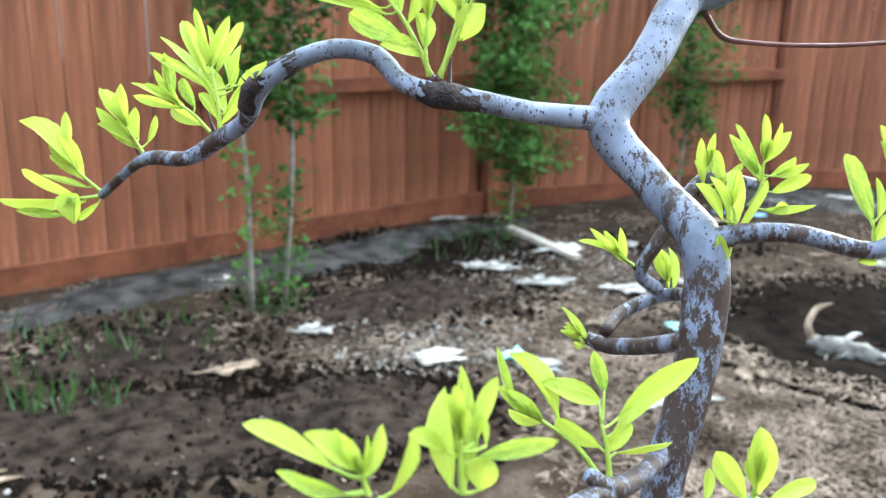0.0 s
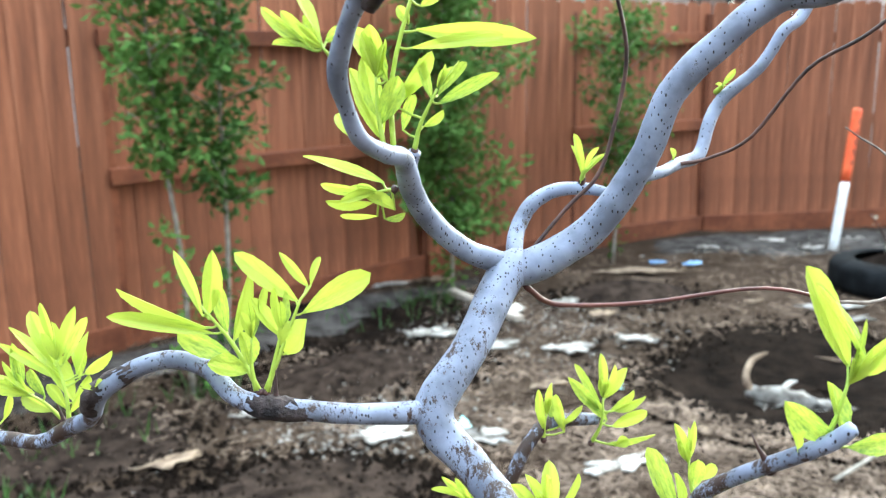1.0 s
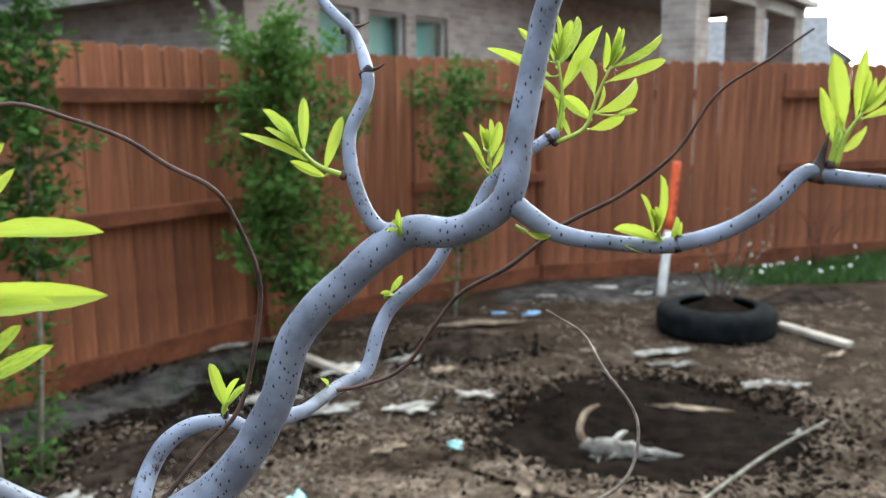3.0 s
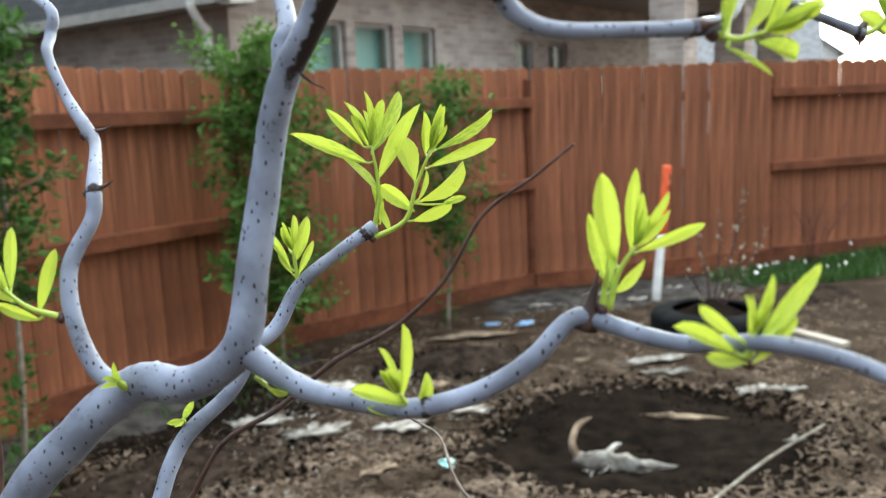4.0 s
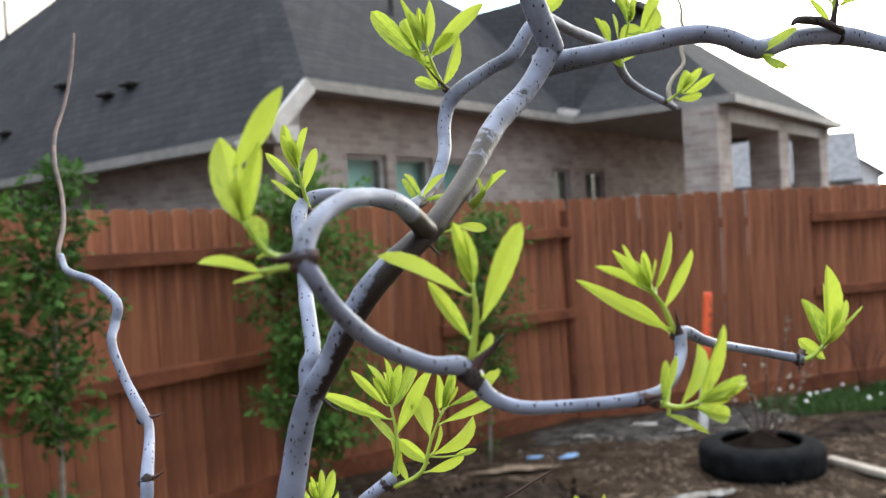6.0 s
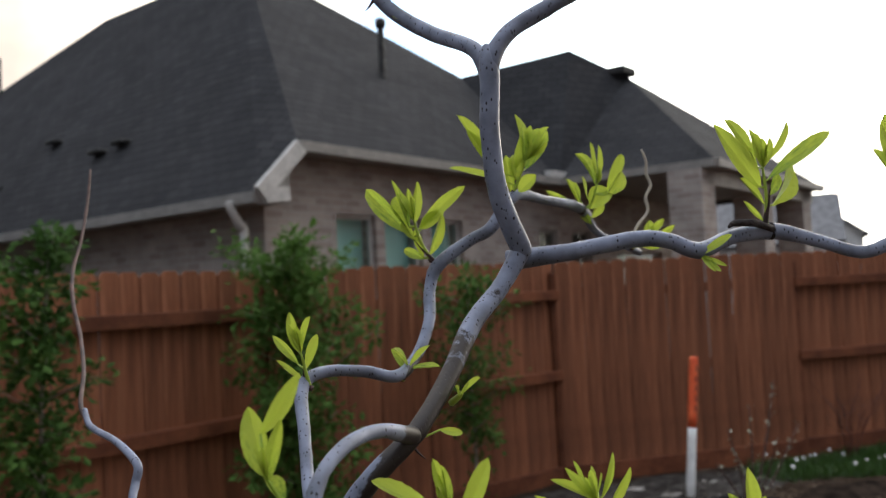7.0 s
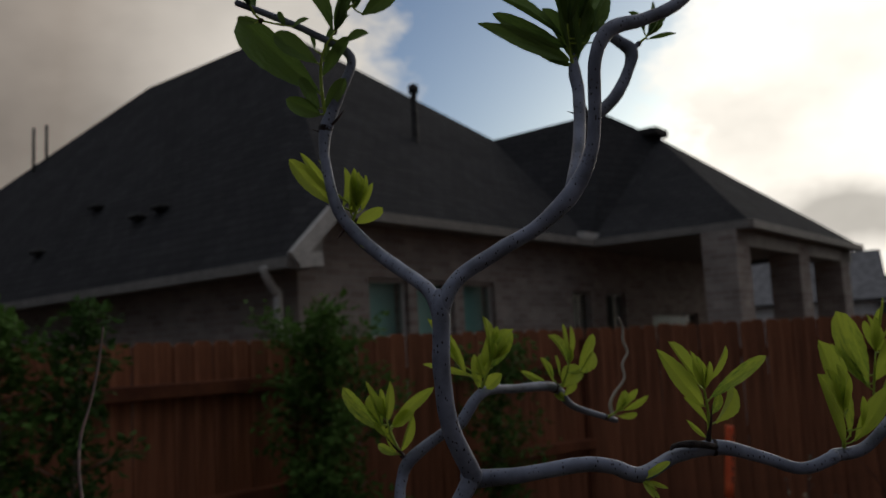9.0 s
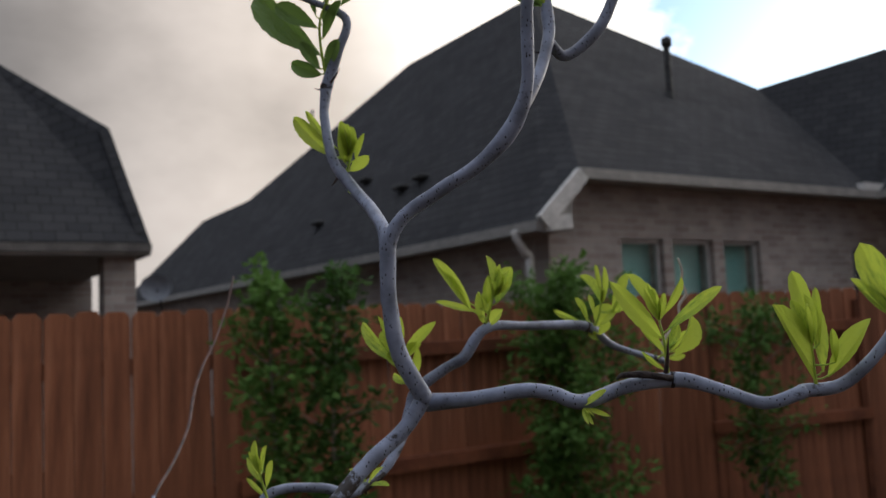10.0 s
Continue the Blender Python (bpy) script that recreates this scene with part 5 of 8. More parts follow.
tuft((0.5612, 0.5067, 1.6446), (((0.0, 0.0, 0.0), (1.4, -1.8, 11.8), (0.6, -3.0, 20.2)),),
     ((-0.8, -0.7, 17.6, -19.5, 11.9, 11.9, 5.3, 0.29),
      (0.4, 1.9, 6.1, -8.6, 6.6, 14.6, 4.0, -0.3),
      (0.5, -0.4, 20.1, -3.6, -1.9, 15.6, 3.4, -0.53),
      (1.3, -1.8, 20.4, -2.6, -0.7, 13.5, 3.2, 0.15),
      (2.7, -2.6, 10.6, 11.9, -0.2, 23.9, 5.8, -0.24),
      (1.9, -1.3, 2.4, 3.8, 0.1, 4.7, 2.4, -0.03),
      (2.6, -1.5, -3.8, 4.2, -1.2, 1.6, 2.4, 0.31),
      (1.0, -1.8, 20.4, -0.2, 2.6, 8.6, 1.8, -0.72),))
tuft((0.5664, 0.5615, 1.6771), (((0.0, 0.0, 0.0), (-3.7, -0.6, -3.4)),),
     ((-3.3, 1.9, -3.7, 0.7, 1.5, 7.9, 1.6, -0.72),
      (9.5, -1.4, 3.0, 8.2, -3.0, -1.6, 3.0, 0.12),))
tuft((0.6250, 0.5159, 1.6450), (((0.0, 0.0, 0.0), (-3.5, -0.5, 8.2), (-7.5, -0.8, 13.8)),),
     ((-3.0, -1.2, 2.3, -27.4, -0.1, 15.8, 4.1, -0.48),
      (-3.7, 3.1, 11.2, -17.7, 1.6, 10.1, 3.5, 0.38),
      (-0.5, 1.9, 0.2, -9.8, 7.0, 10.7, 2.7, -0.23),
      (-9.9, 2.4, 15.4, -3.9, 1.4, 11.3, 2.1, 0.41),
      (-6.8, 0.4, 12.9, -0.9, 2.2, 11.9, 2.7, 0.45),
      (-4.0, 2.8, 13.4, 2.0, -4.8, 16.3, 3.8, 0.67),
      (-3.8, -0.5, 7.7, 7.3, -3.5, 16.8, 4.1, 0.17),
      (-5.1, 3.4, 15.0, 1.0, -0.8, 7.1, 2.1, 0.64),
      (-7.3, 2.4, 13.9, -2.1, -0.1, 6.9, 1.8, -0.27),))
tuft((0.6097, 0.5019, 1.6301), (((0.0, 0.0, 0.0), (4.9, -2.9, -1.5), (9.6, -5.7, -0.1)),),
     ((1.5, -1.8, 0.1, -0.1, -2.5, 11.3, 2.5, -0.53),
      (4.2, -0.3, 2.6, 3.7, 1.8, 8.7, 1.9, -0.51),
      (5.5, -3.4, -0.9, 9.4, 2.5, 14.9, 5.2, 0.05),
      (10.7, -3.3, -0.6, 5.2, -4.4, 20.7, 4.7, 0.14),
      (10.4, -1.5, -2.1, 9.5, -2.9, -3.2, 4.7, -0.12),
      (1.8, -2.4, -3.2, 12.1, -0.4, -6.3, 2.7, -0.7),))
tuft((0.6758, 0.5293, 1.6311), (((0.0, 0.0, 0.0), (3.4, -2.5, 1.8), (5.3, -4.5, 5.0)),),
     ((7.7, -2.2, 0.2, -6.2, 3.8, 6.6, 4.3, -0.55),
      (7.9, -1.2, 4.0, -4.0, 5.6, 14.5, 6.9, 0.2),
      (9.1, -1.3, 4.3, -1.6, -4.9, 25.6, 6.2, -0.1),
      (8.9, -3.8, 6.4, 7.0, 0.9, 11.8, 3.9, -0.31),
      (8.4, -2.4, 6.6, 3.3, 4.5, 17.4, 2.3, 0.53),))
tuft((0.5716, 0.6727, 1.5672), (((0.0, 0.0, 0.0), (3.3, -0.0, 18.5), (1.7, 1.3, 36.2)),),
     ((0.5, 5.9, 29.2, -28.4, 9.6, 12.5, 5.8, -0.02),
      (-0.3, 6.0, 35.7, -13.5, 6.1, 16.0, 4.2, -0.31),
      (1.2, 4.2, 35.6, -6.1, 0.6, 13.1, 2.9, -0.18),
      (2.3, 6.0, 33.6, 15.6, 6.1, 24.1, 6.3, 0.19),
      (3.5, 2.0, 22.4, 17.4, -4.5, 29.9, 7.1, -0.62),
      (3.3, 0.5, 17.5, -13.0, 9.9, 15.9, 5.8, 0.55),
      (1.4, 0.5, 10.6, 3.1, 2.5, 10.9, 4.6, 0.41),
      (3.2, 0.5, 4.7, -1.3, 4.2, 15.8, 4.2, 0.39),))
tuft((0.5715, 0.6726, 1.5667), (((0.0, 0.0, 0.0), (12.5, -4.5, 6.7), (17.4, -5.7, 20.5), (23.5, -7.3, 34.1)),),
     ((16.5, -4.3, 9.9, -11.2, 7.0, 10.9, 6.3, -0.33),
      (6.7, -1.8, 2.3, -3.6, 4.1, 9.5, 3.8, 0.29),
      (17.6, -3.2, 22.0, -3.5, 8.4, 17.3, 10.0, 0.22),
      (22.8, -2.1, 32.9, -0.3, -2.4, 16.4, 5.0, 0.07),
      (24.7, -4.1, 32.9, 5.4, 3.1, 19.2, 5.0, -0.06),
      (26.6, -2.2, 33.7, 25.4, -3.3, 14.3, 5.4, 0.45),
      (23.3, -4.0, 27.3, 27.7, -4.6, 9.9, 5.0, 0.36),
      (19.2, -2.6, 13.6, 18.8, -6.0, 13.3, 8.4, 0.51),
      (16.3, -2.6, 6.0, 15.8, -1.9, 7.2, 7.1, 0.71),
      (27.9, -5.0, 12.0, 9.7, -2.5, 2.6, 2.9, 0.04),
      (18.0, -5.0, 14.4, 5.6, 2.5, 11.6, 2.9, 0.66),))
tuft((0.5404, 0.6731, 1.5516), (((0.0, 0.0, 0.0), (-0.7, -0.4, 7.2), (-1.5, -0.9, 13.1)),),
     ((-2.3, 1.4, 5.5, -8.7, 6.8, 14.8, 3.5, 0.33),
      (-2.3, 3.5, 12.8, -2.3, 0.1, 11.1, 2.9, 0.42),
      (-1.2, 1.7, 7.5, 7.2, 2.2, 17.9, 4.9, -0.12),
      (0.3, 0.8, 3.0, 6.8, 2.1, 12.9, 3.3, 0.21),
      (-1.6, 1.8, 3.0, -5.1, -0.0, 9.0, 2.5, -0.51),))
tuft((0.5954, 0.5264, 1.5655), (((0.0, 0.0, 0.0), (0.3, -0.8, 5.9), (0.6, -1.9, 10.4)), ((1.3, -0.5, -0.4), (3.6, -1.5, 8.5), (7.2, -3.3, 15.3))),
     ((3.8, 0.1, 10.7, -1.0, 5.5, 22.5, 6.5, -0.42),
      (1.6, 1.2, 6.4, -2.3, 4.5, 17.1, 4.0, -0.69),
      (7.8, -0.6, 14.0, 1.2, -0.8, 20.7, 3.4, -0.67),
      (8.0, -1.9, 14.9, 2.4, -0.4, 13.7, 2.3, -0.48),
      (8.6, -2.0, 13.7, 14.3, -8.5, 6.9, 3.1, -0.05),
      (3.1, -0.9, 3.8, 8.0, -0.7, 7.7, 3.6, 0.14),
      (1.5, -0.8, 5.5, 2.6, 2.8, 9.1, 2.6, -0.75),))
tuft((0.6020, 0.4785, 1.5636), (((0.0, 0.0, 0.0), (-0.3, -1.1, 3.1), (-0.1, -2.2, 6.3)),),
     ((-2.0, 0.4, 1.7, -12.3, 2.9, 6.9, 3.5, -0.13),
      (-1.6, -1.1, 0.2, -6.2, 3.6, 1.2, 2.9, -0.19),
      (-1.9, -0.7, 4.7, -7.2, 4.0, 7.3, 2.7, -0.61),
      (-0.1, 0.6, 2.5, 5.2, -1.0, 15.0, 2.9, 0.12),
      (1.4, 1.5, 0.2, 2.3, 2.9, 10.6, 1.4, -0.12),
      (1.8, 0.9, 0.9, 15.6, -0.4, 17.5, 4.1, -0.2),
      (0.1, -1.5, 0.0, 9.2, -0.9, 8.9, 3.3, 0.1),))
tuft((0.6262, 0.4556, 1.5641), (((0.0, 0.0, 0.0), (0.9, -1.1, 5.3), (2.6, -2.6, 10.2)),),
     ((2.3, 1.6, 3.1, -2.9, 6.7, 12.2, 2.8, 0.16),
      (2.0, -0.5, 5.5, -0.3, 6.2, 15.5, 4.0, -0.75),
      (3.5, -1.4, 9.8, -1.3, 3.1, 15.2, 3.0, 0.17),
      (4.1, -1.6, 8.4, 3.7, 0.7, 8.1, 2.3, 0.59),
      (-1.3, -0.2, -0.1, -3.0, 1.7, 8.1, 2.1, -0.41),
      (1.0, -0.9, 1.9, 15.3, 1.4, 10.2, 3.8, -0.18),
      (3.9, 0.8, 0.2, 14.9, -0.7, 4.0, 3.4, 0.14),
      (4.7, -2.4, 0.7, 10.4, -0.4, 1.2, 2.1, -0.01),))
tuft((0.5498, 0.5448, 1.5393), (((0.0, 0.0, 0.0), (-2.1, -0.5, 3.0), (-3.8, -1.2, 5.8)),),
     ((-3.5, 1.3, 4.4, -3.0, 1.3, 13.1, 2.9, 0.73),
      (-2.8, 1.2, 2.8, 2.1, -0.3, 20.3, 3.5, -0.03),
      (-0.5, -1.2, 1.9, -14.5, 6.3, 4.9, 4.0, -0.08),
      (0.6, -1.0, 0.3, 3.0, 2.1, 9.5, 4.6, 0.49),
      (1.1, -2.2, 1.3, 3.3, 0.1, 7.1, 1.9, -0.34),
      (-0.1, 1.7, -1.6, -10.5, 5.4, 2.0, 2.4, -0.38),))
tuft((0.4609, 0.6124, 1.5601), (((0.0, 0.0, 0.0), (-9.0, 1.1, 3.8), (-14.6, 1.7, 9.5)),),
     ((-12.9, 2.8, 5.5, -21.8, 1.7, 9.7, 5.7, 0.73),
      (-14.4, 3.8, 8.6, -11.3, 6.4, 15.5, 4.0, -0.04),
      (-14.4, 5.3, 9.1, -6.3, 4.3, 11.7, 3.5, 0.37),
      (-13.2, 2.9, 9.1, 1.4, 5.6, 18.0, 3.7, -0.3),
      (-6.2, 1.8, 1.9, 6.7, -0.1, 18.7, 4.0, -0.3),
      (-6.3, 1.4, -0.4, -11.8, 3.2, 5.5, 3.5, -0.21),))
tuft((0.6181, 0.7118, 1.7502), (((0.0, 0.0, 0.0), (-6.0, -0.8, 11.7), (-9.4, -2.3, 22.7)),),
     ((-9.7, 2.8, 14.4, -24.2, 7.2, 27.2, 9.7, -0.7),
      (-11.4, 0.9, 18.5, -10.0, -0.1, 26.5, 6.0, 0.62),
      (-12.0, 3.6, 20.1, -6.1, 0.8, 16.6, 8.5, -0.73),
      (-10.2, 2.1, 24.9, -1.6, -1.7, 15.8, 3.6, 0.11),
      (-7.8, 1.4, 20.9, 2.2, -1.2, 23.6, 6.0, -0.03),
      (-5.7, 1.9, 17.5, 24.8, -12.8, 22.6, 7.3, -0.16),
      (-4.5, 1.2, 17.5, 10.9, -7.2, 9.1, 7.9, -0.31),
      (-0.5, 1.3, 2.6, 4.7, -9.9, 22.9, 7.3, 0.5),
      (-3.5, 1.9, 1.1, -4.8, -0.7, 16.3, 4.8, -0.32),
      (-3.1, 2.1, 0.7, -10.5, 6.0, 6.1, 5.4, -0.54),
      (-8.1, 1.5, 10.8, -7.3, 1.7, 10.7, 5.4, -0.0),))
tuft((0.6683, 0.7073, 1.7871), (((0.0, 0.0, 0.0), (2.7, -3.2, 7.3), (6.0, -6.8, 17.1)),),
     ((-9.2, 1.4, 9.4, -22.3, -4.7, 35.4, 8.1, 0.13),
      (-10.7, 3.4, 14.6, -15.5, -3.8, 22.0, 5.6, -0.4),
      (-3.3, 1.7, 7.6, -29.3, 14.5, 8.4, 5.3, 0.25),
      (5.2, -5.3, 16.6, -0.7, 1.2, 28.2, 8.1, 0.72),
      (7.9, -1.8, 13.2, 12.0, -3.1, 22.1, 13.7, -0.68),
      (1.6, -0.3, 12.5, 1.2, -5.5, 19.0, 6.9, 0.22),
      (8.3, -3.4, 26.8, 2.9, -0.6, 11.2, 4.4, -0.55),
      (1.3, -2.0, 6.7, 1.8, 1.8, 15.9, 9.3, -0.53),
      (-0.8, 0.7, 0.0, -3.2, -2.1, 21.0, 6.2, -0.51),
      (3.4, -0.6, -0.1, 8.0, -7.2, 9.0, 8.7, -0.59),))
tuft((0.7419, 0.7705, 1.7814), (((0.0, 0.0, 0.0), (4.9, -3.6, 4.5), (8.0, -7.4, 16.8)),),
     ((-6.5, 1.2, 4.1, -19.1, 0.2, 9.6, 5.1, -0.66),
      (-1.7, 0.5, 4.0, -8.5, 3.9, 17.2, 5.8, 0.57),
      (-2.1, -1.5, 6.3, -4.2, -0.4, 13.0, 2.9, -0.28),
      (2.8, -1.3, 8.5, -3.3, -0.4, 14.6, 5.1, 0.66),
      (7.7, -4.7, 16.9, -11.8, -4.4, 21.1, 8.7, 0.3),
      (8.4, -6.5, 23.0, -3.2, 0.6, 21.7, 3.6, 0.01),
      (10.6, -3.8, 21.1, 0.1, -1.5, 22.0, 5.1, 0.18),
      (4.4, -2.5, 0.6, 11.5, -4.6, 14.0, 14.4, -0.37),
      (15.5, -5.1, 11.1, 10.7, -5.7, 25.4, 7.2, -0.55),
      (15.2, -7.0, 9.2, 10.2, -6.2, 14.4, 10.1, 0.36),
      (5.0, -2.4, -5.7, 7.8, -1.9, 9.9, 6.5, 0.23),
      (4.8, -2.4, -9.5, -5.9, 2.2, 6.5, 5.1, -0.61),))
tuft((0.7916, 0.7984, 1.7556), (((0.0, 0.0, 0.0), (5.6, -3.8, 4.0), (8.8, -6.8, 7.2)),),
     ((5.6, -3.7, 3.2, 8.1, -3.2, 16.3, 6.9, -0.39),
      (10.4, -2.3, 5.0, 12.3, -5.8, 15.4, 5.4, -0.27),
      (12.2, -3.2, 4.9, 15.2, -12.1, 10.3, 5.4, 0.34),
      (6.7, -4.2, 1.0, 12.7, -7.5, 2.1, 5.4, 0.68),))
tuft((0.7638, 0.6099, 1.7562), (((0.0, 0.0, 0.0), (-0.9, -2.8, 15.3), (-3.4, -4.9, 28.6)),),
     ((-2.2, -0.4, 19.2, -25.0, -1.2, 31.2, 9.8, -0.58),
      (-2.8, 0.0, 29.5, -15.2, 5.5, 23.8, 8.2, 0.48),
      (-2.4, -3.7, 30.6, -5.5, 1.4, 18.2, 3.3, -0.22),
      (-1.3, -3.7, 30.9, 10.2, -7.4, 18.8, 4.6, 0.17),
      (0.9, -3.2, 23.5, 26.8, -13.3, 20.6, 7.6, -0.55),
      (3.7, -0.8, 10.1, 12.1, -3.9, 19.0, 11.4, 0.46),
      (1.0, -2.1, 14.7, 5.7, -0.3, 12.2, 5.4, 0.03),
      (-0.3, -0.5, 10.3, -12.1, 3.4, 13.7, 4.9, 0.36),
      (-1.9, -0.1, 3.0, -11.1, -0.6, 9.9, 2.7, -0.7),))
tuft((0.8340, 0.5950, 1.7472), (((0.0, 0.0, 0.0), (-1.3, -2.5, 9.9), (-2.5, -5.2, 22.2)),),
     ((-0.7, -1.5, 3.8, -24.1, -10.8, 38.5, 13.0, 0.58),
      (0.6, -2.8, 22.0, -7.9, 3.0, 37.9, 9.0, -0.75),
      (3.2, -1.7, 8.1, -1.3, 4.1, 34.6, 9.0, 0.18),
      (5.4, -2.1, 5.8, 19.0, -8.1, 28.6, 10.2, -0.6),
      (8.5, -4.7, 12.4, -2.3, -5.2, 17.9, 4.0, -0.19),
      (2.2, -3.5, 21.9, 1.0, 2.8, 29.1, 4.5, -0.52),))
tuft((0.9188, 0.6692, 1.7521), (((0.0, 0.0, 0.0), (-2.7, -2.9, 16.2), (-2.2, -8.0, 45.2)),),
     ((-5.7, -2.6, 22.9, -25.5, -7.5, 49.2, 16.9, -0.51),
      (-7.0, -2.3, 24.4, -30.0, -2.8, 26.9, 8.8, -0.03),
      (-9.7, -3.6, 30.4, -12.4, 7.0, 25.6, 4.7, -0.2),
      (2.5, -4.0, 44.3, -3.2, 0.4, 24.8, 4.7, 0.26),
      (2.7, -6.0, 44.2, 1.9, 2.3, 19.8, 5.4, -0.57),
      (0.8, -1.0, 12.3, 13.5, -11.9, 35.6, 14.8, 0.26),
      (-0.0, -2.3, 26.9, 9.8, -12.8, 31.9, 12.1, -0.45),))
tuft((0.7159, 0.5994, 1.7453), (((0.0, 0.0, 0.0), (1.8, -1.9, -2.7)),),
     ((1.0, -2.1, -2.6, 12.7, -7.8, 8.5, 4.1, -0.63),
      (2.9, -1.0, -3.7, 12.7, -0.4, -4.4, 2.6, -0.2),))
tuft((0.5862, 0.6745, 1.8845), (((0.0, 0.0, 0.0), (3.2, -3.2, 6.3), (3.4, -5.3, 10.5)),),
     ((-6.8, 0.3, 11.4, -25.6, 4.9, 27.7, 10.2, -0.33),
      (-7.9, 1.7, 18.9, -17.6, 7.2, 25.1, 5.1, -0.5),
      (-9.5, -0.0, 20.6, -6.5, 2.3, 17.6, 4.0, 0.66),
      (-3.6, 0.7, 10.7, 2.3, -3.9, 22.6, 6.8, 0.71),
      (0.2, -2.8, 6.9, 3.3, -9.5, 21.7, 12.4, 0.42),
      (2.9, -1.9, 5.9, -0.5, -6.9, 18.2, 5.7, 0.07),
      (7.0, -1.0, 8.4, 6.3, -3.4, 15.8, 4.0, -0.22),
      (3.7, -3.1, 1.3, 13.7, -9.8, 7.3, 7.4, 0.6),))
tuft((0.5756, 0.6790, 1.9484), (((0.0, 0.0, 0.0), (-2.5, -3.3, 19.4), (-1.5, -7.1, 35.8), (5.4, -11.5, 48.3)),),
     ((-3.6, -1.1, 14.8, -40.7, 17.5, 48.6, 20.8, -0.67),
      (-4.5, -3.9, 31.5, -25.1, -4.5, 14.5, 12.6, -0.15),
      (-4.0, -1.6, 5.1, -11.3, -2.8, 17.3, 7.6, -0.14),
      (-3.4, -0.3, 2.0, -19.4, -2.5, 7.6, 10.1, -0.69),
      (-1.5, -0.7, 24.8, 15.6, -10.8, 20.2, 7.6, 0.01),
      (0.3, -4.3, 32.5, 4.4, -3.1, 21.7, 4.4, -0.62),
      (0.1, -1.4, 5.2, 10.4, -8.8, 15.9, 8.2, 0.06),
      (-5.4, -2.0, 40.3, -3.7, 0.1, 11.4, 4.4, 0.54),
      (4.7, -8.0, 49.0, -17.7, -9.2, 26.4, 11.3, 0.06),
      (12.4, -7.8, 43.5, 12.3, -2.7, 6.0, 6.3, -0.19),))
tuft((0.5814, 0.6715, 1.9976), (((0.0, 0.0, 0.0), (5.2, -3.8, 10.0), (11.9, -7.4, 15.8)),),
     ((2.5, -0.4, 3.5, 4.0, -0.7, 32.8, 11.3, 0.62),
      (15.3, -5.0, 9.1, 22.2, -7.8, 19.4, 11.3, 0.49),
      (12.0, -5.2, 13.2, 0.1, -9.0, 24.4, 10.7, -0.28),))
tuft((0.5396, 0.6694, 2.0019), (((0.0, 0.0, 0.0), (-3.2, -1.2, 2.9), (-5.7, -2.8, 7.4)),),
     ((-3.9, -1.2, 2.6, -9.2, 2.9, 25.8, 10.5, 0.48),
      (-3.3, 0.1, -1.8, -9.7, -0.5, 2.4, 4.3, -0.63),
      (13.0, -3.3, -3.4, -3.8, -2.0, 6.8, 3.7, -0.11),
      (18.0, -2.9, -4.2, 8.3, -3.6, 4.0, 4.9, -0.66),))
tuft((0.7157, 0.6378, 1.9657), (((0.0, 0.0, 0.0), (-4.5, -2.0, 11.4), (-6.1, -5.1, 27.5)),),
     ((-4.1, 0.7, 8.2, -55.4, -5.4, 17.2, 11.1, -0.45),
      (-5.1, -1.5, 14.3, -43.7, 3.2, 19.7, 9.9, -0.6),
      (-8.0, -1.2, 21.3, -39.0, -0.1, 25.7, 10.5, 0.38),
      (-3.5, -2.0, 24.6, -12.9, 6.6, 36.7, 11.1, 0.23),
      (1.4, -0.6, 11.3, 1.6, -3.1, 36.3, 13.0, -0.09),
      (5.0, -2.3, 21.2, 13.5, -3.5, 29.5, 11.1, 0.68),
      (-4.8, 1.3, 4.9, -9.4, 2.7, 4.3, 5.6, -0.35),
      (13.2, -3.6, 18.1, 6.8, -2.2, 2.1, 3.7, -0.55),))
tuft((0.7171, 0.6415, 1.9669), (((0.0, 0.0, 0.0), (-0.8, -3.1, 14.6), (1.2, -7.0, 30.7)),),
     ((-1.5, -1.9, 3.9, -6.1, -8.4, 29.4, 9.3, -0.36),
      (-1.5, 0.1, 8.1, 9.4, -9.6, 29.5, 10.6, -0.65),
      (-3.5, 1.2, 4.9, -24.4, 3.7, 19.9, 10.6, -0.71),
      (-2.3, -2.6, 10.6, -10.4, -9.4, 32.2, 11.2, -0.21),
      (1.8, -1.6, 22.3, 14.4, 1.8, 36.8, 10.6, 0.17),
      (-0.9, -1.5, 4.7, -18.0, -1.9, 33.9, 11.2, -0.21),))
limb("branch", [(0.7552, 0.6474, 1.9838, 0.003), (0.7578, 0.6470, 1.9862, 0.0022), (0.7605, 0.6464, 1.9885, 0.0012)], BARK, tree, 10, 4, 0.08, seed=31)
tuft((0.7605, 0.6464, 1.9885), (((0.0, 0.0, 0.0), (4.6, -2.9, 3.7)),),
     ((4.9, -2.0, 2.2, 14.9, -8.3, 1.5, 3.2, 0.13),
      (5.9, -0.6, 5.7, 15.5, -2.4, 16.6, 5.5, -0.61),
      (3.7, -1.4, 6.1, -8.4, -2.9, 13.1, 6.4, 0.31),
      (5.6, -2.1, 5.9, 4.7, 1.4, 20.8, 5.1, 0.44),))
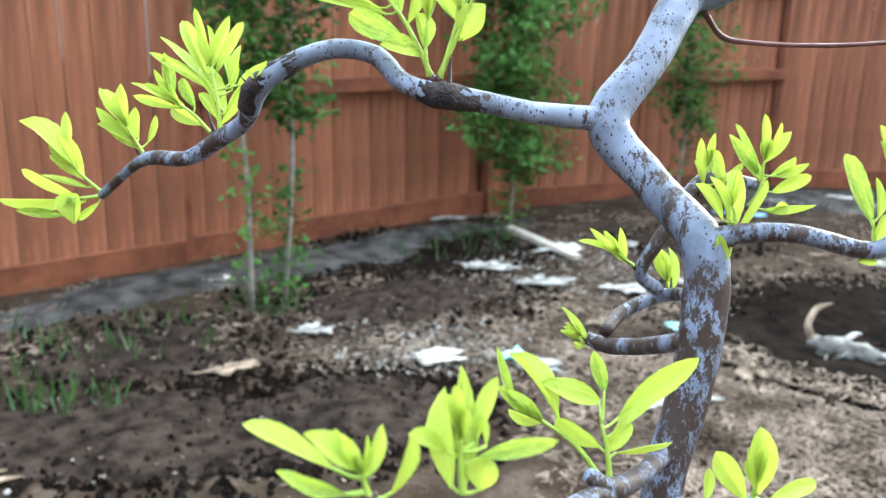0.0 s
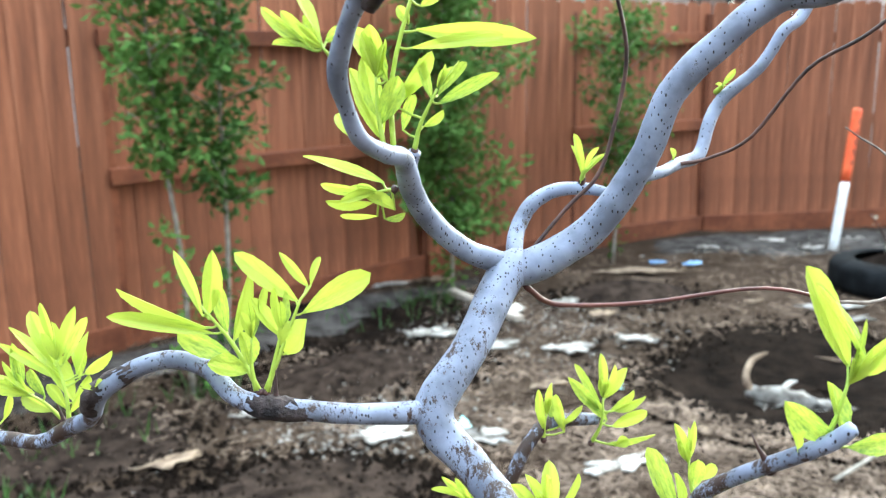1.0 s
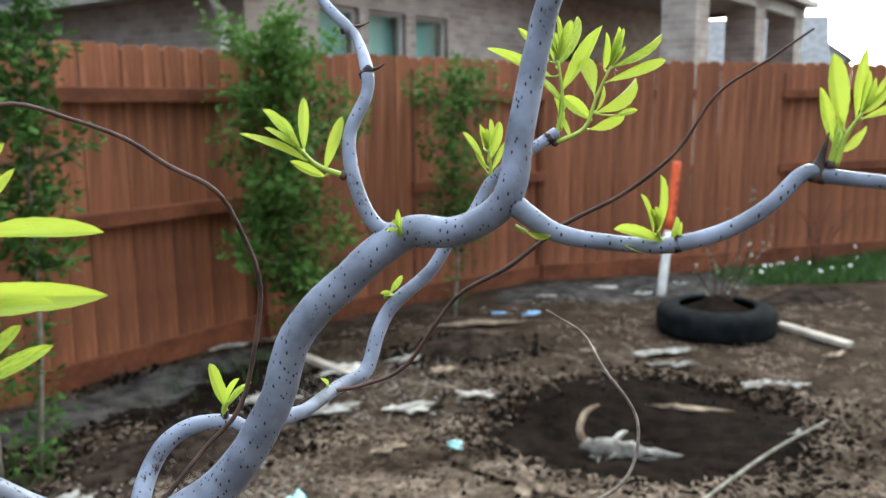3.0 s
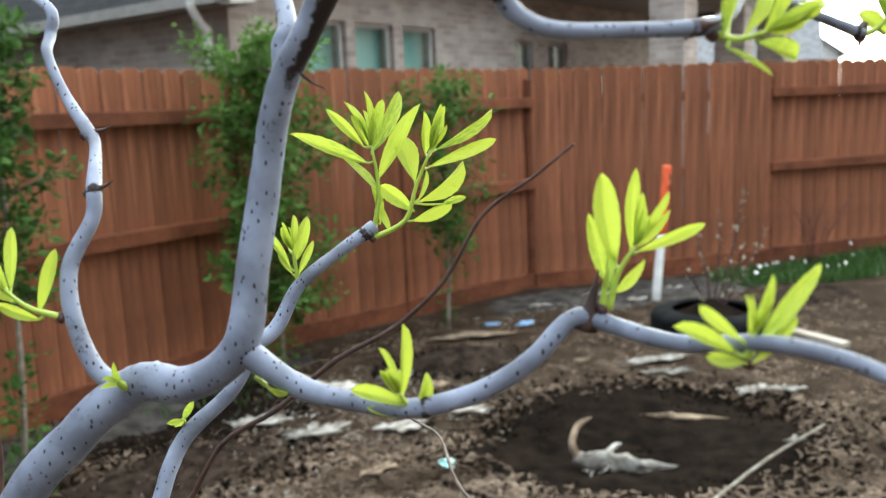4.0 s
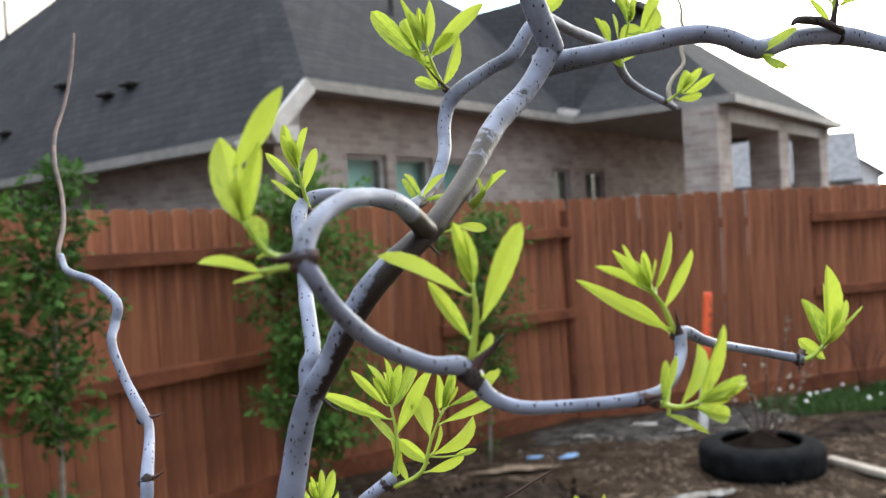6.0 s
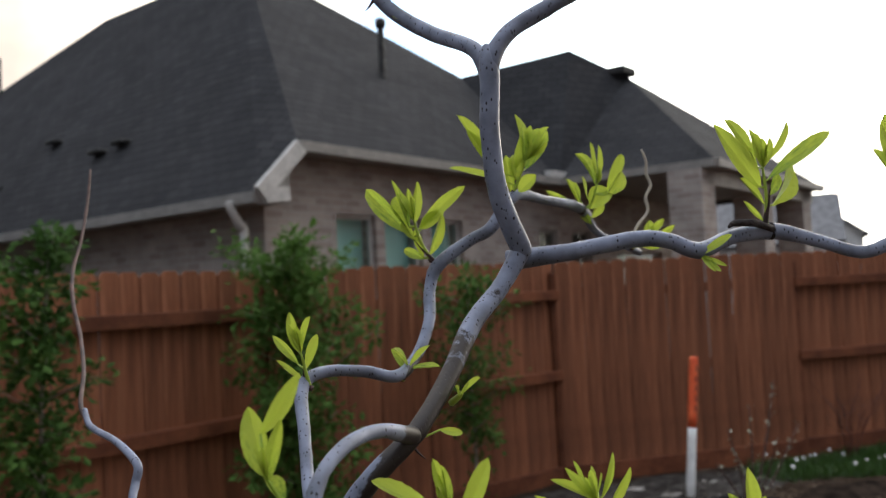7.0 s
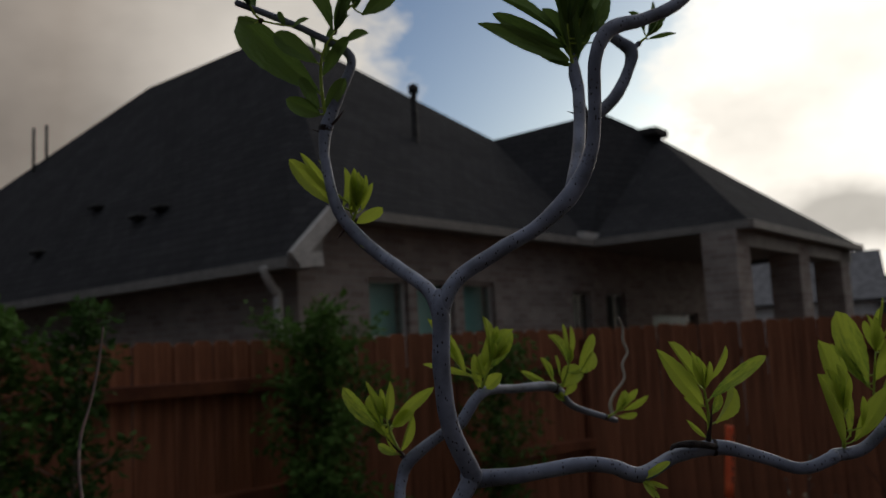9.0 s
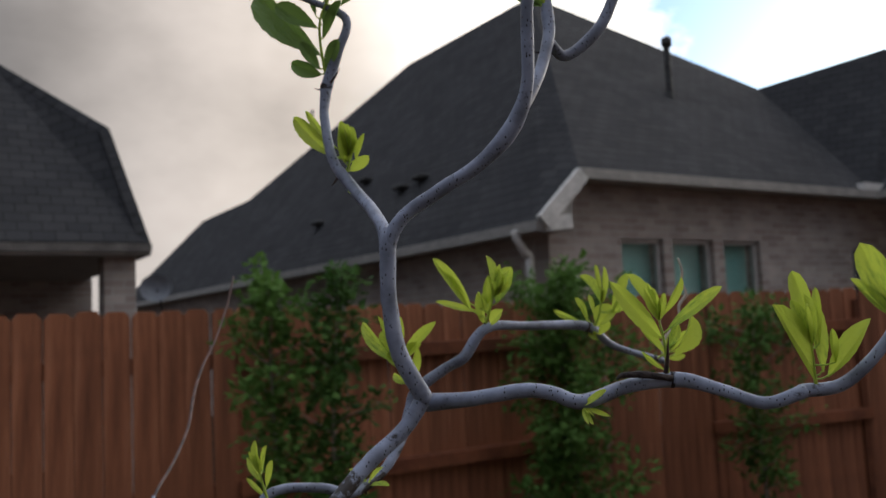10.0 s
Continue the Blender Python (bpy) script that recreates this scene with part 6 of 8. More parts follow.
tuft((0.1049, 0.7139, 1.3165), (((0.0, 0.0, 0.0), (-8.9, -1.2, -1.0), (-17.1, -2.1, -0.9)), ((-0.6, 0.5, 1.7), (-8.9, 1.6, 8.8), (-12.8, 1.6, 13.2))),
     ((-12.7, 2.9, 12.4, -26.2, 5.6, 27.7, 13.0, 0.62),
      (-17.6, 7.8, 23.3, -1.9, 4.6, 18.1, 5.4, -0.09),
      (-9.8, 4.0, 7.5, -13.3, 12.0, 18.1, 13.5, 0.05),
      (-12.9, 2.4, -1.9, -30.2, 8.0, 13.4, 7.6, -0.59),
      (-9.2, 1.1, -3.3, -45.2, 1.0, -1.2, 7.6, -0.67),
      (-21.1, 0.5, -11.2, -22.0, -4.1, 3.2, 4.9, 0.12),
      (-14.5, -3.1, -14.5, -0.0, 7.2, 13.7, 14.0, -0.16),
      (-1.1, -1.8, -2.6, -10.7, -3.8, -9.4, 3.8, -0.45),
      (-8.0, 1.9, 3.7, -23.0, 1.4, 6.0, 3.8, 0.38),))
tuft((0.1356, 0.6838, 1.3434), (((0.0, 0.0, 0.0), (-3.9, 0.6, 6.4), (-7.6, 1.2, 13.0)),),
     ((-3.8, 0.1, 3.2, -18.5, 4.3, 18.5, 6.5, -0.38),
      (-6.0, 4.7, 7.9, -17.1, 13.4, 22.4, 7.0, 0.52),
      (-8.3, 3.8, 9.4, -3.0, 5.4, 23.3, 7.5, -0.54),
      (-3.1, 3.5, 6.8, -1.7, 4.3, 14.9, 7.0, -0.69),
      (-3.7, 0.2, 4.6, -16.8, -0.6, 10.9, 5.0, 0.33),
      (1.4, 3.1, 5.5, 4.3, 0.9, 12.7, 3.5, 0.45),))
tuft((0.1721, 0.6617, 1.3569), (((0.0, 0.0, 0.0), (-7.4, 1.3, 8.2), (-14.0, 1.7, 13.1)),),
     ((-12.2, 3.7, 12.4, -24.9, 7.3, 9.0, 4.7, 0.54),
      (-15.0, 4.8, 10.9, -22.4, 6.9, 4.5, 4.7, -0.19),
      (-17.3, 3.9, 16.1, -4.2, 6.0, 19.3, 5.7, 0.13),
      (-13.9, 2.9, 11.2, -11.7, 4.3, 16.8, 3.3, -0.27),
      (-7.1, 1.8, 11.4, -5.1, 2.5, 13.3, 5.7, -0.18),
      (-3.8, 1.3, 3.9, -15.9, 5.4, 7.3, 7.1, -0.15),))
tuft((0.1774, 0.6537, 1.3582), (((0.0, 0.0, 0.0), (-1.0, 2.5, 14.2), (-4.1, 5.3, 28.7)),),
     ((-4.0, 8.2, 20.6, -24.8, 13.5, 20.1, 6.0, 0.64),
      (-6.3, 8.5, 25.5, -11.8, 10.4, 23.7, 7.0, 0.06),
      (-5.4, 10.3, 30.3, -6.0, 5.1, 23.2, 3.7, 0.14),
      (-4.1, 9.0, 27.9, 7.6, 6.3, 23.0, 6.0, -0.32),
      (-2.1, 5.7, 25.8, 13.6, -1.0, 22.7, 5.6, -0.22),
      (1.4, 4.8, 16.0, -35.3, 14.0, 18.4, 5.1, 0.32),
      (3.8, 4.9, 21.0, 4.2, 9.6, 17.8, 4.6, -0.34),
      (7.3, 6.3, 20.9, 13.3, -2.0, 11.8, 5.6, 0.38),
      (2.3, 3.0, 8.7, -11.9, 12.8, 19.7, 9.7, 0.6),
      (4.8, 5.7, 18.5, -3.2, 8.4, 16.5, 7.0, 0.36),
      (-1.4, 2.3, 6.2, -7.4, 1.5, 11.9, 5.1, 0.03),
      (-0.3, 2.7, 3.7, 9.5, 1.4, 18.5, 6.0, 0.71),))
tuft((0.2681, 0.5979, 1.3891), (((0.0, 0.0, 0.0), (-9.8, 4.5, 19.2), (-21.4, 8.2, 34.4)), ((-1.5, 0.3, 0.6), (-2.8, 1.5, 10.6), (-2.0, 2.8, 21.6))),
     ((-19.3, 8.8, 24.9, -36.1, 5.5, 15.7, 6.1, -0.75),
      (-17.1, 7.4, 22.9, -40.4, -1.2, 10.3, 6.5, 0.23),
      (-21.7, 11.6, 29.0, -11.9, 14.7, 24.9, 4.9, 0.17),
      (-20.0, 9.4, 29.3, 4.2, 0.4, 27.1, 7.8, 0.28),
      (-9.6, 4.7, 13.1, -22.0, 8.0, 10.0, 9.8, -0.19),
      (-12.1, 8.8, 22.5, -2.2, 2.0, 19.4, 6.5, -0.29),
      (-9.4, 5.3, 20.2, 7.3, 8.6, 27.7, 7.4, 0.6),
      (-4.2, 1.2, 8.0, -15.9, 3.5, 2.3, 9.4, 0.4),
      (-3.0, 1.8, 10.1, -2.2, 0.3, 14.3, 7.8, 0.1),
      (0.7, 8.5, 27.3, 2.5, 6.2, 13.0, 3.7, 0.34),))
tuft((0.2704, 0.5976, 1.3891), (((0.0, 0.0, 0.0), (7.7, 2.4, 18.2), (15.4, 4.8, 36.1)), ((0.7, -0.1, 0.0), (4.3, 1.3, 12.8), (7.2, 2.4, 23.8))),
     ((14.1, 7.3, 34.7, -24.2, 6.3, 19.4, 8.2, 0.04),
      (18.6, 10.2, 39.8, -11.0, 2.8, 14.2, 4.1, -0.33),
      (19.6, 9.0, 40.4, 4.0, 5.7, 10.9, 3.3, -0.47),
      (16.2, 4.4, 30.6, 27.3, -5.8, 16.8, 10.2, 0.09),
      (8.8, 3.2, 14.1, 7.4, 0.0, 14.3, 12.7, -0.46),
      (8.3, 4.8, 19.9, -12.7, 7.2, 15.5, 6.1, 0.29),))
tuft((0.3782, 0.5633, 1.3342), (((0.0, 0.0, 0.0), (0.6, 0.7, 9.0), (-1.2, 0.6, 13.7)),),
     ((-3.0, 3.3, 7.6, -10.3, 0.7, 14.0, 5.2, -0.02),
      (-0.1, 2.3, 3.2, 4.0, 12.2, 22.3, 7.2, -0.27),
      (2.0, 2.1, 3.2, 11.1, 5.8, 19.2, 7.2, 0.64),
      (-1.6, 1.3, 8.4, -5.7, 6.6, 15.2, 5.2, 0.51),
      (-1.7, -2.0, -7.9, -4.2, 0.8, 11.5, 4.4, -0.46),))
tuft((0.3989, 0.6511, 1.3335), (((0.0, 0.0, 0.0), (0.5, 0.3, 7.4), (1.6, 0.2, 13.1)),),
     ((0.5, -0.4, 4.2, -3.1, 1.0, 22.5, 4.5, -0.52),
      (-0.2, 2.1, 6.2, -3.4, 0.6, 9.7, 3.5, 0.39),
      (4.0, 2.2, 6.1, 0.1, 6.3, 13.6, 4.0, 0.46),
      (6.7, 1.4, 4.8, 14.5, 5.0, 9.2, 5.5, 0.69),
      (10.6, 0.1, 2.8, -1.3, 9.5, 16.4, 6.1, -0.6),))
tuft((0.4267, 0.6615, 1.3247), (((0.0, 0.0, 0.0), (5.4, 0.5, 10.1), (6.5, 2.2, 22.9)),),
     ((4.4, 2.2, 16.4, -16.3, 0.7, 19.0, 6.3, -0.44),
      (6.2, 3.1, 16.1, -13.2, 6.8, 23.2, 5.2, 0.27),
      (8.0, 5.7, 21.2, -1.4, 0.8, 23.9, 4.7, -0.15),
      (7.7, 5.0, 21.4, 12.3, 1.4, 15.8, 6.8, -0.57),
      (8.9, 2.2, 10.3, -12.0, 3.3, 12.4, 6.3, 0.28),
      (10.3, 2.9, 15.4, 13.7, 5.1, 8.8, 8.4, 0.67),
      (12.5, 1.1, 15.9, 17.3, 2.4, 5.9, 5.7, 0.33),
      (11.2, 0.1, 8.0, 16.5, -3.8, 9.3, 6.8, -0.03),
      (6.8, -1.4, -0.3, 27.5, 1.3, 2.2, 5.7, 0.63),
      (12.5, -2.3, -1.7, 6.0, -0.4, 4.1, 6.3, -0.0),))
tuft((0.4272, 0.5538, 1.3362), (((0.0, 0.0, 0.0), (-1.1, 0.9, 8.9)), ((8.7, 1.3, 8.3), (5.5, 2.9, 19.2), (4.6, 3.7, 27.9))),
     ((-0.5, 2.9, 7.6, -8.4, 11.4, 22.7, 9.1, 0.11),
      (0.9, 1.6, 9.6, -1.5, 2.6, 14.3, 7.1, 0.52),
      (5.4, 6.8, 27.9, -5.2, 0.6, 14.7, 3.9, -0.12),
      (5.7, 5.7, 28.3, 3.6, 4.7, 13.8, 3.1, -0.64),
      (6.6, 3.1, 17.9, 1.1, 0.3, 11.6, 7.1, -0.03),
      (11.0, 5.8, 19.0, 6.0, 1.0, 5.6, 4.7, -0.17),
      (0.8, 1.8, 0.3, 3.7, -0.2, 10.8, 5.9, -0.22),
      (-4.9, 0.2, -6.1, 5.9, -2.4, 0.6, 2.8, 0.4),
      (11.4, -1.8, -0.2, 26.2, -8.0, 17.2, 8.7, -0.37),))
tuft((0.4540, 0.5085, 1.3912), (((0.0, 0.0, 0.0), (5.1, 0.1, 10.5), (8.4, 0.6, 21.8)),),
     ((10.7, 4.2, 26.1, -14.5, 6.9, 33.0, 10.6, 0.03),
      (15.7, 1.9, 26.6, -18.0, 3.6, 28.5, 8.5, 0.71),
      (5.8, -0.5, 2.4, -16.8, 5.1, 14.1, 8.9, -0.62),
      (7.4, -0.9, 4.4, -2.8, 8.7, 15.3, 7.2, 0.28),
      (13.9, 3.3, 23.3, 8.8, -2.5, 14.8, 8.5, -0.16),
      (9.9, -0.2, -0.1, 13.6, -1.7, 3.1, 7.2, 0.14),
      (-6.2, 2.1, -1.9, -1.4, 2.9, 8.6, 4.1, 0.2),))
tuft((0.3496, 0.6445, 1.2637), (((0.0, 0.0, 0.0), (-4.4, -0.7, 1.8)),),
     ((-1.8, -1.8, 0.1, -13.6, 0.2, 16.8, 4.5, 0.4),
      (-2.8, -0.6, -1.8, -9.5, 4.3, 3.8, 4.0, 0.49),
      (-3.7, 0.9, -3.9, -5.7, 2.8, 11.7, 3.5, 0.75),
      (-2.4, 0.2, -3.6, -5.2, 2.1, 1.2, 3.5, -0.53),))
tuft((0.3703, 0.6499, 1.2984), (((0.0, 0.0, 0.0), (-4.5, -0.4, 2.9), (-8.9, -0.6, 6.3)),),
     ((-7.2, 3.1, 4.7, -19.9, 2.6, 7.0, 4.0, 0.71),
      (-8.6, 4.0, 4.4, -13.5, 1.7, 12.9, 4.0, -0.12),
      (-6.7, 0.7, 4.0, -8.7, 3.9, 12.3, 3.5, -0.32),
      (-4.9, 1.7, 2.3, -3.2, 1.3, 16.1, 4.0, -0.5),
      (-2.7, 0.4, 1.3, -10.8, -0.0, 8.1, 3.5, -0.18),))
tuft((0.3899, 0.6543, 1.2827), (((0.0, 0.0, 0.0), (-1.9, 0.4, 6.3)),),
     ((0.5, 3.0, 4.8, -4.6, 9.0, 15.9, 7.1, -0.46),
      (0.7, -1.5, 2.0, 0.2, 9.8, 19.8, 6.1, 0.69),))
tuft((0.3230, 0.5067, 1.2677), (((0.0, 0.0, 0.0), (-1.4, 1.8, 11.6), (-3.6, 3.1, 21.0)), ((-1.5, 0.2, 0.3), (-11.3, 3.0, 13.1), (-22.5, 4.7, 21.4))),
     ((2.2, 6.2, 20.9, 23.8, -2.5, 22.4, 7.7, -0.4),
      (1.6, 6.2, 16.3, 21.4, 9.9, 16.3, 7.1, -0.7),
      (-2.3, 7.5, 30.3, -3.8, 3.2, 12.2, 4.7, -0.35),
      (-3.2, 8.6, 25.8, -19.3, 1.8, 6.1, 7.7, 0.41),
      (-17.3, 5.9, 21.3, -12.6, 7.3, 21.2, 9.1, 0.71),
      (-3.1, 4.4, 11.8, -14.9, 0.2, 11.0, 7.7, -0.58),
      (-1.4, 3.6, 10.2, 7.9, 1.3, 10.1, 5.4, -0.2),
      (1.2, 2.8, 10.6, 18.5, 0.6, 3.9, 3.7, 0.7),
      (-30.9, 8.2, 24.3, -6.0, 6.6, 18.6, 3.0, -0.36),
      (-21.6, 7.4, 19.6, -11.4, 3.1, 2.0, 4.4, -0.55),))
tuft((0.2688, 0.4481, 1.3012), (((0.0, 0.0, 0.0), (-0.9, 1.0, 8.9), (-1.0, 1.2, 14.9)),),
     ((-2.7, 0.8, 2.2, -2.6, 9.5, 22.3, 8.3, -0.74),
      (0.8, 1.9, 3.0, -1.6, 6.7, 27.9, 5.8, 0.01),
      (3.0, 3.9, 13.0, 5.8, 6.4, 14.1, 4.5, -0.67),
      (3.0, 2.4, 9.3, 18.8, -4.9, 7.5, 4.5, -0.17),
      (4.0, -0.3, 2.3, 1.3, 0.1, 9.3, 7.6, -0.3),
      (5.4, 2.8, 12.1, -2.0, 3.2, 8.0, 2.8, 0.64),
      (-4.2, 2.9, 11.0, -8.9, 2.1, 4.3, 4.5, 0.32),))
tuft((0.2464, 0.4305, 1.3122), (((0.0, 0.0, 0.0), (-1.8, 0.3, 6.1)),),
     ((-7.8, 3.9, 5.2, -21.2, 9.8, 7.5, 5.2, 0.73),
      (-1.6, 1.2, 6.6, -12.5, 0.5, 8.6, 7.0, 0.65),
      (-1.6, -0.3, 4.8, 4.2, 2.7, 11.9, 3.6, 0.35),
      (4.5, 0.1, 1.2, 5.4, 2.4, 13.2, 4.7, 0.64),
      (-11.3, 0.4, 1.3, -9.1, 2.3, 4.6, 3.2, 0.49),
      (-5.2, -0.6, 1.8, -11.3, 0.7, 3.2, 3.8, -0.01),))
tuft((0.3674, 0.4999, 1.2654), (((0.0, 0.0, 0.0), (0.2, 0.1, 6.0)),),
     ((-1.7, 0.6, 0.7, -11.4, 2.3, 16.4, 7.7, -0.07),
      (1.0, -0.9, 3.6, -0.2, 1.3, 21.8, 8.7, -0.24),
      (4.8, -1.3, 1.8, 17.0, 4.0, 3.4, 5.3, -0.36),
      (-15.1, 0.0, -0.7, 1.4, 4.9, 10.7, 4.7, 0.36),))
tuft((0.3159, 0.5179, 1.5449), (((0.0, 0.0, 0.0), (2.3, 0.6, 15.1), (4.6, 2.5, 37.1), (5.6, 2.9, 49.5)),),
     ((0.8, 3.7, 27.5, -12.4, 11.0, 20.8, 5.3, 0.19),
      (2.4, 5.9, 38.9, -6.9, 3.9, 8.9, 3.3, -0.38),
      (5.7, 3.8, 33.8, 18.0, 4.1, 15.9, 6.5, -0.09),
      (1.8, 5.0, 21.2, -7.7, 0.9, 8.1, 3.3, -0.54),
      (0.6, -0.8, 6.9, -8.4, 7.5, 16.7, 4.8, 0.09),
      (4.1, -0.6, 13.2, 11.2, -5.4, 23.7, 6.2, 0.49),
      (11.7, 0.1, 15.0, 16.9, 2.6, 11.1, 7.7, -0.69),
      (17.8, 1.2, 26.6, 16.8, -6.7, 5.7, 5.3, 0.33),
      (17.0, 1.4, 25.8, 3.9, 2.2, 12.5, 4.2, -0.42),
      (21.1, 2.6, 30.1, 3.2, -1.3, 10.0, 2.1, -0.65),
      (13.7, 2.1, 24.3, 5.4, -2.1, 8.1, 4.8, -0.65),))
tuft((0.3163, 0.5230, 1.5437), (((0.0, 0.0, 0.0), (4.0, -2.7, -1.5)),),
     ((5.7, -1.2, 1.3, 12.0, 1.8, 15.2, 9.1, 0.59),
      (1.1, 0.6, -0.4, 8.6, -4.1, -0.6, 2.7, 0.21),
      (4.8, 0.4, -0.1, 10.8, -4.0, 6.3, 3.6, 0.38),
      (4.5, -1.7, 1.7, 4.2, -0.3, 11.3, 4.6, -0.75),))
tuft((0.3246, 0.6005, 1.4799), (((0.0, 0.0, 0.0), (0.3, 3.8, 30.9), (10.5, 6.3, 65.8), (17.0, 5.2, 76.2)),),
     ((14.2, 10.2, 68.8, 0.3, 2.9, 15.8, 4.1, 0.6),
      (18.6, 8.4, 71.3, 13.6, -4.4, 15.2, 4.1, -0.43),
      (17.6, 8.1, 72.8, 8.3, 2.3, 7.1, 3.3, -0.44),
      (17.2, 6.1, 65.2, 40.3, -12.2, 0.7, 7.4, -0.63),
      (10.3, 6.2, 49.2, 45.9, -7.2, -3.6, 9.0, 0.23),
      (7.8, 4.4, 42.2, 34.0, -14.1, 4.0, 5.7, -0.01),
      (12.4, 8.3, 57.9, 9.5, -1.1, 7.6, 4.9, 0.11),
      (7.8, 9.1, 51.3, -4.1, 0.4, 7.0, 4.5, -0.35),
      (-0.1, 3.7, 20.8, 15.5, 0.8, 20.6, 7.4, 0.6),))
tuft((0.3323, 0.5981, 1.4834), (((0.0, 0.0, 0.0), (2.6, -0.3, 10.1), (9.1, -1.0, 23.3)),),
     ((7.4, 2.1, 19.5, -4.0, 5.1, 15.3, 4.1, -0.12),
      (9.6, 2.7, 20.5, 12.2, 3.2, 13.2, 4.5, -0.31),
      (9.8, -0.6, 17.7, 22.1, -6.3, 11.6, 5.3, -0.21),
      (3.7, 2.4, 8.8, 8.2, -2.1, 5.9, 3.7, 0.19),
      (-6.8, 5.0, 16.8, 11.7, 2.6, 7.6, 5.3, -0.58),
      (-4.0, 3.3, 7.4, 5.4, -0.1, 13.8, 5.3, -0.6),))
tuft((0.3214, 0.5992, 1.4804), (((0.0, 0.0, 0.0), (-2.4, 2.1, 17.7), (-2.8, 3.0, 31.0)),),
     ((-1.4, 2.2, 7.5, -10.8, 13.2, 27.0, 10.6, 0.12),
      (-3.1, 1.8, 16.7, -4.0, 11.4, 22.4, 8.5, -0.17),
      (1.9, 6.1, 33.7, -13.2, 8.7, 16.6, 8.9, -0.36),
      (1.8, 4.4, 29.4, -5.9, 2.8, 21.4, 9.3, -0.61),
      (-7.9, 0.9, 5.9, -10.8, 6.6, 12.0, 6.5, -0.13),
      (-1.6, 4.1, 12.8, 7.3, -3.2, 18.1, 8.9, -0.3),))
tuft((0.3251, 0.6095, 1.4670), (((0.0, 0.0, 0.0), (-6.7, -0.2, -0.7)),),
     ((-3.9, -0.0, 2.6, -32.2, 17.7, 10.0, 5.9, 0.44),
      (-8.6, 3.3, -1.0, -21.1, 5.1, 2.4, 4.6, -0.59),
      (-8.7, 0.6, -5.0, -19.0, 1.0, 0.1, 5.1, -0.71),
      (-6.8, -0.2, -10.6, -15.3, 1.5, 0.7, 3.0, -0.59),
      (-4.6, -1.0, -11.7, 9.1, 0.6, 1.3, 3.8, 0.67),
      (0.1, -1.6, -8.3, -11.7, 0.5, 6.4, 5.9, 0.4),))
tuft((0.3026, 0.5450, 1.5172), (((0.0, 0.0, 0.0), (-4.0, 0.1, 4.7)),),
     ((-6.4, 0.4, 3.5, -16.8, 6.6, 14.0, 4.3, -0.62),
      (-5.8, 4.0, 3.8, -10.8, 4.9, 12.2, 4.6, -0.09),
      (-4.5, 1.4, 7.6, -7.1, 4.5, 14.2, 5.3, 0.71),
      (-6.4, 2.0, 5.1, -13.4, 0.8, 1.5, 3.0, 0.02),
      (-3.0, 3.5, 6.5, 7.8, -1.5, 4.3, 4.6, 0.2),
      (-7.5, 4.5, 6.6, -2.5, 1.1, 8.0, 4.0, 0.47),))
tuft((0.2964, 0.4898, 1.5502), (((0.0, 0.0, 0.0), (-2.4, -0.7, 1.9)),),
     ((-5.7, 0.6, -4.1, 3.5, -1.8, 27.0, 6.5, -0.67),
      (-2.2, 3.0, 4.1, -4.0, 3.4, 16.4, 4.7, -0.09),
      (-0.8, 2.4, 2.7, 9.1, 1.0, 12.8, 4.7, 0.0),
      (-4.8, -1.3, -8.2, -4.1, 5.6, 14.4, 5.9, -0.37),
      (-1.6, 1.0, 4.2, 0.7, 4.3, 13.5, 2.8, 0.16),
      (-2.8, -0.6, 1.5, 7.6, -2.0, 10.3, 4.7, 0.29),))


def thorn(base, way, r=0.001):
    """A hooked dark thorn."""
    b, w = Vector(base), Vector(way)
    hook = Vector((0, 0, w.length * 0.06))
    v, f = tube_data([(*(-w.normalized() * 0.003), r * 1.9), (*(w.normalized() * 0.002), r * 1.35), (*(w * 0.35), r * 0.9), (*(w * 0.65 - hook * 0.6), r * 0.6), (*(w + hook * 0.2), r * 0.1)], 7, 3, 0)
    part("thorn", mesh_of("thorn", v, f, THORN, True), tree, "small dark hooked thorn", m=Matrix.Translation(b - tree.location))


thorn((0.5607, 0.5073, 1.6426), (0.0085, -0.0043, 0.0089), 0.0015)
thorn((0.5187, 0.4882, 1.6740), (-0.0096, 0.0006, 0.0008), 0.0013)
thorn((0.5372, 0.6483, 1.6933), (-0.0006, -0.0017, 0.0123), 0.0010)
thorn((0.6259, 0.5150, 1.6444), (-0.0020, -0.0014, 0.0082), 0.0009)
thorn((0.6763, 0.5291, 1.6318), (-0.0024, -0.0015, -0.0041), 0.0007)
thorn((0.6056, 0.5018, 1.6314), (0.0047, -0.0033, 0.0013), 0.0011)
thorn((0.5925, 0.5289, 1.5627), (0.0026, -0.0012, 0.0123), 0.0017)
thorn((0.6243, 0.4558, 1.5611), (0.0076, -0.0037, 0.0057), 0.0010)
thorn((0.5274, 0.5755, 1.6278), (-0.0065, 0.0001, 0.0015), 0.0006)
thorn((0.5283, 0.5745, 1.6297), (0.0082, -0.0055, -0.0065), 0.0006)
thorn((0.4729, 0.6227, 1.5963), (0.0055, -0.0034, 0.0029), 0.0009)
thorn((0.4716, 0.6479, 1.6137), (0.0074, -0.0041, 0.0023), 0.0008)
thorn((0.5749, 0.6792, 1.9402), (0.0106, -0.0067, 0.0116), 0.0011)
thorn((0.5749, 0.6792, 1.9402), (-0.0072, 0.0001, 0.0015), 0.0008)
thorn((0.7627, 0.6105, 1.7536), (0.0019, -0.0049, 0.0222), 0.0014)
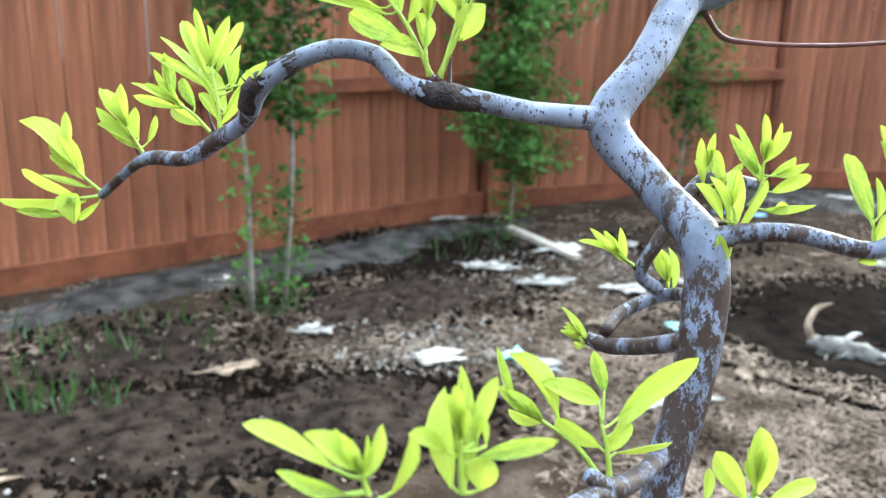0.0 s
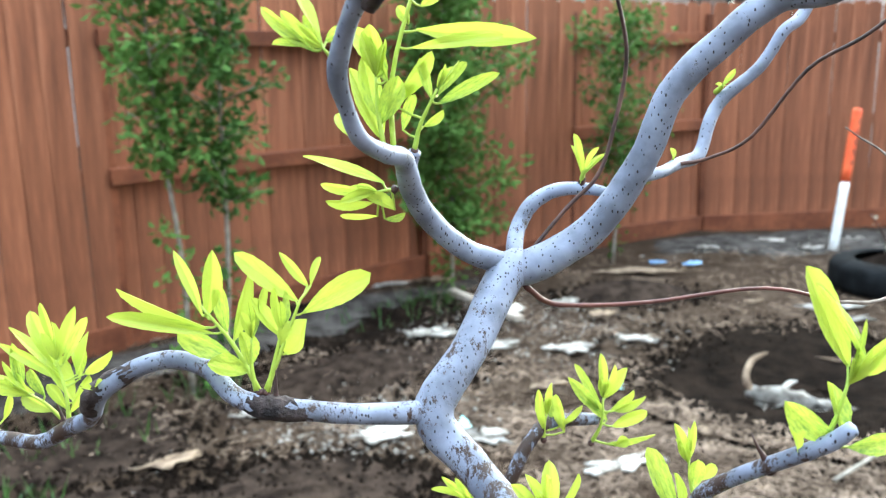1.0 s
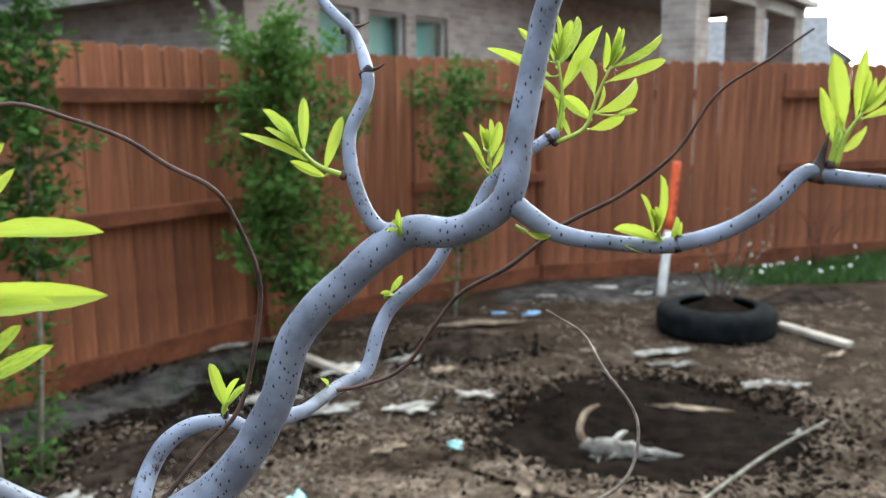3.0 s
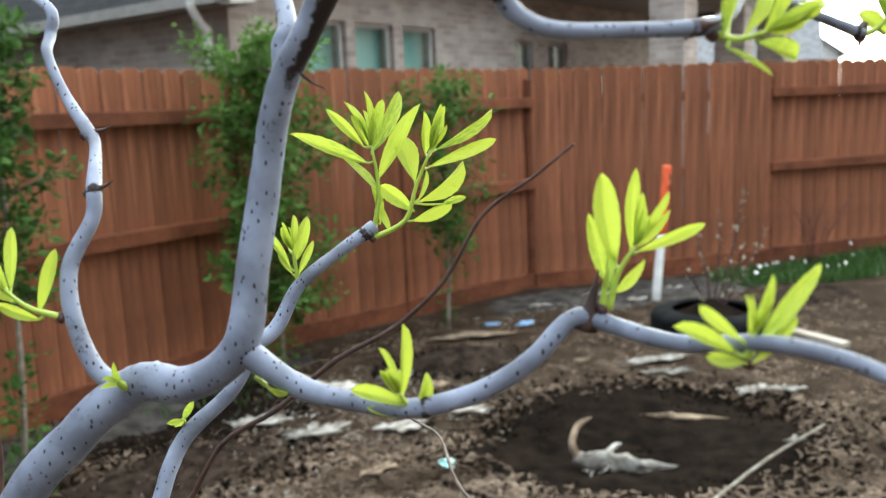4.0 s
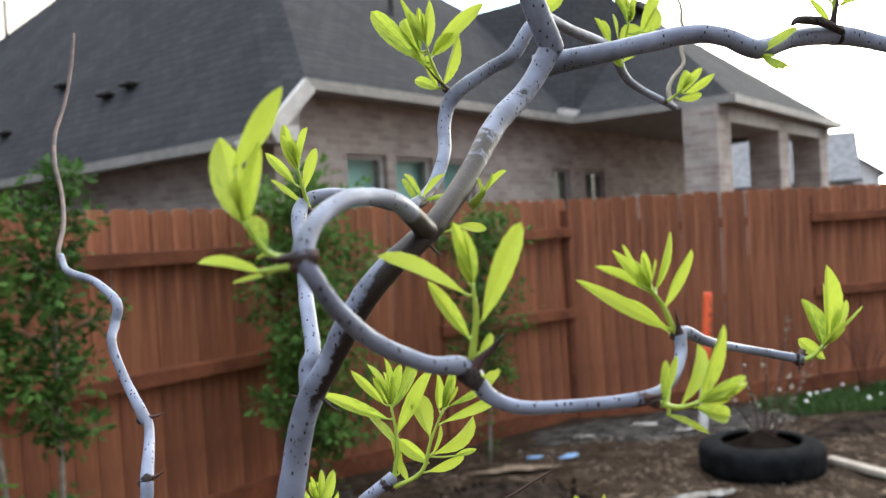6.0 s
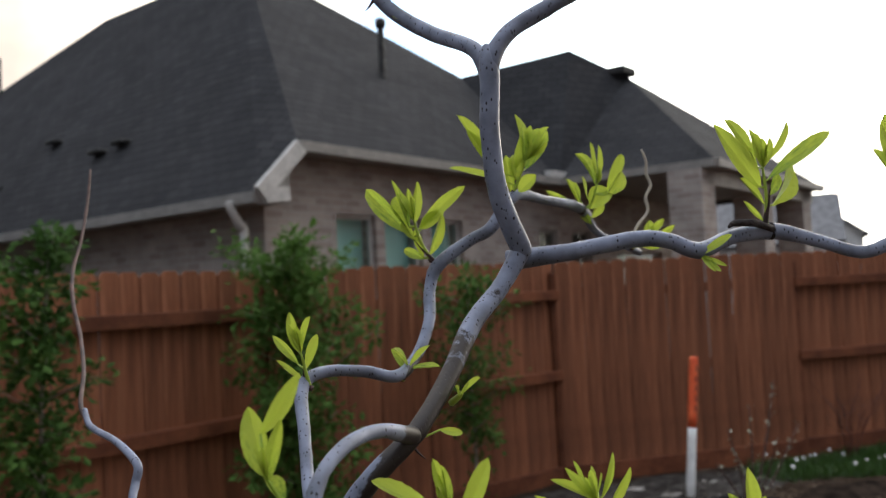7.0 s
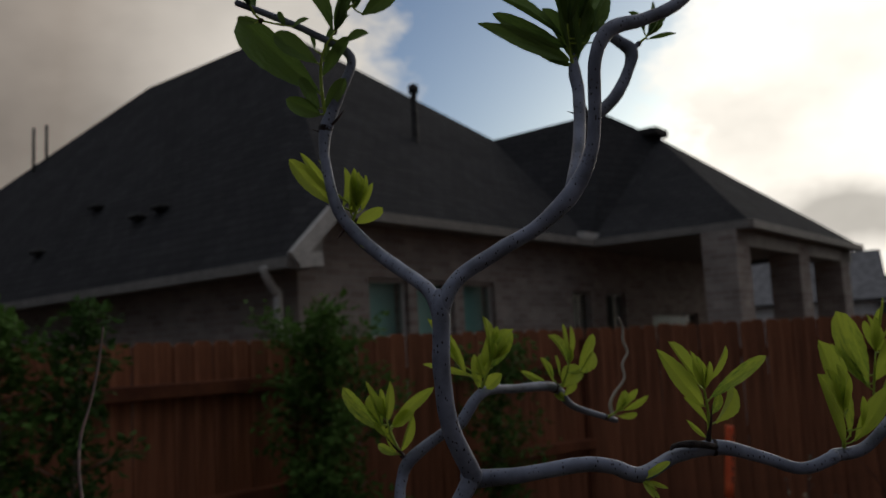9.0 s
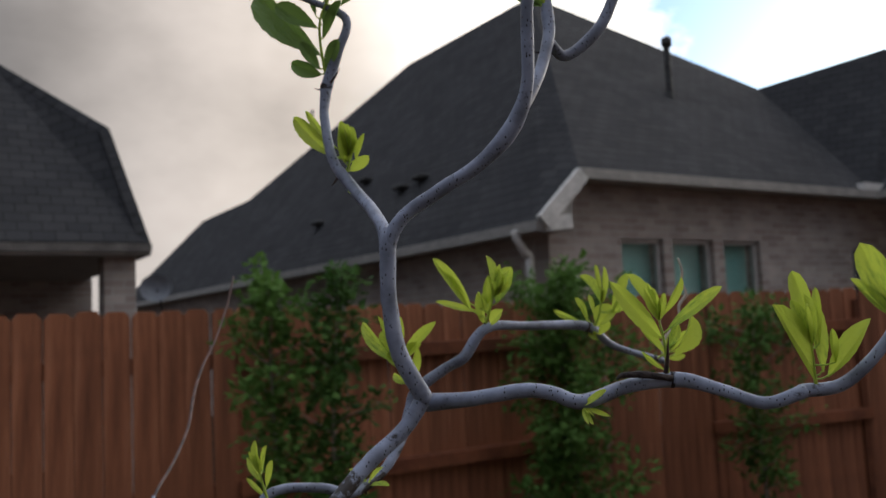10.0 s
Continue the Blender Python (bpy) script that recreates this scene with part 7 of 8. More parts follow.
thorn((0.6220, 0.7108, 1.7469), (-0.0134, 0.0008, 0.0150), 0.0010)
thorn((0.5843, 0.6680, 1.8844), (-0.0062, 0.0007, -0.0081), 0.0009)
thorn((0.7112, 0.6284, 1.9391), (-0.0073, -0.0007, 0.0011), 0.0007)
thorn((0.2741, 0.5955, 1.3829), (0.0007, 0.0018, 0.0149), 0.0012)
thorn((0.1979, 0.6268, 1.3802), (-0.0062, 0.0000, 0.0054), 0.0012)
thorn((0.1756, 0.6547, 1.3551), (-0.0044, 0.0024, 0.0151), 0.0010)
thorn((0.3503, 0.6443, 1.2632), (-0.0125, 0.0017, 0.0098), 0.0010)
thorn((0.4729, 0.6227, 1.5963), (0.0060, -0.0028, 0.0030), 0.0008)
thorn((0.4429, 0.5199, 1.3806), (-0.0060, 0.0013, 0.0115), 0.0010)
thorn((0.1344, 0.6854, 1.3405), (-0.0059, 0.0013, 0.0102), 0.0009)
thorn((0.5632, 0.5587, 1.6771), (0.0056, -0.0037, -0.0064), 0.0007)
thorn((0.7152, 0.5986, 1.7451), (0.0003, -0.0021, -0.0017), 0.0008)
limb("bark_scar", [(0.5188, 0.4892, 1.676, 0.0021), (0.5186, 0.4886, 1.675, 0.00244), (0.5187, 0.4882, 1.674, 0.00256), (0.5189, 0.488, 1.673, 0.00244), (0.5194, 0.4878, 1.672, 0.0021)], SCAR, tree, 14, 5, 0.2, "rough dark-brown scar on the bark")
limb("bark_scar", [(0.5591, 0.5068, 1.6436, 0.00214), (0.5599, 0.5071, 1.6432, 0.00248), (0.5607, 0.5073, 1.6426, 0.00261), (0.5614, 0.5075, 1.6418, 0.00248), (0.5619, 0.5076, 1.641, 0.00214)], SCAR, tree, 14, 5, 0.2, "rough dark-brown scar on the bark")
limb("bark_scar", [(0.603, 0.5019, 1.6313, 0.00163), (0.6043, 0.5018, 1.6313, 0.0019), (0.6056, 0.5018, 1.6314, 0.00199), (0.6069, 0.5019, 1.6315, 0.0019), (0.6082, 0.502, 1.6317, 0.00163)], SCAR, tree, 14, 5, 0.2, "rough dark-brown scar on the bark")
limb("bark_scar", [(0.4729, 0.6219, 1.595, 0.00208), (0.4729, 0.6223, 1.5957, 0.00241), (0.4729, 0.6227, 1.5963, 0.00253), (0.4729, 0.6232, 1.5969, 0.00241), (0.4729, 0.6237, 1.5974, 0.00208)], SCAR, tree, 14, 5, 0.2, "rough dark-brown scar on the bark")
limb("bark_scar", [(0.5748, 0.6792, 1.9397, 0.00333), (0.5751, 0.6792, 1.9409, 0.00388), (0.5754, 0.6792, 1.9421, 0.00407), (0.5757, 0.6792, 1.9433, 0.00388), (0.5761, 0.6791, 1.9445, 0.00333)], SCAR, tree, 14, 5, 0.2, "rough dark-brown scar on the bark")
limb("bark_scar", [(0.566, 0.6732, 1.5676, 0.0024), (0.5673, 0.6732, 1.5684, 0.00279), (0.5686, 0.6733, 1.5691, 0.00293), (0.5699, 0.6734, 1.5698, 0.00279), (0.5712, 0.6735, 1.5706, 0.0024)], SCAR, tree, 14, 5, 0.2, "rough dark-brown scar on the bark")
limb("bark_scar", [(0.6726, 0.5285, 1.6328, 0.00127), (0.6733, 0.5286, 1.6326, 0.00147), (0.674, 0.5287, 1.6324, 0.00155), (0.6747, 0.5289, 1.6322, 0.00147), (0.6754, 0.529, 1.632, 0.00127)], SCAR, tree, 14, 5, 0.2, "rough dark-brown scar on the bark")
limb("bark_scar", [(0.7644, 0.6106, 1.7536, 0.00353), (0.7652, 0.6106, 1.7536, 0.0041), (0.766, 0.6107, 1.7536, 0.00431), (0.7668, 0.6107, 1.7536, 0.0041), (0.7676, 0.6107, 1.7535, 0.00353)], SCAR, tree, 14, 5, 0.2, "rough dark-brown scar on the bark")
limb("bark_scar", [(0.7371, 0.7656, 1.7825, 0.00301), (0.738, 0.7664, 1.7823, 0.0035), (0.7389, 0.7672, 1.7821, 0.00368), (0.7398, 0.768, 1.7818, 0.0035), (0.7407, 0.7689, 1.7815, 0.00301)], SCAR, tree, 14, 5, 0.2, "rough dark-brown scar on the bark")
limb("bark_scar", [(0.7883, 0.7982, 1.7569, 0.00194), (0.7892, 0.7985, 1.7566, 0.00226), (0.7901, 0.7989, 1.7563, 0.00237), (0.791, 0.7992, 1.756, 0.00226), (0.7919, 0.7995, 1.7557, 0.00194)], SCAR, tree, 14, 5, 0.2, "rough dark-brown scar on the bark")
limb("bark_scar", [(0.5517, 0.5434, 1.5405, 0.00223), (0.5523, 0.543, 1.5406, 0.0026), (0.553, 0.5426, 1.5408, 0.00273), (0.5537, 0.5422, 1.541, 0.0026), (0.5544, 0.5418, 1.5411, 0.00223)], SCAR, tree, 14, 5, 0.2, "rough dark-brown scar on the bark")





# ---- saplings along the fence ----
def leaf_quads(verts, faces, c, rng, spread, count, size):
    """A clump of small pointed leaves round c, each bent along its rib."""
    for _ in range(count):
        at = c + Vector((rng.gauss(0, spread), rng.gauss(0, spread), rng.gauss(0, spread * 0.9)))
        d = (at - c).normalized() * 0.8 + Vector((rng.uniform(-1, 1), rng.uniform(-1, 1), rng.uniform(-0.7, 0.6)))
        d = d.normalized()
        s = size * rng.uniform(0.6, 1.25)
        w = d.cross(Vector((rng.uniform(-1, 1), rng.uniform(-1, 1), 1.4))).normalized() * s * 0.3
        up = d.cross(w).normalized() * s * 0.12
        o = len(verts)
        verts += [at, at + d * s * 0.45 + w + up, at + d * s, at + d * s * 0.45 - w + up, at + d * s * 0.45]
        faces += [(o, o + 4, o + 1), (o + 4, o + 2, o + 1), (o, o + 3, o + 4), (o + 4, o + 3, o + 2)]


def sapling(base, lean, height, crown_r, clumps, seed, low=0.45, skirt=0.0):
    """A slim upright young tree: stem, side twigs that each carry clumps of small leaves, gaps between them, and sprouts at the foot."""
    rng = random.Random(seed)
    x, y = base
    z = ground_z(x, y)
    t = thing("sapling", (x, y, z), "slim young tree with a narrow leafy green crown", "tree", "saplings along the fence")
    top = Vector((lean[0], lean[1], height))
    rows = [(0, 0, -0.05, 0.014), (top.x * 0.3 + 0.02, top.y * 0.3, height * 0.33, 0.011), (top.x * 0.65 - 0.01, top.y * 0.65, height * 0.66, 0.009), (*top, 0.003)]
    v, f = tube_data(rows, 8, 4, 0.05)
    part("trunk", mesh_of("trunk", v, f, SAP_BARK, True), t)
    verts, faces = [], []
    twigs = 20 if clumps < 6 else 30
    for k in range(twigs):
        h = low + (1.0 - low) * (k + 0.5) / twigs
        a = k * 2.4 + rng.uniform(-0.5, 0.5)
        root = top * h
        wide = 1.12 - 0.6 * abs((h - low) / (1 - low) - 0.45)
        ln = crown_r * rng.uniform(0.55, 1.2) * wide
        tip = root + Vector((math.cos(a) * ln, math.sin(a) * ln, ln * rng.uniform(0.3, 0.9)))
        v, f = tube_data([(*root, 0.005), (*root.lerp(tip, 0.5), 0.0035), (*tip, 0.0012)], 5, 2, 0)
        part("twig", mesh_of("twig", v, f, SAP_BARK, True), t)
        for c in range(clumps):
            u = (c + rng.uniform(0.4, 1.1)) / clumps
            leaf_quads(verts, faces, root.lerp(tip, u), rng, 0.026 + 0.06 * crown_r, rng.randint(16, 30), 0.062)
    for c in range(5):
        leaf_quads(verts, faces, top * rng.uniform(0.96, 1.03), rng, 0.04, 10, 0.055)
    for c in range(int(16 * skirt)):
        h = rng.uniform(0.04, low * 0.8) * height
        leaf_quads(verts, faces, Vector((top.x * h / height + rng.gauss(0, 0.05), rng.gauss(0, 0.05), h)), rng, 0.03, rng.randint(4, 10), 0.055)
    part("crown", mesh_of("crown", verts, faces, SAP_LEAF), t, kind="stuff")
    return t


sapling((-0.36, 4.25), (-0.10, 0.10), 2.03, 0.19, 3, 1, 0.5, 1.0)
sapling((-0.22, 4.36), (0.11, 0.03), 2.05, 0.19, 3, 2, 0.42, 1.6)
sapling((1.13, 5.85), (-0.05, -0.05), 2.02, 0.4, 9, 3, 0.16, 0.6)
sapling((2.44, 6.38), (0.03, 0.0), 1.8, 0.32, 4, 4, 0.3, 0.5)


# ---- things in the yard ----
def stake():
    t = thing("marker_stake", (4.257, 6.407, ground_z(4.257, 6.407)), "leaning white marker post with an orange top", "stake")
    tilt = Matrix.Rotation(math.atan2(0.085, 0.52), 4, "Y") @ Matrix.Rotation(-math.atan2(0.05, 0.52), 4, "X")
    v, f = tube_data([(0, 0, -0.1, 0.036), (0, 0, 0.3, 0.036), (0, 0, 0.55, 0.036)], 16, 2, 0)
    part("lower_tube", mesh_of("lower_tube", v, f, WHITE, True), t, "white lower half", m=tilt)
    v, f = tube_data([(0, 0, 0.55, 0.037), (0, 0, 0.85, 0.037), (0, 0, 1.10, 0.036), (0, 0, 1.125, 0.028)], 16, 3, 0)
    part("upper_tube", mesh_of("upper_tube", v, f, ORANGE, True), t, "orange upper half", m=tilt)
    for i in range(5):
        part("marking", box_mesh("marking", 0.012, 0.002, 0.05, TWIG, 0), t, m=tilt @ Matrix.Translation((0.004, -0.0385, 0.68 + i * 0.08)))


def tyre():
    x, y = 4.02, 5.32
    t = thing("tyre_planter", (x, y, ground_z(x, y)), "black rubber tyre laid flat as a planter", "tyre")
    prof = [(0.30, 0.30), (0.33, 0.315), (0.42, 0.30), (0.47, 0.27), (0.485, 0.22), (0.485, 0.09), (0.47, 0.03), (0.42, 0.0), (0.33, -0.01), (0.30, 0.0), (0.325, 0.03), (0.43, 0.05), (0.45, 0.10), (0.45, 0.2), (0.43, 0.26), (0.325, 0.275)]
    n, verts, faces = 64, [], []
    for k in range(n):
        a = 2 * math.pi * k / n
        for j, (r, z) in enumerate(prof):
            groove = -0.008 if (k % 2 and 3 <= j <= 6) else 0
            verts.append(((r + groove) * 0.845 * math.cos(a), (r + groove) * 0.845 * math.sin(a), z * 0.68))
        p = len(prof)
        faces += [(k * p + j, ((k + 1) % n) * p + j, ((k + 1) % n) * p + (j + 1) % p, k * p + (j + 1) % p) for j in range(p)]
    part("tread", mesh_of("tread", verts, faces, RUBBER, True), t)
    v, f = tube_data([(0, 0, 0.02, 0.26), (0, 0, 0.15, 0.275), (0, 0, 0.165, 0.23)], 24, 1, 0.03)
    part("soil_fill", mesh_of("soil_fill", v, f, DARK_SOIL, True), t)
    # the shrub planted in it
    s = thing("bare_shrub", (x, y, t.location.z + 0.12), "nearly bare spindly shrub with pale buds in the tyre", "shrub")
    rng = random.Random(5)
    canes = ((0.35, 0.1, 0.9), (0.1, 0.05, 0.75), (-0.22, 0.0, 0.4), (0.2, -0.1, 0.55), (-0.05, 0.1, 0.6), (0.45, 0.0, 0.6))
    for k, (dx, dy, h) in enumerate(canes):
        limb("stem", [(x, y, s.location.z - 0.05, 0.009), (x + dx * 0.5 + 0.03, y + dy * 0.5, s.location.z + h * 0.5, 0.007), (x + dx, y + dy, s.location.z + h, 0.003)], TWIG, s, 6, 3, 0.05)
    verts, faces = [], []
    for i in range(170):
        dx, dy, h = canes[i % 6]
        u = rng.uniform(0.3, 1.0)
        c = Vector((dx * u + 0.03 * (1 - abs(2 * u - 1)), dy * u, h * u)) + Vector((rng.gauss(0, 0.018), rng.gauss(0, 0.018), rng.gauss(0, 0.018)))
        d = Vector((rng.uniform(-1, 1), rng.uniform(-1, 1), rng.uniform(-0.3, 1))).normalized() * rng.uniform(0.015, 0.035)
        w = d.cross(Vector((0.3, 0.2, 1))).normalized() * d.length * 0.3
        o = len(verts)
        verts += [c, c + d * 0.5 + w, c + d, c + d * 0.5 - w]
        faces.append((o, o + 1, o + 2, o + 3))
    part("foliage", mesh_of("foliage", verts, faces, BUD), s)


def scrap(name, x, y, lx, ly, mat, label, category, turn, seed, curl=0.02):
    """A torn, curled flat piece lying on the soil."""
    n, verts, faces = 34, [], []
    for layer in (0, 1):
        for r in (0.0, 0.55, 1.0):
            for k in range(n):
                a = 2 * math.pi * k / n
                e = 0.9 + 0.8 * noise.noise((math.cos(a) * 1.6 + seed * 3.1, math.sin(a) * 1.6, seed)) + 0.8 * noise.noise((math.cos(a) * 5.5 + seed, math.sin(a) * 5.5, seed * 2.3))
                px, py = 0.43 * lx * r * e * math.cos(a), 0.43 * ly * r * e * math.sin(a)
                z = 0.004 + curl * (r * r) * (0.5 + 0.8 * noise.noise((px * 14 + seed, py * 14, 2))) + (0.006 if layer else 0)
                verts.append((px, py, z))
    for layer, o in ((0, 0), (1, 3 * n)):
        for r in range(2):
            for k in range(n):
                q = (o + r * n + k, o + r * n + (k + 1) % n, o + (r + 1) * n + (k + 1) % n, o + (r + 1) * n + k)
                faces.append(q if layer == 0 else q[::-1])
    faces += [(2 * n + k, 2 * n + (k + 1) % n, 5 * n + (k + 1) % n, 5 * n + k) for k in range(n)]
    ob = new(name, mesh_of(name, verts, faces, mat, True))
    ob.matrix_world = Matrix.Translation((x, y, ground_z(x, y) + 0.016)) @ Matrix.Rotation(turn, 4, "Z")
    return tagged(ob, label, category, "scraps on the soil")


def bare_bush(x, y):
    """Leafless reddish twigs before the fence."""
    z = ground_z(x, y)
    b = thing("bare_bush", (x, y, z), "leafless reddish-brown bush before the fence", "shrub")
    rng = random.Random(9)
    for k in range(9):
        dx, dy, h = rng.uniform(-0.55, 0.45), rng.uniform(-0.15, 0.12), rng.uniform(0.45, 0.95)
        mid = (x + dx * 0.35 + rng.uniform(-0.06, 0.06), y + dy * 0.5, z + h * 0.5)
        limb("stem", [(x + dx * 0.06, y, z - 0.03, 0.006), (*mid, 0.0045), (x + dx * 0.75, y + dy, z + h * 0.82, 0.003), (x + dx, y + dy, z + h, 0.0012)], TWIG_RED, b, 6, 3, 0.1, seed=k)
        limb("side_twig", [(*mid, 0.003), (mid[0] + rng.uniform(-0.15, 0.15), mid[1], mid[2] + 0.12, 0.002), (mid[0] + rng.uniform(-0.28, 0.28), mid[1] - 0.03, mid[2] + 0.22, 0.001)], TWIG_RED, b, 5, 3, 0.1, seed=k)


stake()
tyre()
bare_bush(6.30, 6.95)
soil_patch("soil_hollow", 2.6, 3.83, 0.93, 0.8, 0.02, DARK_SOIL, "dark freshly dug hollow of loose soil", 0.1, 1)
soil_patch("soil_mound", 2.2, 5.42, 0.46, 0.28, 0.05, MID_SOIL, "low mound of dark loose soil", 0.0, 2)
soil_patch("soil_hollow", 0.55, 5.2, 0.78, 0.5, 0.01, DARK_SOIL, "dark planting hollow beside a sapling", 0.5, 3)
soil_patch("soil_hollow", -0.72, 3.75, 0.55, 0.34, 0.01, MID_SOIL, "dark planting hollow beside a sapling", 0.4, 4)
soil_patch("soil_hollow", 0.35, 4.35, 0.75, 0.34, 0.01, MID_SOIL, "dark loose soil between the saplings", 0.6, 12)
soil_patch("soil_mound", 0.15, 3.12, 0.5, 0.34, 0.01, MID_SOIL, "low spread of dark loose soil", 0.1, 5)
soil_patch("soil_mound", 5.3, 5.9, 0.6, 0.24, 0.03, MID_SOIL, "low spread of dark loose soil", 0.2, 6)
soil_patch("gravel_strip", 4.3, 6.75, 1.5, 0.45, 0.015, GRAVEL, "grey gravel scattered along the fence", 0.0, 7)
soil_patch("gravel_strip", -0.2, 5.0, 1.9, 0.26, 0.02, GRAVEL, "grey crumbly edge of soil under the fence", 0.62, 8)
soil_patch("soil_mound", -0.6, 2.95, 0.8, 0.36, 0.01, MID_SOIL, "low spread of dark loose soil", -0.1, 10)

SCRAPS_FRONT = (
    (0.48, 3.6, 0.26, 0.15, PALE, 0.2), (0.9, 3.5, 0.30, 0.14, PALE, -0.6), (3.33, 4.92, 0.52, 0.12, PALE, -0.1), (3.25, 4.66, 0.34, 0.1, PALE, -0.2),
    (3.5, 4.18, 0.26, 0.1, PALE, 0.1), (3.66, 4.12, 0.22, 0.12, PALE, -0.2), (2.5, 6.0, 0.75, 0.13, TAN, -0.15), (1.57, 4.5, 0.28, 0.14, PALE, 0.2),
    (2.92, 4.08, 0.45, 0.09, TAN, -0.6), (1.95, 4.55, 0.3, 0.12, PALE, -0.3), (1.3, 4.0, 0.24, 0.1, TAN, 0.4),
)
SCRAPS_MIDDLE = (
    (1.75, 3.35, 0.3, 0.14, TAN, 1.2), (1.1, 4.6, 0.4, 0.2, PALE, 0.3), (0.85, 4.85, 0.35, 0.16, PALE, -0.2), (1.35, 5.2, 0.32, 0.2, PALE, 0.5),
    (1.75, 5.3, 0.24, 0.12, PALE, 0.1), (1.9, 5.0, 0.2, 0.1, TAN, 0.7), (2.9, 5.1, 0.12, 0.07, TAN, 0.0), (4.3, 4.5, 0.2, 0.06, TAN, 0.2),
    (3.2, 3.5, 0.1, 0.07, PALE, 0.0), (3.6, 3.1, 0.3, 0.1, PALE, -0.4), (1.35, 3.1, 0.3, 0.16, PALE, 0.1),
)
SCRAPS_BACK = (
    (0.75, 6.05, 0.25, 0.15, PALE, 0.3), (1.02, 6.1, 0.22, 0.14, TAN, 0.2), (-0.05, 3.9, 0.2, 0.12, PALE, 0.2), (-0.35, 3.5, 0.3, 0.1, TAN, 0.5),
    (-0.6, 4.6, 0.18, 0.1, PALE, 0.5), (-1.0, 2.6, 0.3, 0.16, TAN, 0.2), (3.3, 6.6, 0.2, 0.1, PALE, 0.0), (3.9, 6.75, 0.3, 0.12, PALE, 0.1),
    (4.1, 6.45, 0.24, 0.1, PALE, 0.3), (4.6, 6.7, 0.2, 0.1, PALE, 0.2),
)
for i, (x, y, lx, ly, m, turn) in enumerate(SCRAPS_FRONT + SCRAPS_MIDDLE + SCRAPS_BACK):
    big = m is PALE
    scrap("pale_scrap" if big else "bark_scrap", x, y, lx, ly, m, "pale torn scrap lying on the soil" if big else "tan strip of bark lying on the soil", "scrap", turn, i + 1)
for i, (x, y, m) in enumerate(((2.75, 6.25, BLUE), (2.98, 6.15, BLUE), (0.82, 3.62, AQUA), (1.62, 3.95, AQUA))):
    scrap("plastic_scrap", x, y, 0.16, 0.09, m, "small bluish plastic scrap on the soil", "scrap", 0.4 * i, 60 + i)


def driftwood(x, y):
    """A forked bleached piece of wood with a curled end."""
    z = ground_z(x, y) + 0.06
    t = thing("bleached_wood", (x, y, z - 0.03), "bleached forked piece of wood in the hollow", "wood")
    limb("stem", [(x - 0.17, y + 0.05, z + 0.02, 0.012), (x - 0.1, y + 0.02, z + 0.02, 0.036), (x + 0.0, y - 0.02, z + 0.01, 0.04), (x + 0.12, y - 0.07, z - 0.005, 0.026), (x + 0.24, y - 0.12, z - 0.02, 0.014), (x + 0.3, y - 0.14, z - 0.03, 0.005)], PALE, t, 9, 4, 0.8)
    limb("prong", [(x - 0.04, y + 0.01, z + 0.02, 0.02), (x + 0.04, y + 0.05, z + 0.05, 0.014), (x + 0.08, y + 0.05, z + 0.06, 0.004)], PALE, t, 7, 3, 0.6)
    limb("curl", [(x - 0.14, y + 0.03, z + 0.02, 0.012), (x - 0.16, y + 0.08, z + 0.09, 0.016), (x - 0.1, y + 0.13, z + 0.15, 0.014), (x - 0.02, y + 0.15, z + 0.17, 0.004)], TAN, t, 7, 3, 0.4)


scrap("pale_scrap", 2.25, 3.66, 0.2, 0.11, PALE, "pale torn scrap lying in the hollow", "scrap", 0.7, 81, 0.05)
scrap("pale_scrap", 2.42, 3.6, 0.17, 0.08, PALE, "pale torn scrap lying in the hollow", "scrap", -0.4, 82, 0.04)
driftwood(2.33, 3.68)
plank = tagged(new("timber_plank", box_mesh("timber_plank", 0.6, 0.08, 0.04, GREYWOOD, 0.006)), "weathered grey timber lying beside the tyre", "plank")
plank.matrix_world = Matrix.Translation((4.53, 4.95, ground_z(4.53, 4.95) + 0.015)) @ Matrix.Rotation(-1.43, 4, "Z")
plank = tagged(new("timber_plank", box_mesh("timber_plank", 0.75, 0.06, 0.04, GREYWOOD, 0.006)), "weathered grey timber lying beside a sapling", "plank")
plank.matrix_world = Matrix.Translation((1.25, 5.35, ground_z(1.25, 5.35) + 0.01)) @ Matrix.Rotation(-1.15, 4, "Z")
stick = thing("long_stick", (2.9, 3.35, 0.05), "long bare pale stick leaning over the soil", "stick")
limb("stem", [(2.05, 2.86, 0.03, 0.008), (2.45, 3.06, 0.06, 0.008), (2.9, 3.29, 0.07, 0.007), (3.39, 3.53, 0.05, 0.005)], SAP_BARK, stick, 8, 4, 0.1)


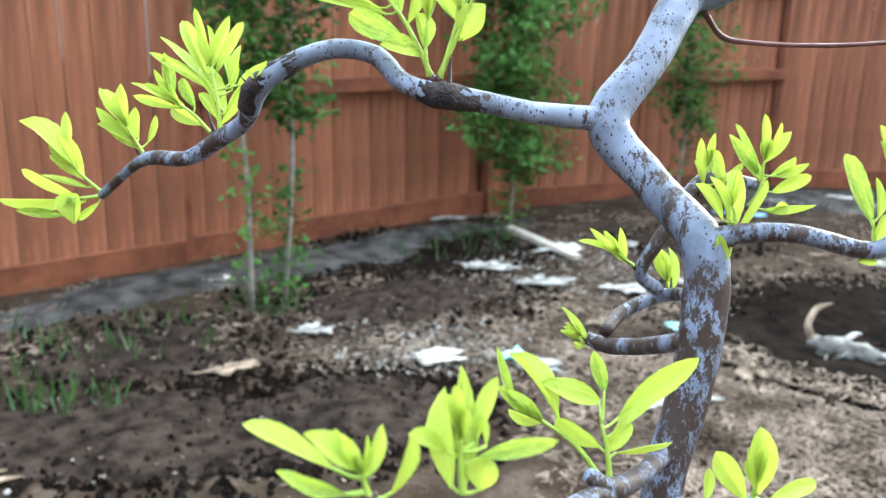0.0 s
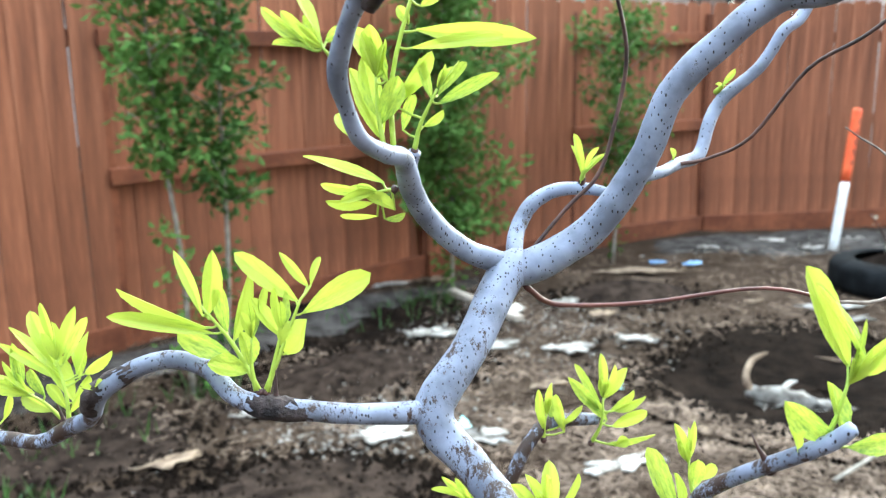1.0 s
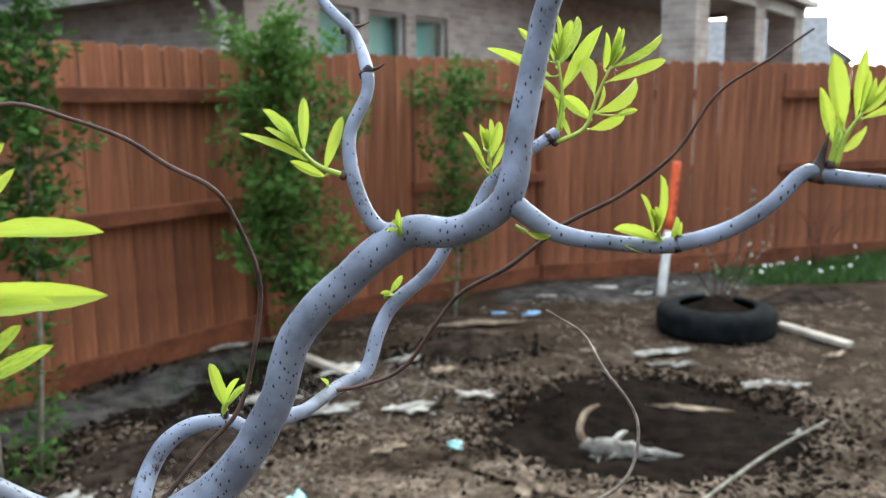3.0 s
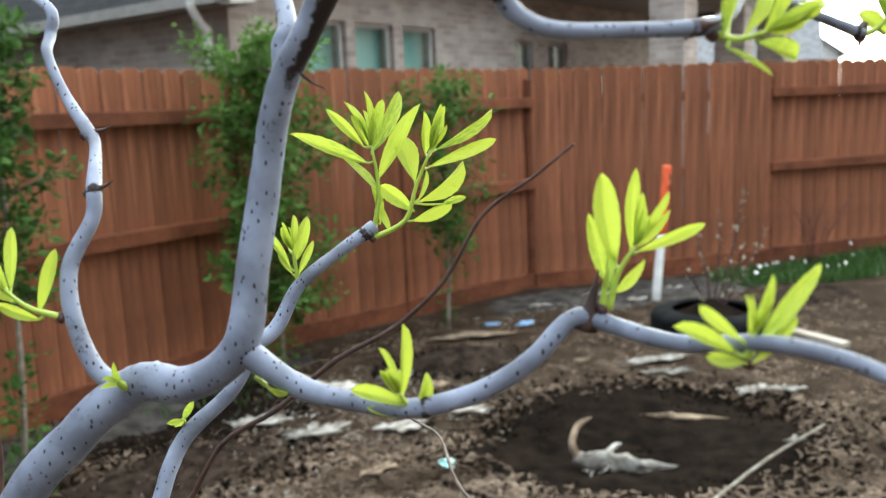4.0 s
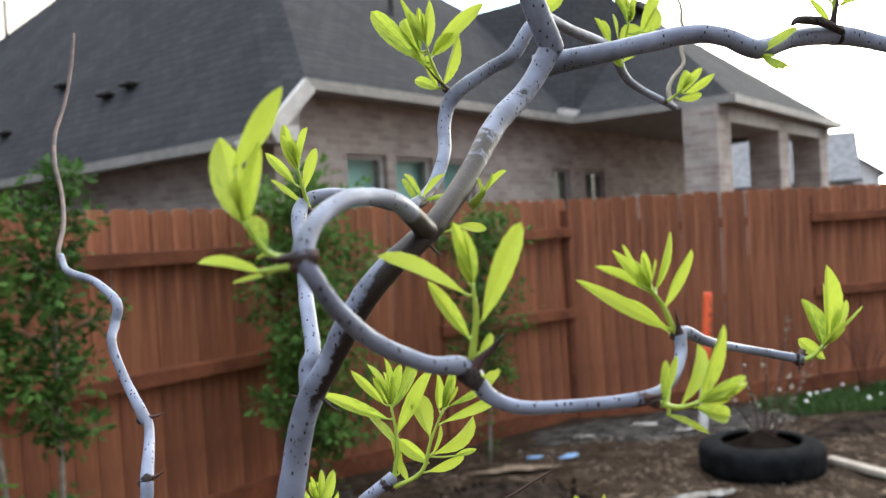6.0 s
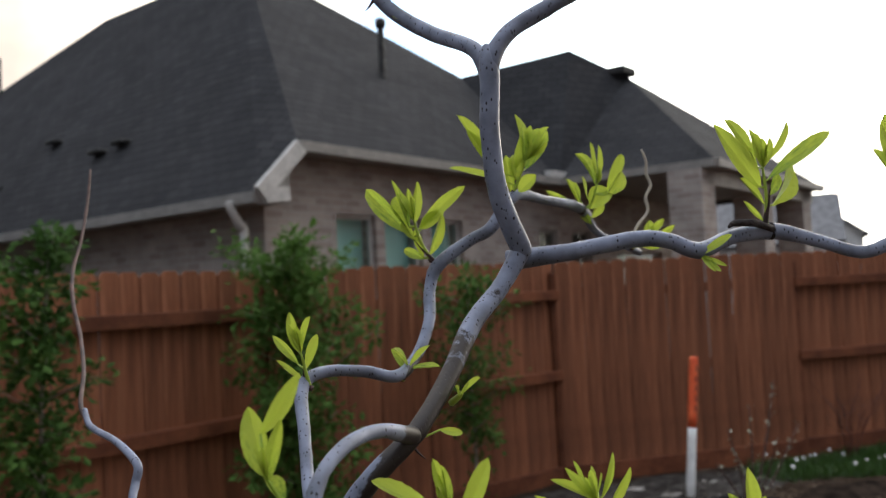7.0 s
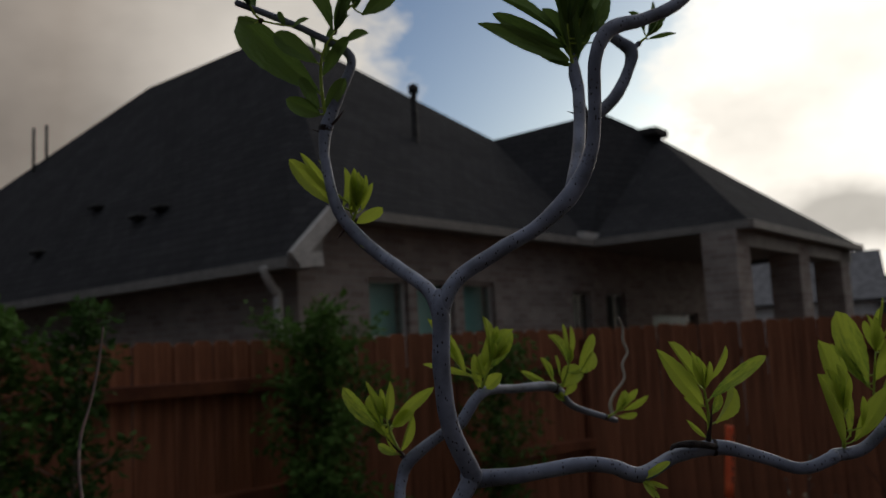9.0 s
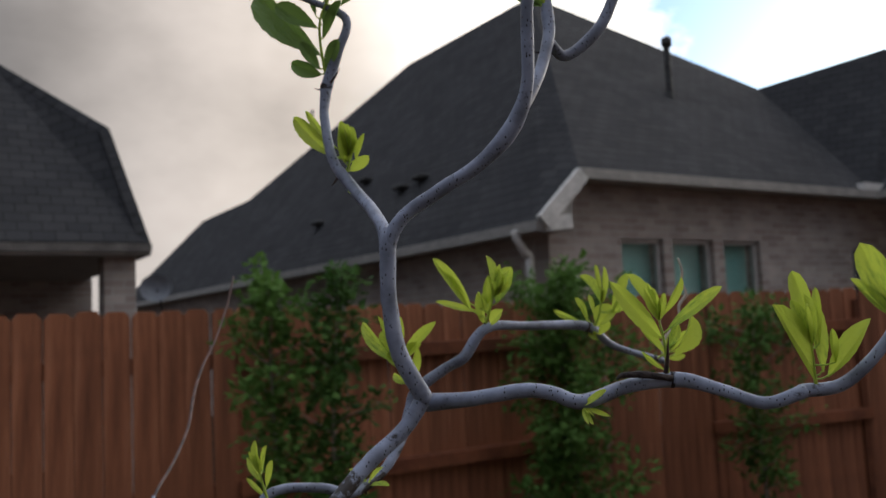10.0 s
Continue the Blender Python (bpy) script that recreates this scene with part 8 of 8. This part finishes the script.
def chips():
    """Mulch: many thin slivers and flakes of wood over the yard, densest in front of the hollow."""
    rng = random.Random(11)
    verts, faces = [], []
    for i in range(60000):
        if i < 24000:
            x, y = rng.uniform(-1.8, 5.6), 1.6 + 5.0 * rng.random() ** 1.3
        else:
            x, y = rng.gauss(1.7, 1.1), rng.gauss(2.9, 0.75)
        if y > 4.55 + 0.727 * (x + 1.6) or y > 7.2 or y < 0.9:
            continue
        dug = math.hypot((x - 2.6) / 0.95, (y - 3.83) / 0.8)
        thin = dug < 0.75 + 0.4 * rng.random() or math.hypot((x - 0.15) / 0.5, (y - 3.12) / 0.34) < 0.8 + 0.35 * rng.random()
        if thin or x < 0.7 + 0.5 * rng.random() and y < 3.4 + 0.4 * rng.random() and rng.random() < 0.95:
            continue
        s, a = 0.006 + 0.02 * rng.random() ** 2, rng.uniform(0, 6.3)
        d, w = Vector((math.cos(a), math.sin(a), rng.uniform(-0.3, 0.3))) * s, Vector((-math.sin(a), math.cos(a), rng.uniform(-0.3, 0.3))) * s * rng.uniform(0.07, 0.24)
        c = Vector((x, y, ground_z(x, y) + 0.01 + (0.024 if dug < 1.1 else 0.0) + rng.uniform(0, 0.008)))
        o = len(verts)
        up = Vector((0, 0, 0.003))
        verts += [c - d - w, c + d - w * 0.5, c + d * 0.9 + w, c - d * 0.8 + w, c - d - w + up, c + d - w * 0.5 + up, c + d * 0.9 + w + up, c - d * 0.8 + w + up]
        faces += [(o + 4, o + 5, o + 6, o + 7), (o, o + 1, o + 5, o + 4), (o + 1, o + 2, o + 6, o + 5), (o + 2, o + 3, o + 7, o + 6), (o + 3, o, o + 4, o + 7)]
    tagged(new("mulch", mesh_of("mulch", verts, faces, CHIP)), "scattered wood-chip mulch on the soil", "mulch", kind="stuff")


def crumbs():
    """Clods of loose dark earth in and around the dug patches, thinning out at their edges."""
    rng = random.Random(17)
    verts, faces = [], []
    for cx, cy, sx, sy, n in ((2.6, 3.83, 1.08, 0.95, 3600), (0.15, 3.12, 0.62, 0.45, 1500), (-0.6, 2.95, 0.9, 0.45, 1400), (0.55, 5.2, 0.85, 0.55, 1300), (2.2, 5.42, 0.6, 0.4, 700), (0.35, 4.35, 0.8, 0.42, 900), (-0.72, 3.75, 0.65, 0.42, 700)):
        for i in range(n):
            a, q = rng.uniform(0, 6.283), rng.random() ** 0.45 * rng.uniform(0.75, 1.2)
            x, y = cx + sx * q * math.cos(a), cy + sy * q * math.sin(a)
            if y > 4.5 + 0.727 * (x + 1.6):
                continue
            s = 0.006 + 0.02 * rng.random() ** 2.5
            c = Vector((x, y, ground_z(x, y) + 0.012))
            o = len(verts)
            ring = [c + Vector((s * math.cos(a + k * 1.2566) * rng.uniform(0.7, 1.3), s * math.sin(a + k * 1.2566) * rng.uniform(0.7, 1.3), -0.006)) for k in range(5)]
            verts += ring + [c + Vector((rng.uniform(-0.3, 0.3) * s, rng.uniform(-0.3, 0.3) * s, s * rng.uniform(0.5, 1.1)))]
            faces += [(o + k, o + (k + 1) % 5, o + 5) for k in range(5)]
    tagged(new("soil_clods", mesh_of("soil_clods", verts, faces, DARK_SOIL)), "loose dark clods of dug earth", "soil", kind="stuff")


def grass(name, spots, count, label, seed):
    rng = random.Random(seed)
    verts, faces = [], []
    for i in range(count):
        cx, cy, rx, ry = spots[rng.randrange(len(spots))]
        a, q = rng.uniform(0, 6.3), math.sqrt(rng.random())
        x, y = cx + rx * q * math.cos(a), cy + ry * q * math.sin(a)
        h, b = rng.uniform(0.03, 0.14), rng.uniform(0, 6.3)
        c, w = Vector((x, y, ground_z(x, y))), Vector((math.cos(b), math.sin(b), 0)) * rng.uniform(0.003, 0.007)
        tip = Vector((rng.uniform(-0.06, 0.06), rng.uniform(-0.06, 0.06), h))
        o = len(verts)
        verts += [c - w, c + w, c + tip * 0.55 + w * 0.7, c + tip * 0.55 - w * 0.7, c + tip]
        faces += [(o, o + 1, o + 2, o + 3), (o + 3, o + 2, o + 4)]
    return tagged(new(name, mesh_of(name, verts, faces, GRASS)), label, "grass", kind="stuff")


def flowers():
    """Small white blooms over the grass bed."""
    rng = random.Random(21)
    verts, faces = [], []
    for i in range(28):
        x, y = rng.uniform(5.1, 9.5), rng.uniform(6.3, 7.1)
        c, s = Vector((x, y, ground_z(x, y) + rng.uniform(0.08, 0.16))), rng.uniform(0.009, 0.02)
        o = len(verts)
        verts += [c + Vector((s * math.cos(k * 1.2566), s * math.sin(k * 1.2566) * 0.7, s * 0.7 * math.sin(k * 1.2566))) for k in range(5)] + [c + Vector((0, -s * 0.4, s * 0.2))]
        faces += [(o + k, o + (k + 1) % 5, o + 5) for k in range(5)]
    tagged(new("white_flowers", mesh_of("white_flowers", verts, faces, WHITE)), "tiny white blooms in the grass bed", "flowers", kind="stuff")


flowers()
chips()
crumbs()


def grit():
    """Pale crumbs scattered round the torn scraps."""
    rng = random.Random(31)
    verts, faces = [], []
    for cx, cy, sx, sy, n in ((0.5, 3.72, 0.26, 0.16, 900), (1.15, 4.6, 0.4, 0.28, 500), (1.5, 5.1, 0.4, 0.25, 350), (1.75, 4.75, 0.3, 0.2, 150), (-0.5, 3.2, 0.6, 0.4, 60), (4.0, 6.5, 0.6, 0.25, 400)):
        for i in range(n):
            x, y = rng.gauss(cx, sx), rng.gauss(cy, sy)
            if y > 4.55 + 0.727 * (x + 1.6):
                continue
            s, a = 0.003 + 0.012 * rng.random() ** 3, rng.uniform(0, 6.3)
            c = Vector((x, y, ground_z(x, y) + 0.014 + 0.02 * (rng.random() < 0.3)))
            ring = [c + Vector((s * math.cos(a + k * 1.5708) * rng.uniform(0.6, 1.3), s * math.sin(a + k * 1.5708) * rng.uniform(0.4, 1.1), rng.uniform(-0.3, 0.3) * s)) for k in range(4)]
            o = len(verts)
            verts += ring + [c + Vector((0, 0, s * 0.7))]
            faces += [(o + k, o + (k + 1) % 4, o + 4) for k in range(4)]
    tagged(new("pale_grit", mesh_of("pale_grit", verts, faces, GRIT)), "pale crumbs scattered on the soil", "debris", kind="stuff")


grit()
grass("grass_bed", [(5.9, 6.7, 0.9, 0.4), (7.0, 6.7, 1.2, 0.5), (8.6, 6.6, 1.2, 0.5)], 9000, "green weedy grass along the back fence", 3)
grass("weed_tufts", [(-0.9, 3.9, 0.5, 0.3), (0.6, 5.3, 0.5, 0.2), (-0.9, 3.2, 0.25, 0.15), (-1.4, 3.5, 0.25, 0.15), (0.95, 5.55, 0.2, 0.15), (-0.3, 4.3, 0.2, 0.2)], 380, "sparse green weeds in the planting hollows", 4)
far_house((40.5, 46.7, 0), 1.6, 3.0, 4.0, radians(-38), "pale distant house with a gable roof")
far_house((26.6, 37.4, 0), 2.9, 4.5, 3.2, radians(52), "distant house with a dark roof seen past the patio")
